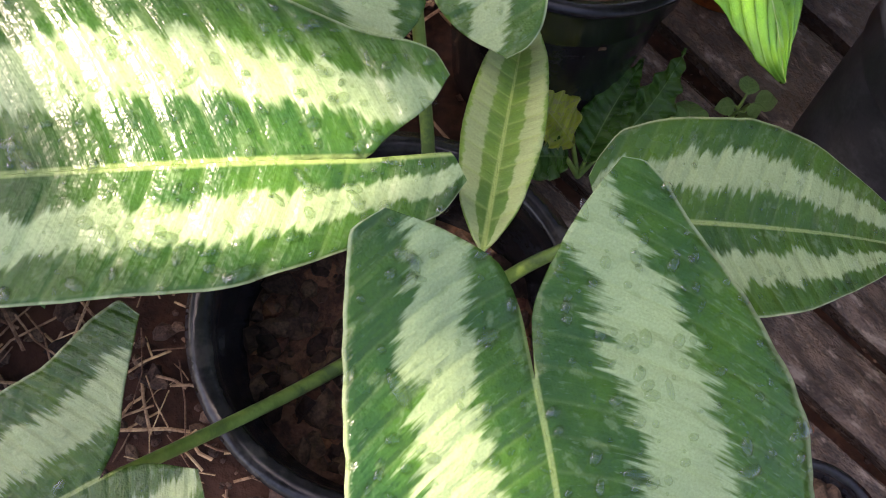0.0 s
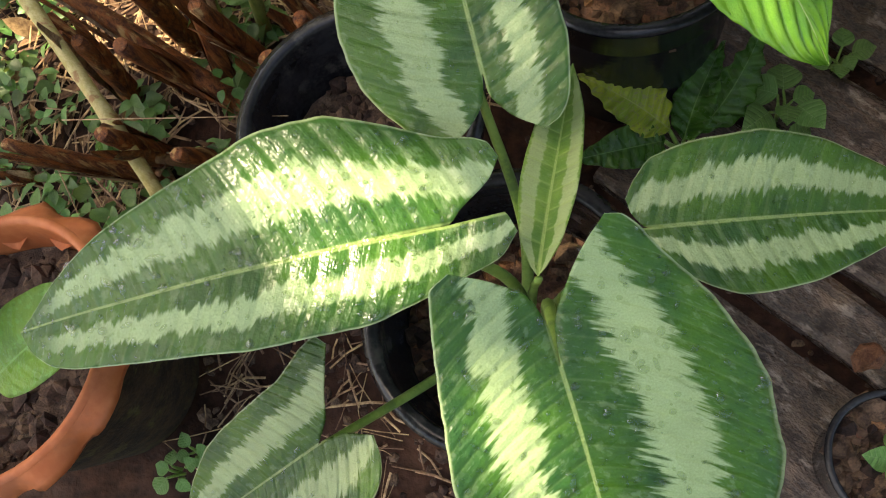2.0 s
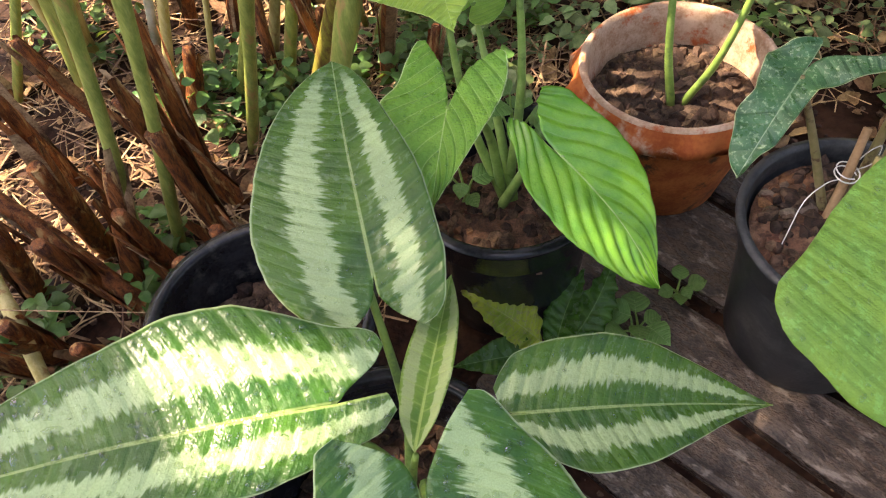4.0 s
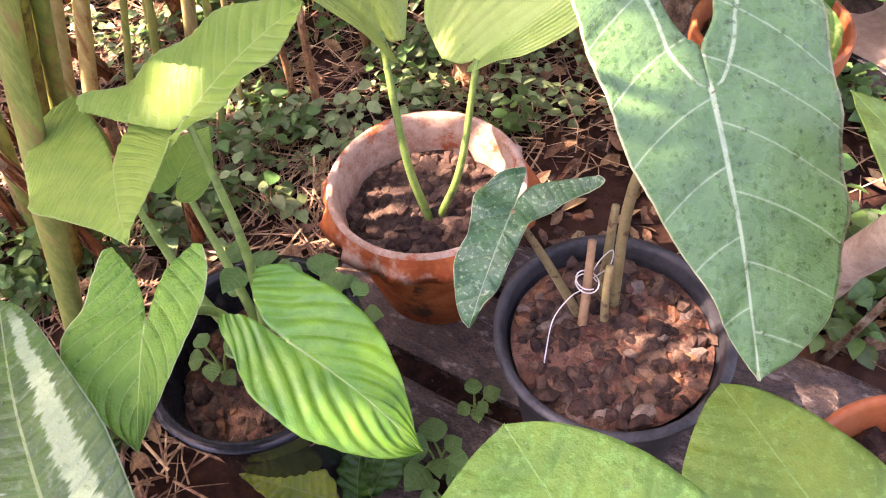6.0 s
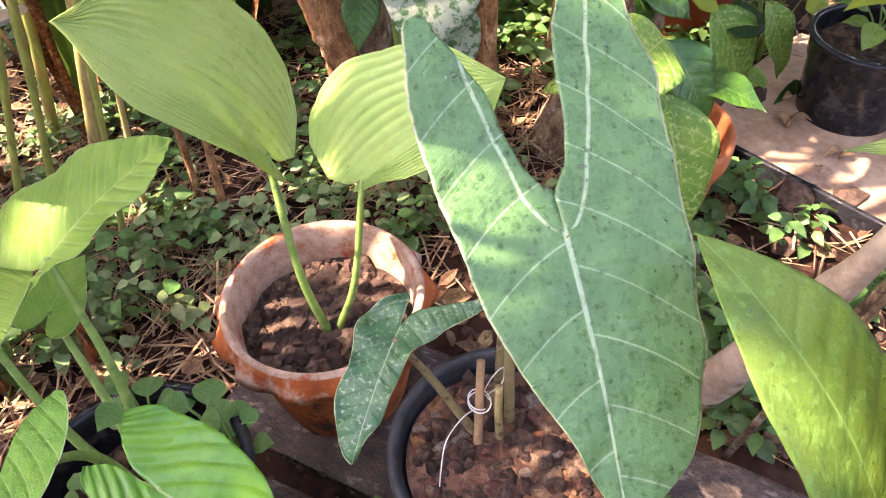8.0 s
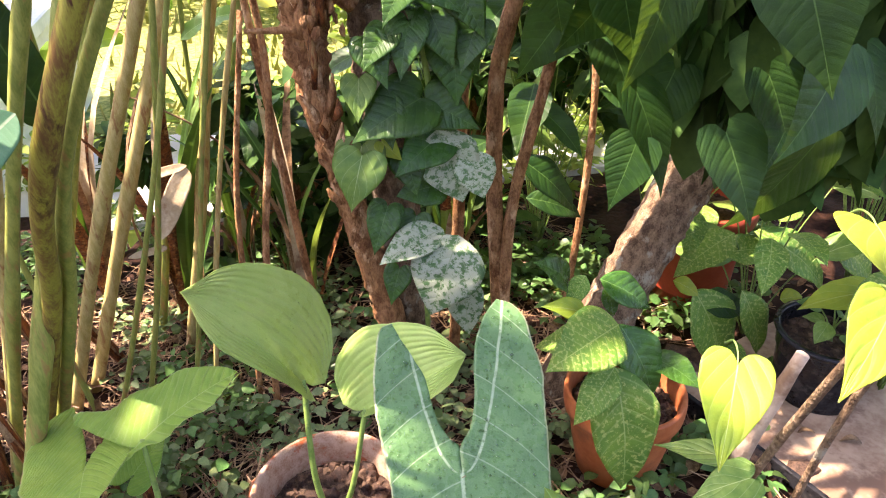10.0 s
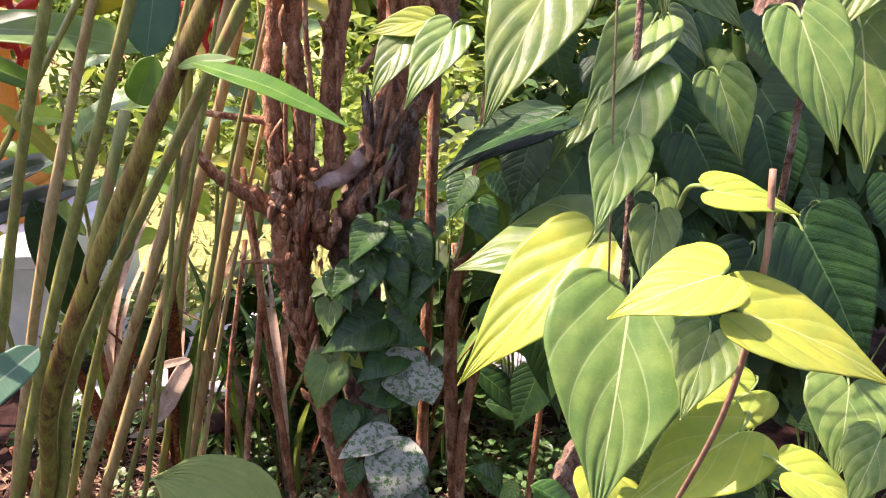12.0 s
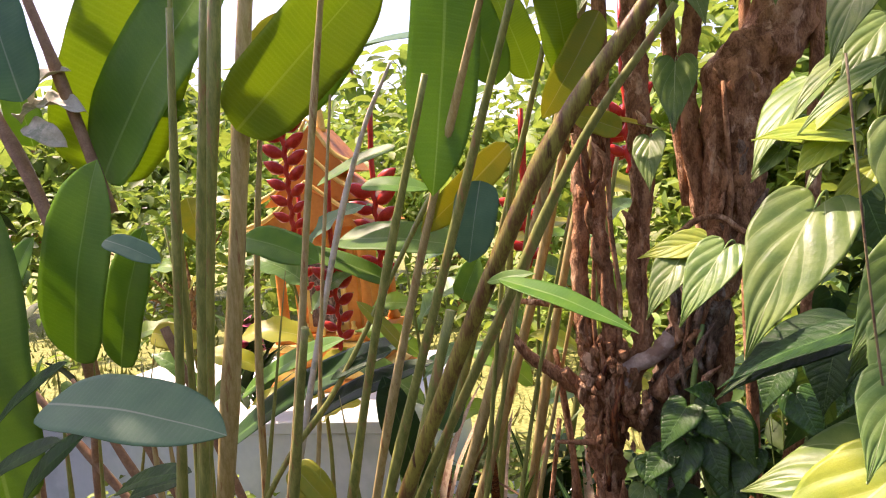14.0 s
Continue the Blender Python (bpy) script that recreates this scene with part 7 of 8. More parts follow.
vine_leaf(betel, (0.635, 0.082, 1.352), (0.612, 0.076, 1.304), (-0.30, -0.60, 0.70), m_betel, 1.00, 0.12)
vine_leaf(betel, (0.635, 0.079, 1.300), (0.594, 0.081, 1.269), (-0.40, -0.40, 0.80), m_betel, 0.50, 0.30)
vine_leaf(betel, (0.660, 0.054, 1.327), (0.651, 0.050, 1.278), (-0.20, -0.70, 0.60), m_betel, 1.00, 0.12)
vine_leaf(betel, (0.678, 0.046, 1.318), (0.694, 0.036, 1.278), (0.00, -0.60, 0.80), m_betel, 0.90, 0.12)
vine_leaf(betel, (0.654, 0.103, 1.312), (0.640, 0.099, 1.275), (-0.40, -0.50, 0.70), m_betel, 0.80, 0.12)
vine_leaf(betel, (0.677, 0.083, 1.263), (0.644, 0.089, 1.273), (-0.10, -0.50, 0.80), m_betel, 1.10, 0.12)
vine_leaf(betel, (0.698, 0.046, 1.267), (0.664, 0.050, 1.250), (-0.10, -0.40, 0.90), m_betel, 0.90, 0.12)
vine_leaf(betel, (0.620, 0.085, 1.270), (0.573, 0.088, 1.270), (-0.30, -0.50, 0.80), m_yellow, 0.90, 0.12)
vine_leaf(betel, (0.613, 0.084, 1.265), (0.592, 0.079, 1.247), (-0.30, -0.60, 0.70), m_yellow, 1.10, 0.12)
vine_leaf(betel, (0.594, 0.131, 1.263), (0.577, 0.128, 1.246), (-0.30, -0.75, 0.60), m_betel, 0.80, 0.12)
vine_leaf(betel, (0.651, 0.075, 1.194), (0.686, 0.079, 1.174), (-0.10, -0.40, 0.90), m_betel, 0.90, 0.12)
vine_leaf(betel, (0.713, 0.167, 1.210), (0.744, 0.170, 1.178), (-0.20, -0.60, 0.70), m_betel, 1.00, 0.12)
vine_leaf(betel, (0.678, 0.038, 1.180), (0.690, 0.027, 1.137), (-0.20, -0.70, 0.60), m_betel, 1.20, 0.12)
vine_leaf(betel, (0.664, 0.181, 1.232), (0.646, 0.180, 1.261), (-0.30, -0.30, 0.90), m_betel, 1.00, 0.12)
vine_leaf(betel, (0.680, -0.019, 1.007), (0.620, -0.021, 0.968), (-0.30, -0.50, 0.80), m_yellow, 0.95, 0.12)
vine_leaf(betel, (0.704, 0.010, 1.013), (0.657, 0.009, 0.983), (-0.30, -0.40, 0.80), m_yellow, 0.90, 0.12)
vine_leaf(betel, (0.729, -0.030, 1.035), (0.713, -0.050, 0.996), (-0.20, -0.60, 0.70), m_betel, 1.20, 0.12)
vine_leaf(betel, (0.686, -0.053, 1.006), (0.722, -0.065, 0.989), (0.00, -0.40, 0.90), m_yellow, 1.00, 0.12)
vine_leaf(betel, (0.721, -0.063, 1.026), (0.705, -0.070, 0.996), (-0.20, -0.50, 0.80), m_betel, 1.10, 0.12)
vine_leaf(betel, (0.695, 0.043, 1.044), (0.688, 0.030, 1.000), (-0.20, -0.80, 0.50), m_dark, 1.00, 0.12)
vine_leaf(betel, (0.675, 0.090, 1.112), (0.659, 0.078, 1.065), (-0.20, -0.80, 0.50), m_betel, 1.00, 0.12)
vine_leaf(betel, (0.711, 0.007, 1.326), (0.716, -0.017, 1.288), (-0.25, -0.70, 0.65), m_betel, 1.00, 0.12)
vine_leaf(betel, (0.687, 0.038, 1.333), (0.668, 0.013, 1.291), (-0.25, -0.70, 0.65), m_betel, 1.00, 0.12)
vine_leaf(betel, (0.730, -0.013, 1.327), (0.727, -0.037, 1.286), (-0.25, -0.70, 0.65), m_betel, 1.00, 0.12)
vine_leaf(betel, (0.727, 0.078, 1.329), (0.705, 0.054, 1.293), (-0.25, -0.70, 0.65), m_betel, 1.00, 0.12)
# leaves added above the view, placed towards the sun to shade those behind
for i in range(140):
    c = Vector((q.uniform(.80, 1.30), q.uniform(.22, .85), q.uniform(.65, 1.15)))
    c += SUN_TO * (q.uniform(1.55, 1.85) - c.z) / SUN_TO.z
    d = Vector((q.uniform(-.8, .5), q.uniform(-.7, .3), q.uniform(-.9, -.1))).normalized() * q.uniform(.07, .11)
    g = c - SUN_TO * ((c.z - .06) / SUN_TO.z)
    if 1.05 < g.x < 1.50 and .66 < g.y < 1.10 and i % 4:
        continue
    leaf(betel, c, c + d, (q.uniform(-.6, .2), -.3, 1), "betel", m_betel, arch=.05, rows=12, cols=4, thick=0, seed=500 + i)
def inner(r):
    """A place in the leaf mass added to darken the gap behind the vine."""
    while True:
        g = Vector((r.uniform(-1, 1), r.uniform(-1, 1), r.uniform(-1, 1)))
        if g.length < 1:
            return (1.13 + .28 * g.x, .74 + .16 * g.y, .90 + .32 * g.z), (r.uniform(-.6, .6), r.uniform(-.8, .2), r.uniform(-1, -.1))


part("inner_foliage", mesh_of("inner_foliage", *leaflets(1500, inner, (.06, .11), 91, .7), m_tree_leaf), betel, "dense dark leaves added to darken the gap behind the vine")["kind"] = "stuff"
# rear filling leaves, their dark colour standing in for shade behind the vine
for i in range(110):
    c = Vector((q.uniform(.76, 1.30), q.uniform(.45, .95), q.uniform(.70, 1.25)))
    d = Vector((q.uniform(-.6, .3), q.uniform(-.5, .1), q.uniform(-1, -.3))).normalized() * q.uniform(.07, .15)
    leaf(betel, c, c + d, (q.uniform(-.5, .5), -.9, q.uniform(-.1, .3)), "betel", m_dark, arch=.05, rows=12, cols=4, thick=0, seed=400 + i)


# ---- bleached log, board and stones to the right ----
log = thing("bleached_log", (.70, .27, .2), "pale bleached leaning branch among the leaves", "log")
tube("log", [(.76, .40, .04), (.748, .33, .27), (.725, .275, .45), (.72, .25, .58), (.74, .24, .68)], [.027, .019, .011, .008, .006], m_log, log, 12, .2, 6)
board = thing("low_board", (1.2, .72, .03), "low tan board with a dark front edge, littered with dead leaves", "board")
v, f = box_data(-.20, .26, -.10, .30, 0, .030, .004)
part("board_top", mesh_of("board_top", v, f, m_board, smooth=False), board, m=pose(1.21, .70, .025, 0, 0, -72))
v, f = box_data(-.20, .26, -.112, -.102, -.02, .042, .002)
part("front_edge", mesh_of("front_edge", v, f, m_black, smooth=False), board, "dark front edge", m=pose(1.21, .70, .025, 0, 0, -72))
qb = random.Random(31)
for i in range(16):
    a, d = qb.random() * 6.28, qb.uniform(.02, .045)
    x, y = 1.28 + qb.uniform(-.12, .14), .70 + qb.uniform(-.13, .12)
    dead = thing("dead_leaf", (x, y, .058), "curled dry brown leaf lying on the board", "dead leaf", "dead leaves on the board")
    leaf(dead, (x, y, .060), (x + math.cos(a) * d, y + math.sin(a) * d, .064), (qb.uniform(-.3, .3), qb.uniform(-.3, .3), 1), "ovate", m_deadleaf, wide=.8, fold=.4, arch=.2, rows=8, cols=3, seed=900 + i)
for i, (x, y, s) in enumerate(((1.10, .62, .035), (1.17, .58, .03), (1.12, .90, .05), (1.20, .86, .04), (1.02, .55, .02), (.31, .115, .016), (.78, .50, .02))):
    stone = thing("stone", (x, y, .04), "small brown stone on the ground", "stone", "stones")
    part("stone", mesh_of("stone", *ico_data((x, y, .045), s, 40 + i, (1.3, 1, .7)), m_clod if i != 5 else m_chip, smooth=False), stone)


def leafy_plant(name, at, n, size, height, spread, materials, shape, label, seed, wide=1.0, stem=m_stem, group=""):
    """A low plant: leaves on short stalks round one foot."""
    r = random.Random(seed)
    p = thing(name, at, label, "plant", group)
    at = Vector(at)
    for i in range(n):
        a = 2 * math.pi * (i + r.random() * .6) / n
        h = height * (.45 + .6 * r.random())
        out = Vector((math.cos(a), math.sin(a), 0))
        J = at + out * spread * (.3 + .5 * r.random()) + UP * h
        T = J + (out + UP * r.uniform(-.7, .35)).normalized() * size * r.uniform(.7, 1.15)
        leaf(p, J, T, UP - out * .3 + Vector((0, -.3, 0)), shape, r.choice(materials), wide=wide, fold=.18, arch=.10, rows=12, cols=4, thick=0, ripple=(.02, 2), seed=seed * 50 + i)
        stalk(p, J, at + Vector((r.uniform(-.006, .006), r.uniform(-.006, .006), 0)), .002, .0012, stem, (0, 0, h * .15), "leaf_stalk", 5)
    return p


# lobed plant in the far clay pot, splashed plants beside it
lobed = leafy_plant("lobed_plant", (.865, .69, .18), 3, .12, .13, .08, [m_climb, m_varie], "ovate", "dark green plant with drooping glossy mottled leaves", 70, 1.0)
splashed = leafy_plant("splashed_plant", (1.27, 1.14, .26), 5, .12, .12, .10, [m_varie, m_varie, m_dark, m_betel], "ovate", "bushy plant with yellow-splashed leaves", 71, .95)
leafy_plant("splashed_plant", (1.30, .95, .05), 14, .15, .42, .16, [m_varie, m_betel, m_varie], "ovate", "bushy plant with yellow-splashed leaves", 72, .9)
leafy_plant("splashed_plant", (1.45, .72, .05), 12, .15, .45, .16, [m_varie, m_yellow, m_betel], "ovate", "bushy plant with yellow-splashed leaves", 73, .8)
leafy_plant("seedling", (1.326, .755, .17), 7, .05, .07, .04, [m_weed_leaf, m_betel], "ovate", "small seedling in the black pot", 74, 1.3)
leafy_plant("leafy_shrub", (1.0, 1.45, .03), 22, .18, .75, .30, [m_dark, m_dark, m_betel], "ovate", "dark leafy shrub behind the tree", 75, .8)
leafy_plant("leafy_shrub", (.80, 1.55, .03), 22, .18, .85, .30, [m_dark, m_betel, m_dark], "ovate", "dark leafy shrub behind the tree", 76, .7)
leafy_plant("leafy_shrub", (1.35, 1.5, .03), 24, .18, .95, .34, [m_dark, m_betel, m_varie], "ovate", "leafy shrub behind the leaning trunk", 77, .8)
leafy_plant("leafy_shrub", (.35, 1.62, .03), 16, .16, .5, .22, [m_dark, m_dark], "ovate", "dark low shrub behind the canes", 78, .6)
leafy_plant("leafy_shrub", (1.7, 1.1, .03), 24, .2, 1.0, .34, [m_varie, m_betel, m_dark], "ovate", "leafy shrub with light green leaves", 79, .7)
leaf(lobed, (0.819, 0.660, 0.385), (0.679, 0.600, 0.374), (0.00, -0.60, 0.80), "ovate", m_varie, wide=1.10, fold=0.15, arch=.10, rows=18, cols=5, ripple=(.02, 2))
leaf(lobed, (0.824, 0.660, 0.379), (0.870, 0.620, 0.258), (0.00, -0.60, 0.80), "ovate", m_climb, wide=1.00, fold=0.15, arch=.10, rows=18, cols=5, ripple=(.02, 2))
leaf(lobed, (0.798, 0.620, 0.339), (0.803, 0.560, 0.138), (0.00, -0.60, 0.80), "ovate", m_varie, wide=0.90, fold=0.15, arch=.10, rows=18, cols=5, ripple=(.02, 2))
leaf(lobed, (0.798, 0.620, 0.339), (0.720, 0.580, 0.278), (0.00, -0.60, 0.80), "ovate", m_varie, wide=0.90, fold=0.15, arch=.10, rows=18, cols=5, ripple=(.02, 2))
leaf(lobed, (0.783, 0.700, 0.382), (0.700, 0.680, 0.428), (0.00, -0.60, 0.80), "ovate", m_yellow, wide=0.70, fold=0.15, arch=.10, rows=18, cols=5, ripple=(.02, 2))
leaf(lobed, (0.799, 0.680, 0.361), (0.876, 0.660, 0.279), (0.00, -0.60, 0.80), "ovate", m_climb, wide=1.00, fold=0.15, arch=.10, rows=18, cols=5, ripple=(.02, 2))
leaf(lobed, (0.769, 0.740, 0.418), (0.700, 0.720, 0.481), (0.00, -0.60, 0.80), "ovate", m_climb, wide=1.00, fold=0.15, arch=.10, rows=18, cols=5, ripple=(.02, 2))
leaf(lobed, (0.795, 0.740, 0.428), (0.759, 0.720, 0.386), (0.00, -0.60, 0.80), "ovate", m_varie, wide=1.00, fold=0.15, arch=.10, rows=18, cols=5, ripple=(.02, 2))
leaf(lobed, (0.822, 0.740, 0.416), (0.906, 0.720, 0.355), (0.00, -0.60, 0.80), "ovate", m_climb, wide=0.90, fold=0.15, arch=.10, rows=18, cols=5, ripple=(.02, 2))
leaf(lobed, (0.832, 0.740, 0.399), (0.842, 0.720, 0.351), (0.00, -0.60, 0.80), "ovate", m_climb, wide=1.00, fold=0.15, arch=.10, rows=18, cols=5, ripple=(.02, 2))
leaf(splashed, (1.130, 0.920, 0.217), (1.199, 0.880, 0.024), (0.00, -0.60, 0.80), "ovate", m_varie, wide=1.00, fold=0.15, arch=.10, rows=18, cols=5, ripple=(.02, 2))
leaf(splashed, (1.078, 0.920, 0.250), (1.128, 0.900, 0.216), (0.00, -0.60, 0.80), "ovate", m_yellow, wide=1.00, fold=0.15, arch=.10, rows=18, cols=5, ripple=(.02, 2))
leaf(splashed, (1.147, 0.920, 0.187), (1.252, 0.900, 0.154), (0.00, -0.60, 0.80), "ovate", m_dark, wide=1.00, fold=0.15, arch=.10, rows=18, cols=5, ripple=(.02, 2))
leaf(splashed, (1.227, 0.900, 0.211), (1.266, 0.860, 0.069), (0.00, -0.60, 0.80), "ovate", m_varie, wide=0.80, fold=0.15, arch=.10, rows=18, cols=5, ripple=(.02, 2))
leaf(splashed, (1.223, 0.880, 0.098), (1.201, 0.850, 0.030), (0.00, -0.60, 0.80), "ovate", m_varie, wide=1.00, fold=0.15, arch=.10, rows=18, cols=5, ripple=(.02, 2))
leaf(splashed, (1.287, 0.840, 0.075), (1.265, 0.780, -0.088), (0.00, -0.60, 0.80), "ovate", m_dark, wide=1.30, fold=0.15, arch=.10, rows=18, cols=5, ripple=(.02, 2))
leaf(splashed, (1.136, 0.980, 0.373), (1.118, 0.950, 0.275), (0.00, -0.60, 0.80), "ovate", m_varie, wide=0.90, fold=0.15, arch=.10, rows=18, cols=5, ripple=(.02, 2))
leaf(splashed, (1.101, 0.980, 0.288), (1.272, 0.970, 0.260), (0.00, -0.60, 0.80), "ovate", m_betel, wide=1.00, fold=0.15, arch=.10, rows=18, cols=5, ripple=(.02, 2))
leaf(splashed, (1.268, 0.950, 0.315), (1.449, 0.920, 0.156), (0.00, -0.60, 0.80), "ovate", m_varie, wide=0.60, fold=0.15, arch=.10, rows=18, cols=5, ripple=(.02, 2))
leaf(splashed, (1.447, 0.950, 0.270), (1.569, 0.920, 0.154), (0.00, -0.60, 0.80), "ovate", m_varie, wide=0.90, fold=0.15, arch=.10, rows=18, cols=5, ripple=(.02, 2))
leaf(splashed, (1.203, 0.950, 0.275), (1.319, 0.950, 0.262), (0.00, -0.60, 0.80), "ovate", m_varie, wide=1.00, fold=0.15, arch=.10, rows=18, cols=5, ripple=(.02, 2))
leaf(splashed, (1.326, 0.900, 0.170), (1.380, 0.900, 0.167), (0.00, -0.60, 0.80), "ovate", m_yellow, wide=1.30, fold=0.15, arch=.10, rows=18, cols=5, ripple=(.02, 2))
leaf(splashed, (1.214, 1.000, 0.415), (1.340, 1.000, 0.393), (0.00, -0.60, 0.80), "ovate", m_betel, wide=1.00, fold=0.15, arch=.10, rows=18, cols=5, ripple=(.02, 2))
leaf(splashed, (0.771, 1.000, 0.520), (0.880, 0.980, 0.404), (0.00, -0.60, 0.80), "ovate", m_dark, wide=0.70, fold=0.15, arch=.10, rows=18, cols=5, ripple=(.02, 2))
leaf(splashed, (0.810, 1.050, 0.408), (0.930, 1.050, 0.347), (0.00, -0.60, 0.80), "ovate", m_dark, wide=0.70, fold=0.15, arch=.10, rows=18, cols=5, ripple=(.02, 2))
for i, (x, y, z, n, s, h) in enumerate(((.165, .515, .20, 7, .034, .085), (.215, .48, .20, 6, .030, .075), (.10, .455, .196, 5, .026, .045), (.235, .455, .20, 5, .028, .07), (.275, .355, .05, 6, .034, .045), (.265, .31, .05, 5, .022, .03),
                                        (.285, .022, .128, 5, .022, .02), (.66, .125, .195, 5, .035, .03), (.585, .055, .195, 4, .04, .03), (.62, .27, .05, 6, .03, .035), (.335, .40, .05, 5, .022, .03), (-0.356, 0.040, .04, 5, .020, .03), (-0.338, 0.059, .04, 4, .016, .025))):
    leafy_plant("weed", (x, y, z), n, s, h, s * .7, [m_weed_leaf], "ovate", "small green weed with rounded leaves", 90 + i, 1.6, m_stem, "small weeds")


# ---- a dry cane lying against the stumps ----
fallen = thing("fallen_cane", (-0.388, 0.291, 0.060), "dry pale brown cane leaning across the stumps", "cane")
tube("cane", [(-0.370, 0.300, 0.060), (-0.402, 0.395, 0.160), (-0.452, 0.492, 0.225), (-0.505, 0.590, 0.285)], [.0085, .008, .0075, .007], m_cane_pale, fallen, 10, .12, 6, (.3, .7))
tube("twig", [(-0.378, 0.345, 0.254), (-0.160, 0.322, 0.241)], [.0006, .0005], m_straw, fallen, 5, .1, 3)


# ---- ground cover, litter ----
def patch(x0, x1, y0, y1, thr=0.0, scale=4.0):
    """A place on the ground, more likely in patches; off the planks and pots."""
    def go(r):
        while True:
            x, y = r.uniform(x0, x1), r.uniform(y0, y1)
            if noise.noise((x * scale, y * scale, 4.2)) < thr:
                continue
            c, d = x + y, (x - y) / math.sqrt(2)
            if 1.0 < x < 1.6 and .45 < y < .98 and .951 * (x - 1.21) + .309 * (y - .70) > -.13:
                continue
            if .12 < c < 1.08 and -.32 < d < .6:
                continue
            if any(math.hypot(x - p[0], y - p[1]) < .105 for p in (POT_A, POT_B, POT_C, POT_D, POT_E, POT_F, POT_G)):
                continue
            return x, y
    return go


def cover(name, n, region, size, height, material, seed, label, per=6, shape=.75):
    """Low weeds: leaves in small rosettes and pairs on short shoots."""
    state = {}

    def spot(r):
        if state.get("left", 0) <= 0:
            x, y = region(r)
            state.update(left=per, x=x, y=y, h=height * (.3 + .9 * r.random()), a=r.random() * 6.28)
        state["left"] -= 1
        state["a"] += 2.4
        k = state["left"] / per
        out = Vector((math.cos(state["a"]), math.sin(state["a"]), 0))
        z = ground_height(state["x"], state["y"]) + state["h"] * (.35 + .65 * k)
        c = Vector((state["x"], state["y"], z)) + out * .006
        return c, out + UP * r.uniform(-.1, .5)
    ob = part(name, mesh_of(name, *leaflets(n, spot, size, seed, shape), material))
    tagged(ob, label, "ground cover", kind="stuff")


cover("ground_cover", 1100, patch(-.75, .08, .2, 1.1, .12), (.014, .028), .085, m_weed, 1, "small round-leaved weeds among the stumps", 6)
cover("ground_cover", 2700, patch(-.4, 1.0, .78, 1.9, -.02), (.014, .030), .09, m_weed, 2, "low green weeds covering the ground behind the pots", 7)
cover("ground_cover", 1200, patch(-.2, .95, .75, 1.5, .05, 6), (.014, .028), .07, m_weed_pale, 3, "pale green weeds covering the ground", 6)
cover("ground_cover", 2600, patch(.72, 1.6, .28, 1.4, -.1), (.014, .034), .10, m_weed, 4, "low green weeds beside the board", 7)
cover("ground_cover", 2600, patch(-1.6, 1.8, 1.6, 2.6, -.1, 3), (.03, .07), .25, m_bush, 5, "taller weeds behind the canes", 8, .5)


def straws(n, region, length, seed, lift=.02, radius=.0011):
    r = random.Random(seed)
    verts, faces = [], []
    for _ in range(n):
        x, y = region(r)
        a, l = r.random() * 6.283, length[0] + (length[1] - length[0]) * r.random() ** 1.5
        z = ground_height(x, y) + .002 + lift * r.random() ** 2
        d = Vector((math.cos(a), math.sin(a), r.uniform(-.12, .3)))
        c = Vector((x, y, z))
        bend = Vector((r.uniform(-.1, .1), r.uniform(-.1, .1), r.uniform(-.05, .1))) * l
        s = d.cross(UP).normalized() * radius * r.uniform(.5, 1.8)
        h = UP * radius * .9
        k = len(verts)
        for t, b in ((0, 0), (.5, 1), (1, 0)):
            p = c + d * l * t + bend * b
            verts += [p - s, p + s, p + h]
        for i in range(2):
            b = k + i * 3
            faces += [(b, b + 1, b + 4, b + 3), (b + 1, b + 2, b + 5, b + 4), (b + 2, b, b + 3, b + 5)]
    return verts, faces


def litter(name, data, material, label):
    tagged(part(name, mesh_of(name, *data, material, smooth=False)), label, "plant litter", kind="stuff")


litter("straw", straws(2600, patch(-.7, .25, .25, 1.5, -1), (.03, .14), 11), m_straw, "dry straw and twigs on the soil")
litter("straw", straws(2800, patch(-.1, 1.1, .7, 1.6, -1), (.03, .12), 12), m_straw, "dry straw and twigs on the soil")
litter("straw", straws(380, lambda r: (r.uniform(-.35, .12), r.uniform(-.12, .22)), (.02, .08), 13, .008, .0008), m_straw, "fine dry roots and twigs on the soil")
litter("straw", straws(500, patch(.7, 1.5, .2, 1.2, -1), (.03, .12), 14), m_straw, "dry straw and twigs on the soil")


def flat_spot(region):
    def go(r):
        x, y = region(r)
        return (x, y, ground_height(x, y) + .004 + .01 * r.random()), (r.uniform(-1, 1), r.uniform(-1, 1), r.uniform(-.2, .35))
    return go


litter("dead_leaf_litter", leaflets(1500, flat_spot(patch(-.7, 1.1, .25, 1.7, -1)), (.015, .05), 21, .5, .1), m_deadleaf, "brown dead leaf scraps on the soil")
litter("dead_leaf_litter", leaflets(300, flat_spot(patch(.6, 1.6, .2, 1.3, -1)), (.015, .05), 22, .5, .1), m_deadleaf, "brown dead leaf scraps on the soil")


def soil_lumps(name, n, region, size, seed):
    def go(r):
        x, y = region(r)
        return x, y, ground_height(x, y) + .001
    litter(name, lumps(n, go, size, seed, .6), m_clod, "crumbled soil clods on the ground")


soil_lumps("soil_clods", 1500, patch(-.75, 1.2, .2, 1.4, -1), (.003, .014), 31)
soil_lumps("soil_clods", 900, lambda r: (r.uniform(-.35, .14), r.uniform(-.15, .2)), (.002, .010), 32)
soil_lumps("soil_clods", 800, lambda r: (lambda c, d: (c / 2 + d / 1.4142, c / 2 - d / 1.4142))(r.uniform(.15, .90), r.uniform(-.25, .6)), (.001, .0055), 33)


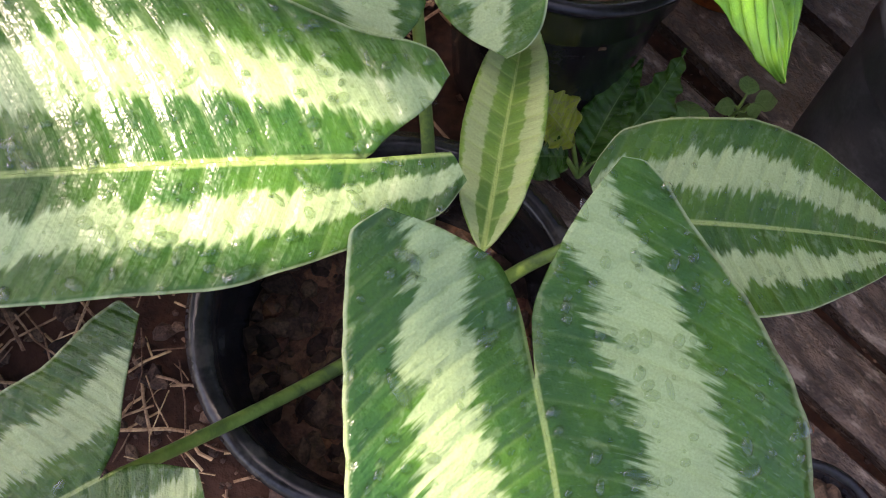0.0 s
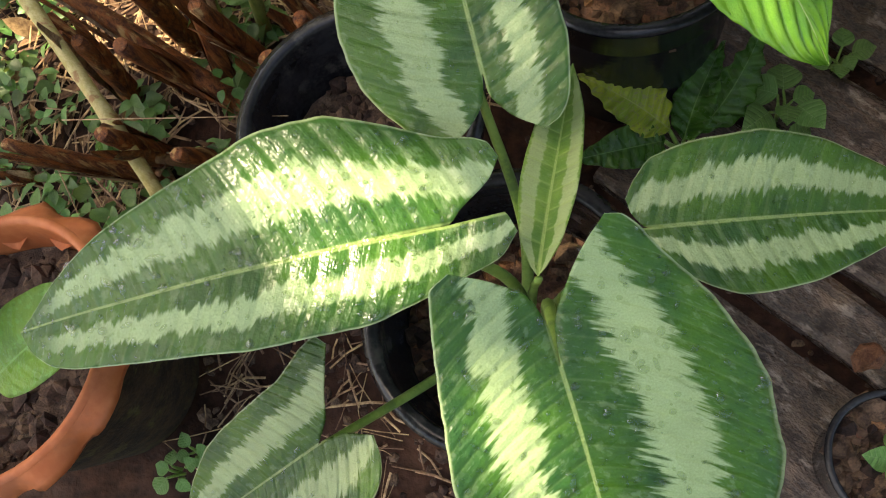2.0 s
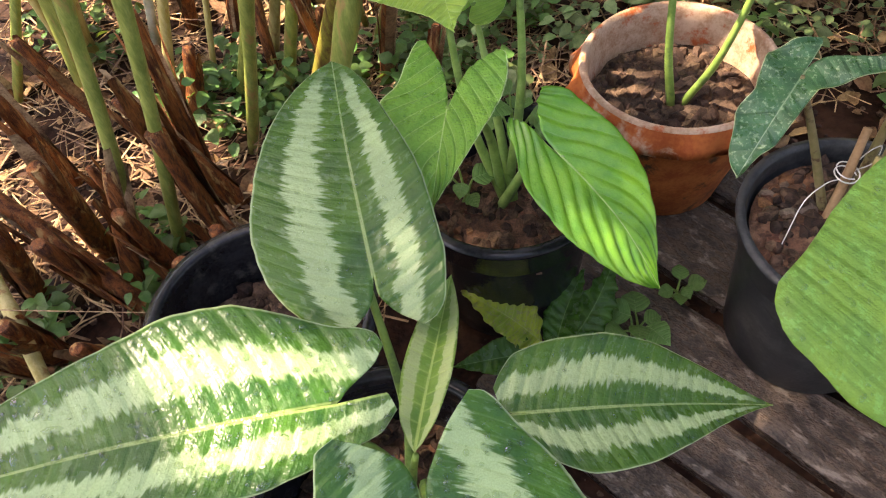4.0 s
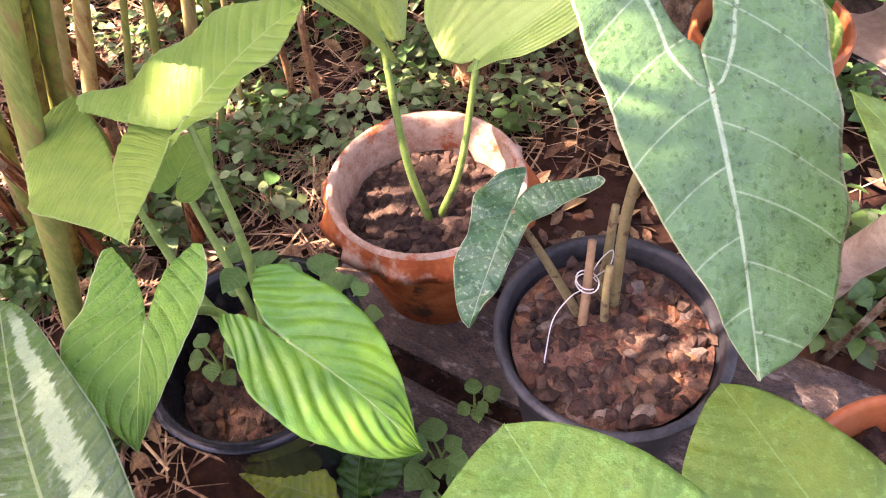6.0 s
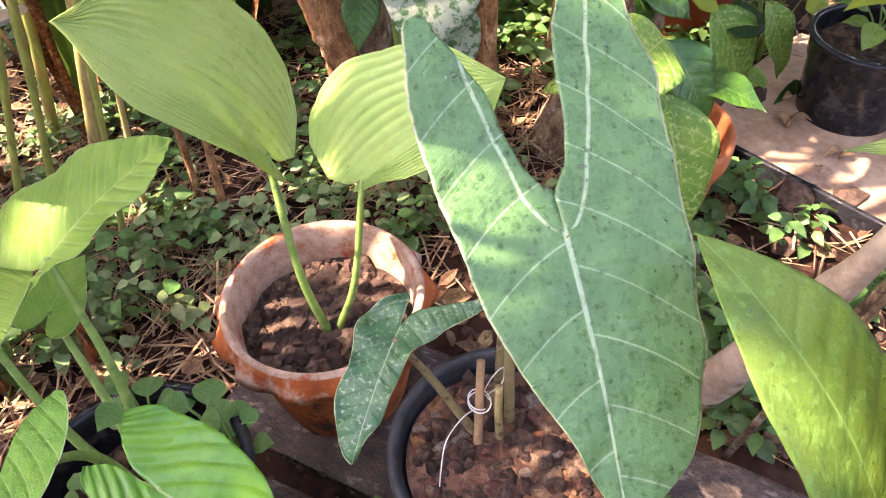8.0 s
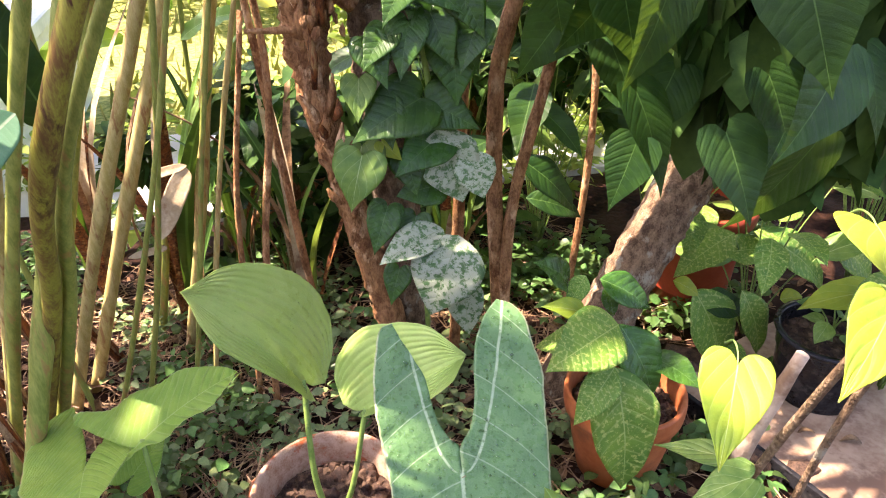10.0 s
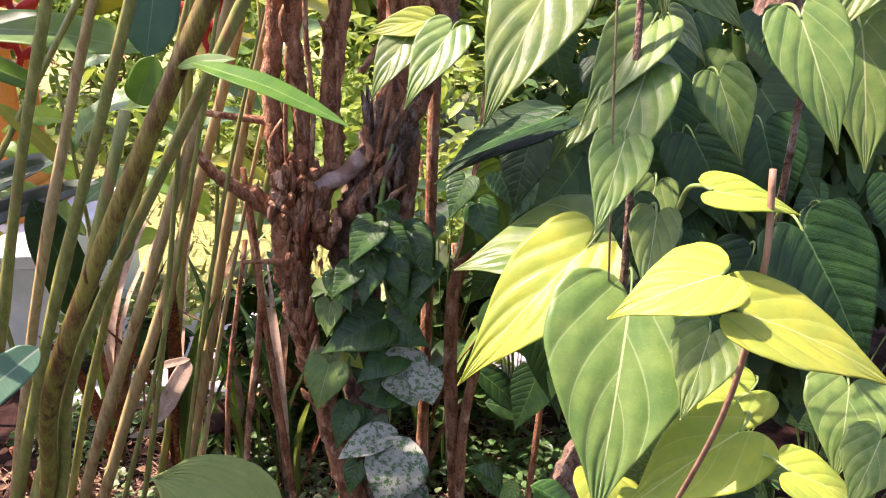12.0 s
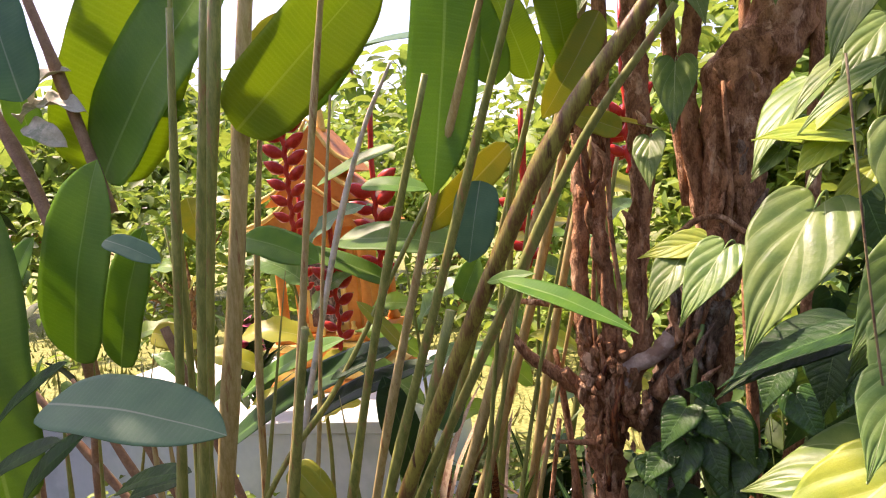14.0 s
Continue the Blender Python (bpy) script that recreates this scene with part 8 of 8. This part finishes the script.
# ---- plinth and spirit house ----
plinth = thing("plinth", (-1.2, 2.6, 0), "white painted plinth with a smooth top slab", "plinth", kind="structure")
v, f = box_data(-2.1, -.385, 2.05, 3.15, -.02, .435, .005)
part("block", mesh_of("block", v, f, m_white_paint, smooth=False), plinth)
v, f = box_data(-2.12, -.365, 2.03, 3.17, .435, .485, .005)
part("slab", mesh_of("slab", v, f, m_white_paint, smooth=False), plinth)


def shrine():
    s = thing("spirit_house", (-.82, 2.66, .487), "orange and gold painted spirit house on the plinth", "shrine")
    cx, cy = 0.0, 0.0
    home = Matrix.Translation((-.82, 2.66, .486)) @ Matrix.Diagonal((.79, .79, .79, 1)) @ Matrix.Translation((0, 0, -.522))

    def box(name, hx, hy, z0, z1, m, label="", dx=0.0, dy=0.0, b=.006):
        v, f = box_data(cx + dx - hx, cx + dx + hx, cy + dy - hy, cy + dy + hy, z0, z1, b)
        part(name, mesh_of(name, v, f, m, smooth=False), s, label, home)
    for i, (h, z0, z1) in enumerate(((.36, .522, .58), (.33, .58, .64), (.29, .64, .74), (.33, .74, .78), (.30, .78, .82))):
        box("base_tier", h, h * .85, z0, z1, m_orange if i % 2 == 0 else m_gold)
    box("body", .19, .17, .82, 1.40, m_orange)
    box("doorway", .09, .02, .86, 1.22, m_bark_dark, "dark doorway", 0, -.172)
    box("door_frame", .12, .012, .83, 1.27, m_gold, "gold door frame", 0, -.165)
    for sx in (-1, 1):
        for sy in (-1, 1):
            v, f = lathe([(.035, 0), (.04, .02), (.028, .04), (.026, .52), (.036, .55), (.036, .58)], 16)
            part("column", mesh_of("column", v, f, m_orange), s, m=home @ Matrix.Translation((cx + sx * .25, cy + sy * .20, .82)))
    for i, (w, z0, h) in enumerate(((.36, 1.40, .22), (.29, 1.54, .24), (.21, 1.70, .26))):
        d = .27 - .05 * i
        verts = [(cx - w, cy - d, z0), (cx + w, cy - d, z0), (cx, cy - d, z0 + h), (cx - w, cy + d, z0), (cx + w, cy + d, z0), (cx, cy + d, z0 + h)]
        part("roof", mesh_of("roof", verts, [(0, 1, 2), (3, 5, 4), (0, 2, 5, 3), (1, 4, 5, 2), (0, 3, 4, 1)], m_orange, smooth=False), s, m=home)
        for sg in (-1, 1):
            part("gable_trim", mesh_of("gable_trim", *tube_data([(cx + sg * (w + .03), cy - d - .01, z0 + .03), (cx + sg * w * .6, cy - d - .012, z0 + h * .42), (cx, cy - d - .012, z0 + h + .04)], [.016, .013, .008], 8), m_gold), s, m=home)
    part("finial", mesh_of("finial", *tube_data([(cx, cy, 1.94), (cx, cy, 2.05), (cx, cy, 2.2)], [.03, .02, .003], 10), m_gold), s, m=home)
    for i in range(7):
        v, f = lathe([(.0, 0), (.014, .005), (.018, .03), (.010, .05), (.012, .07), (0, .075)], 10)
        part("baluster", mesh_of("baluster", v, f, m_gold), s, m=home @ Matrix.Translation((cx - .27 + .09 * i, cy - .26, .82)))


shrine()
offering = thing("flower_bunch", (-.98, 2.14, .485), "pink flower bunch on the plinth", "flowers")
def bunch(r):
    return (-.98 + r.uniform(-.04, .04), 2.14 + r.uniform(-.03, .03), .78 + r.uniform(-.06, .06)), (r.uniform(-1, 1), r.uniform(-1, 1), r.uniform(0, 1))
part("petals", mesh_of("petals", *leaflets(60, bunch, (.03, .06), 5, .8), m_pink), offering)["kind"] = "stuff"
part("foliage", mesh_of("foliage", *leaflets(60, lambda r: ((-.98 + r.uniform(-.06, .06), 2.14, .49 + r.uniform(0, .3)), (r.uniform(-.5, .5), r.uniform(-.5, .5), 1)), (.08, .16), 6, .3), m_tree_leaf), offering)["kind"] = "stuff"

v, f = box_data(-.33, 1.5, 1.85, 2.55, .0, .05, .006)
tagged(part("path", mesh_of("path", v, f, m_path, smooth=False), None), "pale concrete garden path", "path", kind="structure")


def dry_shrub(x, y, n, seed):
    """A tuft of upright brown and green blades with dry sheaths."""
    r = random.Random(seed)
    p = thing("dry_tuft", (x, y, .03), "tuft of dry brown and dark green blades behind the canes", "plant", "dry tufts")
    for i in range(n):
        a = r.random() * 6.28
        out = Vector((math.cos(a), math.sin(a), 0))
        J = Vector((x, y, .02)) + out * r.uniform(0, .05)
        h = r.uniform(.30, .72)
        T = J + out * h * r.uniform(.12, .55) + UP * h
        mt = (m_droop, m_stump, m_dark, m_deadleaf, m_strap)[i % 5]
        leaf(p, J, T, out * -1 + UP * .3, "strap", mt, name="blade", wide=r.uniform(.07, .15), fold=.3, arch=r.uniform(.05, .2), rows=12, cols=2, thick=0, seed=seed * 40 + i)


for i, (x, y) in enumerate(((.10, 1.34), (.25, 1.42), (-.10, 1.52), (.36, 1.28), (.72, 1.32))):
    dry_shrub(x, y, 10, 70 + i)


def leafy_shoot(x, y, top, n, seed):
    """A slim stem with broad pointed leaves, some yellow."""
    r = random.Random(seed)
    p = thing("leafy_shoot", (x, y, .03), "slim green shoot with broad pointed leaves before the shrine", "plant", "leafy shoots")
    tube("stem", [(x, y, .02), (x + .03, y, top * .5), (x + r.uniform(-.06, .1), y - .02, top)], [.008, .007, .004], m_cane, p, 7, .04, 5)
    for i in range(n):
        z = top * (.45 + .55 * (i + .5) / n)
        a = r.uniform(-.5, .6) + (math.pi if i % 2 else 0)
        J = Vector((x + .02, y - .01, z))
        d = Vector((math.cos(a), math.sin(a) * .6, r.uniform(-.35, .75))).normalized()
        leaf(p, J, J + d * r.uniform(.16, .30), (r.uniform(-.4, .4), -.6, 1), "strap", (m_paddle, m_paddle, m_weed_leaf, m_paddle_yellow, m_paddle_blue)[r.randrange(5)], wide=r.uniform(.7, 1.1), fold=.2, arch=.16, rows=14, cols=4, thick=0, ripple=(.03, 3.0), seed=seed * 30 + i)


for i, (x, y, z) in enumerate(((-.98, 1.75, 1.25), (-.56, 1.80, 1.15), (-.22, 1.85, 1.05), (.12, 1.95, 1.10), (.30, 1.88, 1.30))):
    leafy_shoot(x, y, z, 7, 90 + i)


# ---- background: lawn, bushes, woods ----
def tufts(n, seed):
    r = random.Random(seed)
    verts, faces = [], []
    for _ in range(n):
        y = 2.6 + 9 * r.random() ** 2
        x = r.uniform(-5, 4) * (.5 + y / 8)
        if -2.2 < x < -.3 and y < 3.5:
            continue
        h, w = r.uniform(.04, .11), r.uniform(.008, .02)
        a = r.random() * 6.28
        k = len(verts)
        verts += [(x - w * math.cos(a), y - w * math.sin(a), .02), (x + w * math.cos(a), y + w * math.sin(a), .02), (x + r.uniform(-.05, .05), y + r.uniform(-.05, .05), .02 + h)]
        faces.append((k, k + 1, k + 2))
    return verts, faces


tagged(part("lawn_grass", mesh_of("lawn_grass", *tufts(9000, 3), m_grass, smooth=False)), "sunlit yellow-green lawn grass", "grass", kind="stuff")


def bush(at, rad, n, size, material, label, seed, name="bush", trunk=0.0):
    """A bush or tree of many leaf clumps with gaps."""
    r = random.Random(seed)
    p = thing(name, (at[0], at[1], 0), label, "tree" if trunk else "bush", "trees" if trunk else "bushes")
    hubs = [Vector((r.gauss(0, .5), r.gauss(0, .5), r.gauss(0, .45))) for _ in range(max(8, n // 60))]

    def spot(q):
        h = q.choice(hubs) + Vector((q.gauss(0, .16), q.gauss(0, .16), q.gauss(0, .13)))
        c = Vector((at[0] + h.x * rad[0], at[1] + h.y * rad[1], at[2] + h.z * rad[2]))
        c.z = max(c.z, .06)
        return c, (q.uniform(-1, 1), q.uniform(-1, 1), q.uniform(-.6, .5))
    part("crown", mesh_of("crown", *leaflets(n, spot, size, seed, .5), material), p)["kind"] = "stuff"
    base = trunk or .03
    tube("trunk", [(at[0], at[1], -.02), (at[0] + .05 * rad[0], at[1], at[2] * .6), (at[0], at[1], at[2] + rad[2] * .4)], [base, base * .8, base * .4], m_bark, p, 8, .2)
    for i in range(5):
        h = hubs[i]
        tube("limb", [(at[0], at[1], at[2] * .55), (at[0] + h.x * rad[0] * .5, at[1] + h.y * rad[1] * .5, at[2] + h.z * rad[2] * .3), (at[0] + h.x * rad[0], at[1] + h.y * rad[1], at[2] + h.z * rad[2])], [base * .5, base * .3, base * .12], m_bark, p, 6, .2, 4)


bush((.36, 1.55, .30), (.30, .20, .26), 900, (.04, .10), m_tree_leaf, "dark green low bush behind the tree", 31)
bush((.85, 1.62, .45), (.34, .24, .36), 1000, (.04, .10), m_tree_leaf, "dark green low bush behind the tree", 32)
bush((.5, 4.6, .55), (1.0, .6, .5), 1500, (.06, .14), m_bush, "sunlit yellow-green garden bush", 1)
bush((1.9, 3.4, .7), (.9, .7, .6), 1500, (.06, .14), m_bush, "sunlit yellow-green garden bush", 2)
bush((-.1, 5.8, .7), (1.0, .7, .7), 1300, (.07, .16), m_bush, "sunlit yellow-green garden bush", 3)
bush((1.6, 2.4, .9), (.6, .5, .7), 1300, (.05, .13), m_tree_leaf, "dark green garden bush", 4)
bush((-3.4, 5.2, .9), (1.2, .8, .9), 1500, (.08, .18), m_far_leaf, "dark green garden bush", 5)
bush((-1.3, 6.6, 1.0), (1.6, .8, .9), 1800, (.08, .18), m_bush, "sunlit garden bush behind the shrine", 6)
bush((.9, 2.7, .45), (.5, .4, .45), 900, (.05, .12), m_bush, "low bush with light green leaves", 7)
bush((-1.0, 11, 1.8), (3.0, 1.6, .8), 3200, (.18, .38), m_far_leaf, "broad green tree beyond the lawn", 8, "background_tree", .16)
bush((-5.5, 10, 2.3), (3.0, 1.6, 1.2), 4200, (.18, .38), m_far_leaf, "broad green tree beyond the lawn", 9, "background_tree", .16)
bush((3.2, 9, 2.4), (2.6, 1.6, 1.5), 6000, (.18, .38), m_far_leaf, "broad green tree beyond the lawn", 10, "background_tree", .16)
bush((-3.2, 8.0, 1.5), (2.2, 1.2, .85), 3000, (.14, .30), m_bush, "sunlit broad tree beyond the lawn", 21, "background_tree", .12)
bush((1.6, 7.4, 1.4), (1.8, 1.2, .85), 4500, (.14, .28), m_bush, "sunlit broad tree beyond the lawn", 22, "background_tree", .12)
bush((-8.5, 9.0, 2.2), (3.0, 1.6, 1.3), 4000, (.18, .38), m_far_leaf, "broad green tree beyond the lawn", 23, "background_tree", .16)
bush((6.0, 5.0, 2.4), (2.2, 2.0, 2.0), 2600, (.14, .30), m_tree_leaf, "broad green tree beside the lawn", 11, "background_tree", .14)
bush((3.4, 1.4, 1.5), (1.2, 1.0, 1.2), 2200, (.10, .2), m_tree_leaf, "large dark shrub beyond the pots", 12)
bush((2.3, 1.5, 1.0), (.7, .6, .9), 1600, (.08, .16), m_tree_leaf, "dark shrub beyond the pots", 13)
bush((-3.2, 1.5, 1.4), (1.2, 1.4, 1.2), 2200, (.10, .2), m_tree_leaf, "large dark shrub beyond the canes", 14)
# added behind the viewer, never in view; blocks some sky light
bush((0.4, -3.2, 1.5), (3.0, .9, 1.3), 2600, (.12, .24), m_tree_leaf, "unseen hedge added behind the viewer to block sky light", 15, "hedge")


# ---- crown over the garden: leaves added high up, out of view, to cast shade ----
# gaps kept open where sun spots are wanted: x, y, z, radius
LIT = ((-.018, .172, .398, .014), (-.048, .172, .397, .010), (-.075, .178, .396, .004), (-.022, .13, .392, .015), (-.046, .125, .39, .011), (-.036, .148, .393, .011), (-.088, .203, .399, .003), (-.055, .106, .388, .005),
       (.037, .05, .412, .011), (.031, .028, .405, .012), (.045, .012, .396, .012), (.031, .068, .42, .008),
       (.425, .35, .555, .020), (.42, .33, .538, .016), (.412, .377, .577, .010), (.574, .368, .546, .010), (.38, .715, .43, .016), (.27, .63, .52, .05), (.33, .66, .46, .030), (.168, .545, .475, .012), (.542, .309, .20, .025), (.50, .31, .20, .018),
       (.55, .342, .24, .012), (.42, .68, .22, .025), (.594, .174, .398, .025), (.655, .165, .45, .018), (.250, .300, .265, .008))


def blocked(c):
    """True where a leaf would stand in one of the sunbeams on the banded leaves."""
    for x, y, z, w in LIT:
        p = c - SUN_TO * ((c.z - z) / SUN_TO.z)
        if math.hypot(p.x - x, p.y - y) < w + .006:
            return True
    return False


def crown_dense(r):
    while True:
        g = Vector((r.uniform(-1.0, .68), r.uniform(-.22, .60), .39)) if r.random() < .93 else Vector((r.uniform(.68, .80), r.uniform(.02, .34), .39))
        c = g + SUN_TO * (r.uniform(2.7, 3.1) / SUN_TO.z)
        d = Vector((r.uniform(-1, 1), r.uniform(-1, 1), r.uniform(-.3, .2))).normalized()
        if not (blocked(c) or blocked(c + d * .022) or blocked(c + d * .045)):
            return c, d


def crown(r):
    while True:
        c = Vector((r.uniform(-4.0, .8), r.uniform(.0, 3.2), r.uniform(3.0, 3.9)))
        g = c - SUN_TO * ((c.z - .4) / SUN_TO.z)
        if noise.noise((c.x * 2.4, c.y * 2.4, 7.7)) < .08 or (-1.0 < g.x < .68 and -.22 < g.y < .60) or (g.x > .60 and g.y < .35):
            continue
        if -2.0 < g.x < -.2 and 1.8 < g.y < 3.3 and r.random() < .93:
            continue
        h = c - SUN_TO * ((c.z - 1.0) / SUN_TO.z)
        if .34 < h.x < .80 and .80 < h.y < 1.10 and r.random() < .8:
            continue
        if not blocked(c):
            return c, (r.uniform(-1, 1), r.uniform(-1, 1), r.uniform(-.5, .3))


def crown_trunk(r):
    g = Vector((r.uniform(.44, .64), r.uniform(.80, 1.12), .40))
    return g + SUN_TO * (r.uniform(2.7, 3.2) / SUN_TO.z), (r.uniform(-1, 1), r.uniform(-1, 1), r.uniform(-.3, .2))


def crown_vine(r):
    g = Vector((r.uniform(.60, .86), r.uniform(-.12, .25), 1.15))
    return g + SUN_TO * (r.uniform(1.7, 2.2) / SUN_TO.z), (r.uniform(-1, 1), r.uniform(-1, 1), r.uniform(-.3, .2))


def crown_right(r):
    g = Vector((r.uniform(.68, 1.9), r.uniform(.35, 1.45), .40))
    if g.x < 1.10 or (g.x < 1.5 and .65 < g.y < 1.1):
        g.x += .9
    return g + SUN_TO * (r.uniform(2.7, 3.2) / SUN_TO.z), (r.uniform(-1, 1), r.uniform(-1, 1), r.uniform(-.3, .2))


part("crown", mesh_of("crown", *joined((leaflets(22, crown_vine, (.05, .09), 84, .6), leaflets(45, crown_trunk, (.05, .09), 80, .6), leaflets(120, crown_right, (.06, .11), 79, .6), leaflets(750, crown, (.09, .20), 77, .5), leaflets(8600, crown_dense, (.035, .055), 78, .7, .1))), m_tree_leaf), tree, "high leaf crown added out of view to cast dappled shade")["kind"] = "stuff"
tube("limb", [(.53, 1.15, 2.0), (.2, 1.3, 2.8), (-.8, 1.2, 3.3), (-2.2, .8, 3.5)], [.04, .035, .025, .012], m_bark, tree, 8, .2)
tube("limb", [(.53, 1.15, 2.0), (.6, 1.8, 2.8), (.2, 2.6, 3.3), (.0, 3.5, 3.6)], [.04, .03, .022, .012], m_bark, tree, 8, .2)
tube("limb", [(1.1, 1.3, 2.3), (.9, 1.2, 2.9), (.0, .8, 3.3), (-1.6, .4, 3.4)], [.04, .03, .02, .01], m_bark, tree, 8, .2)
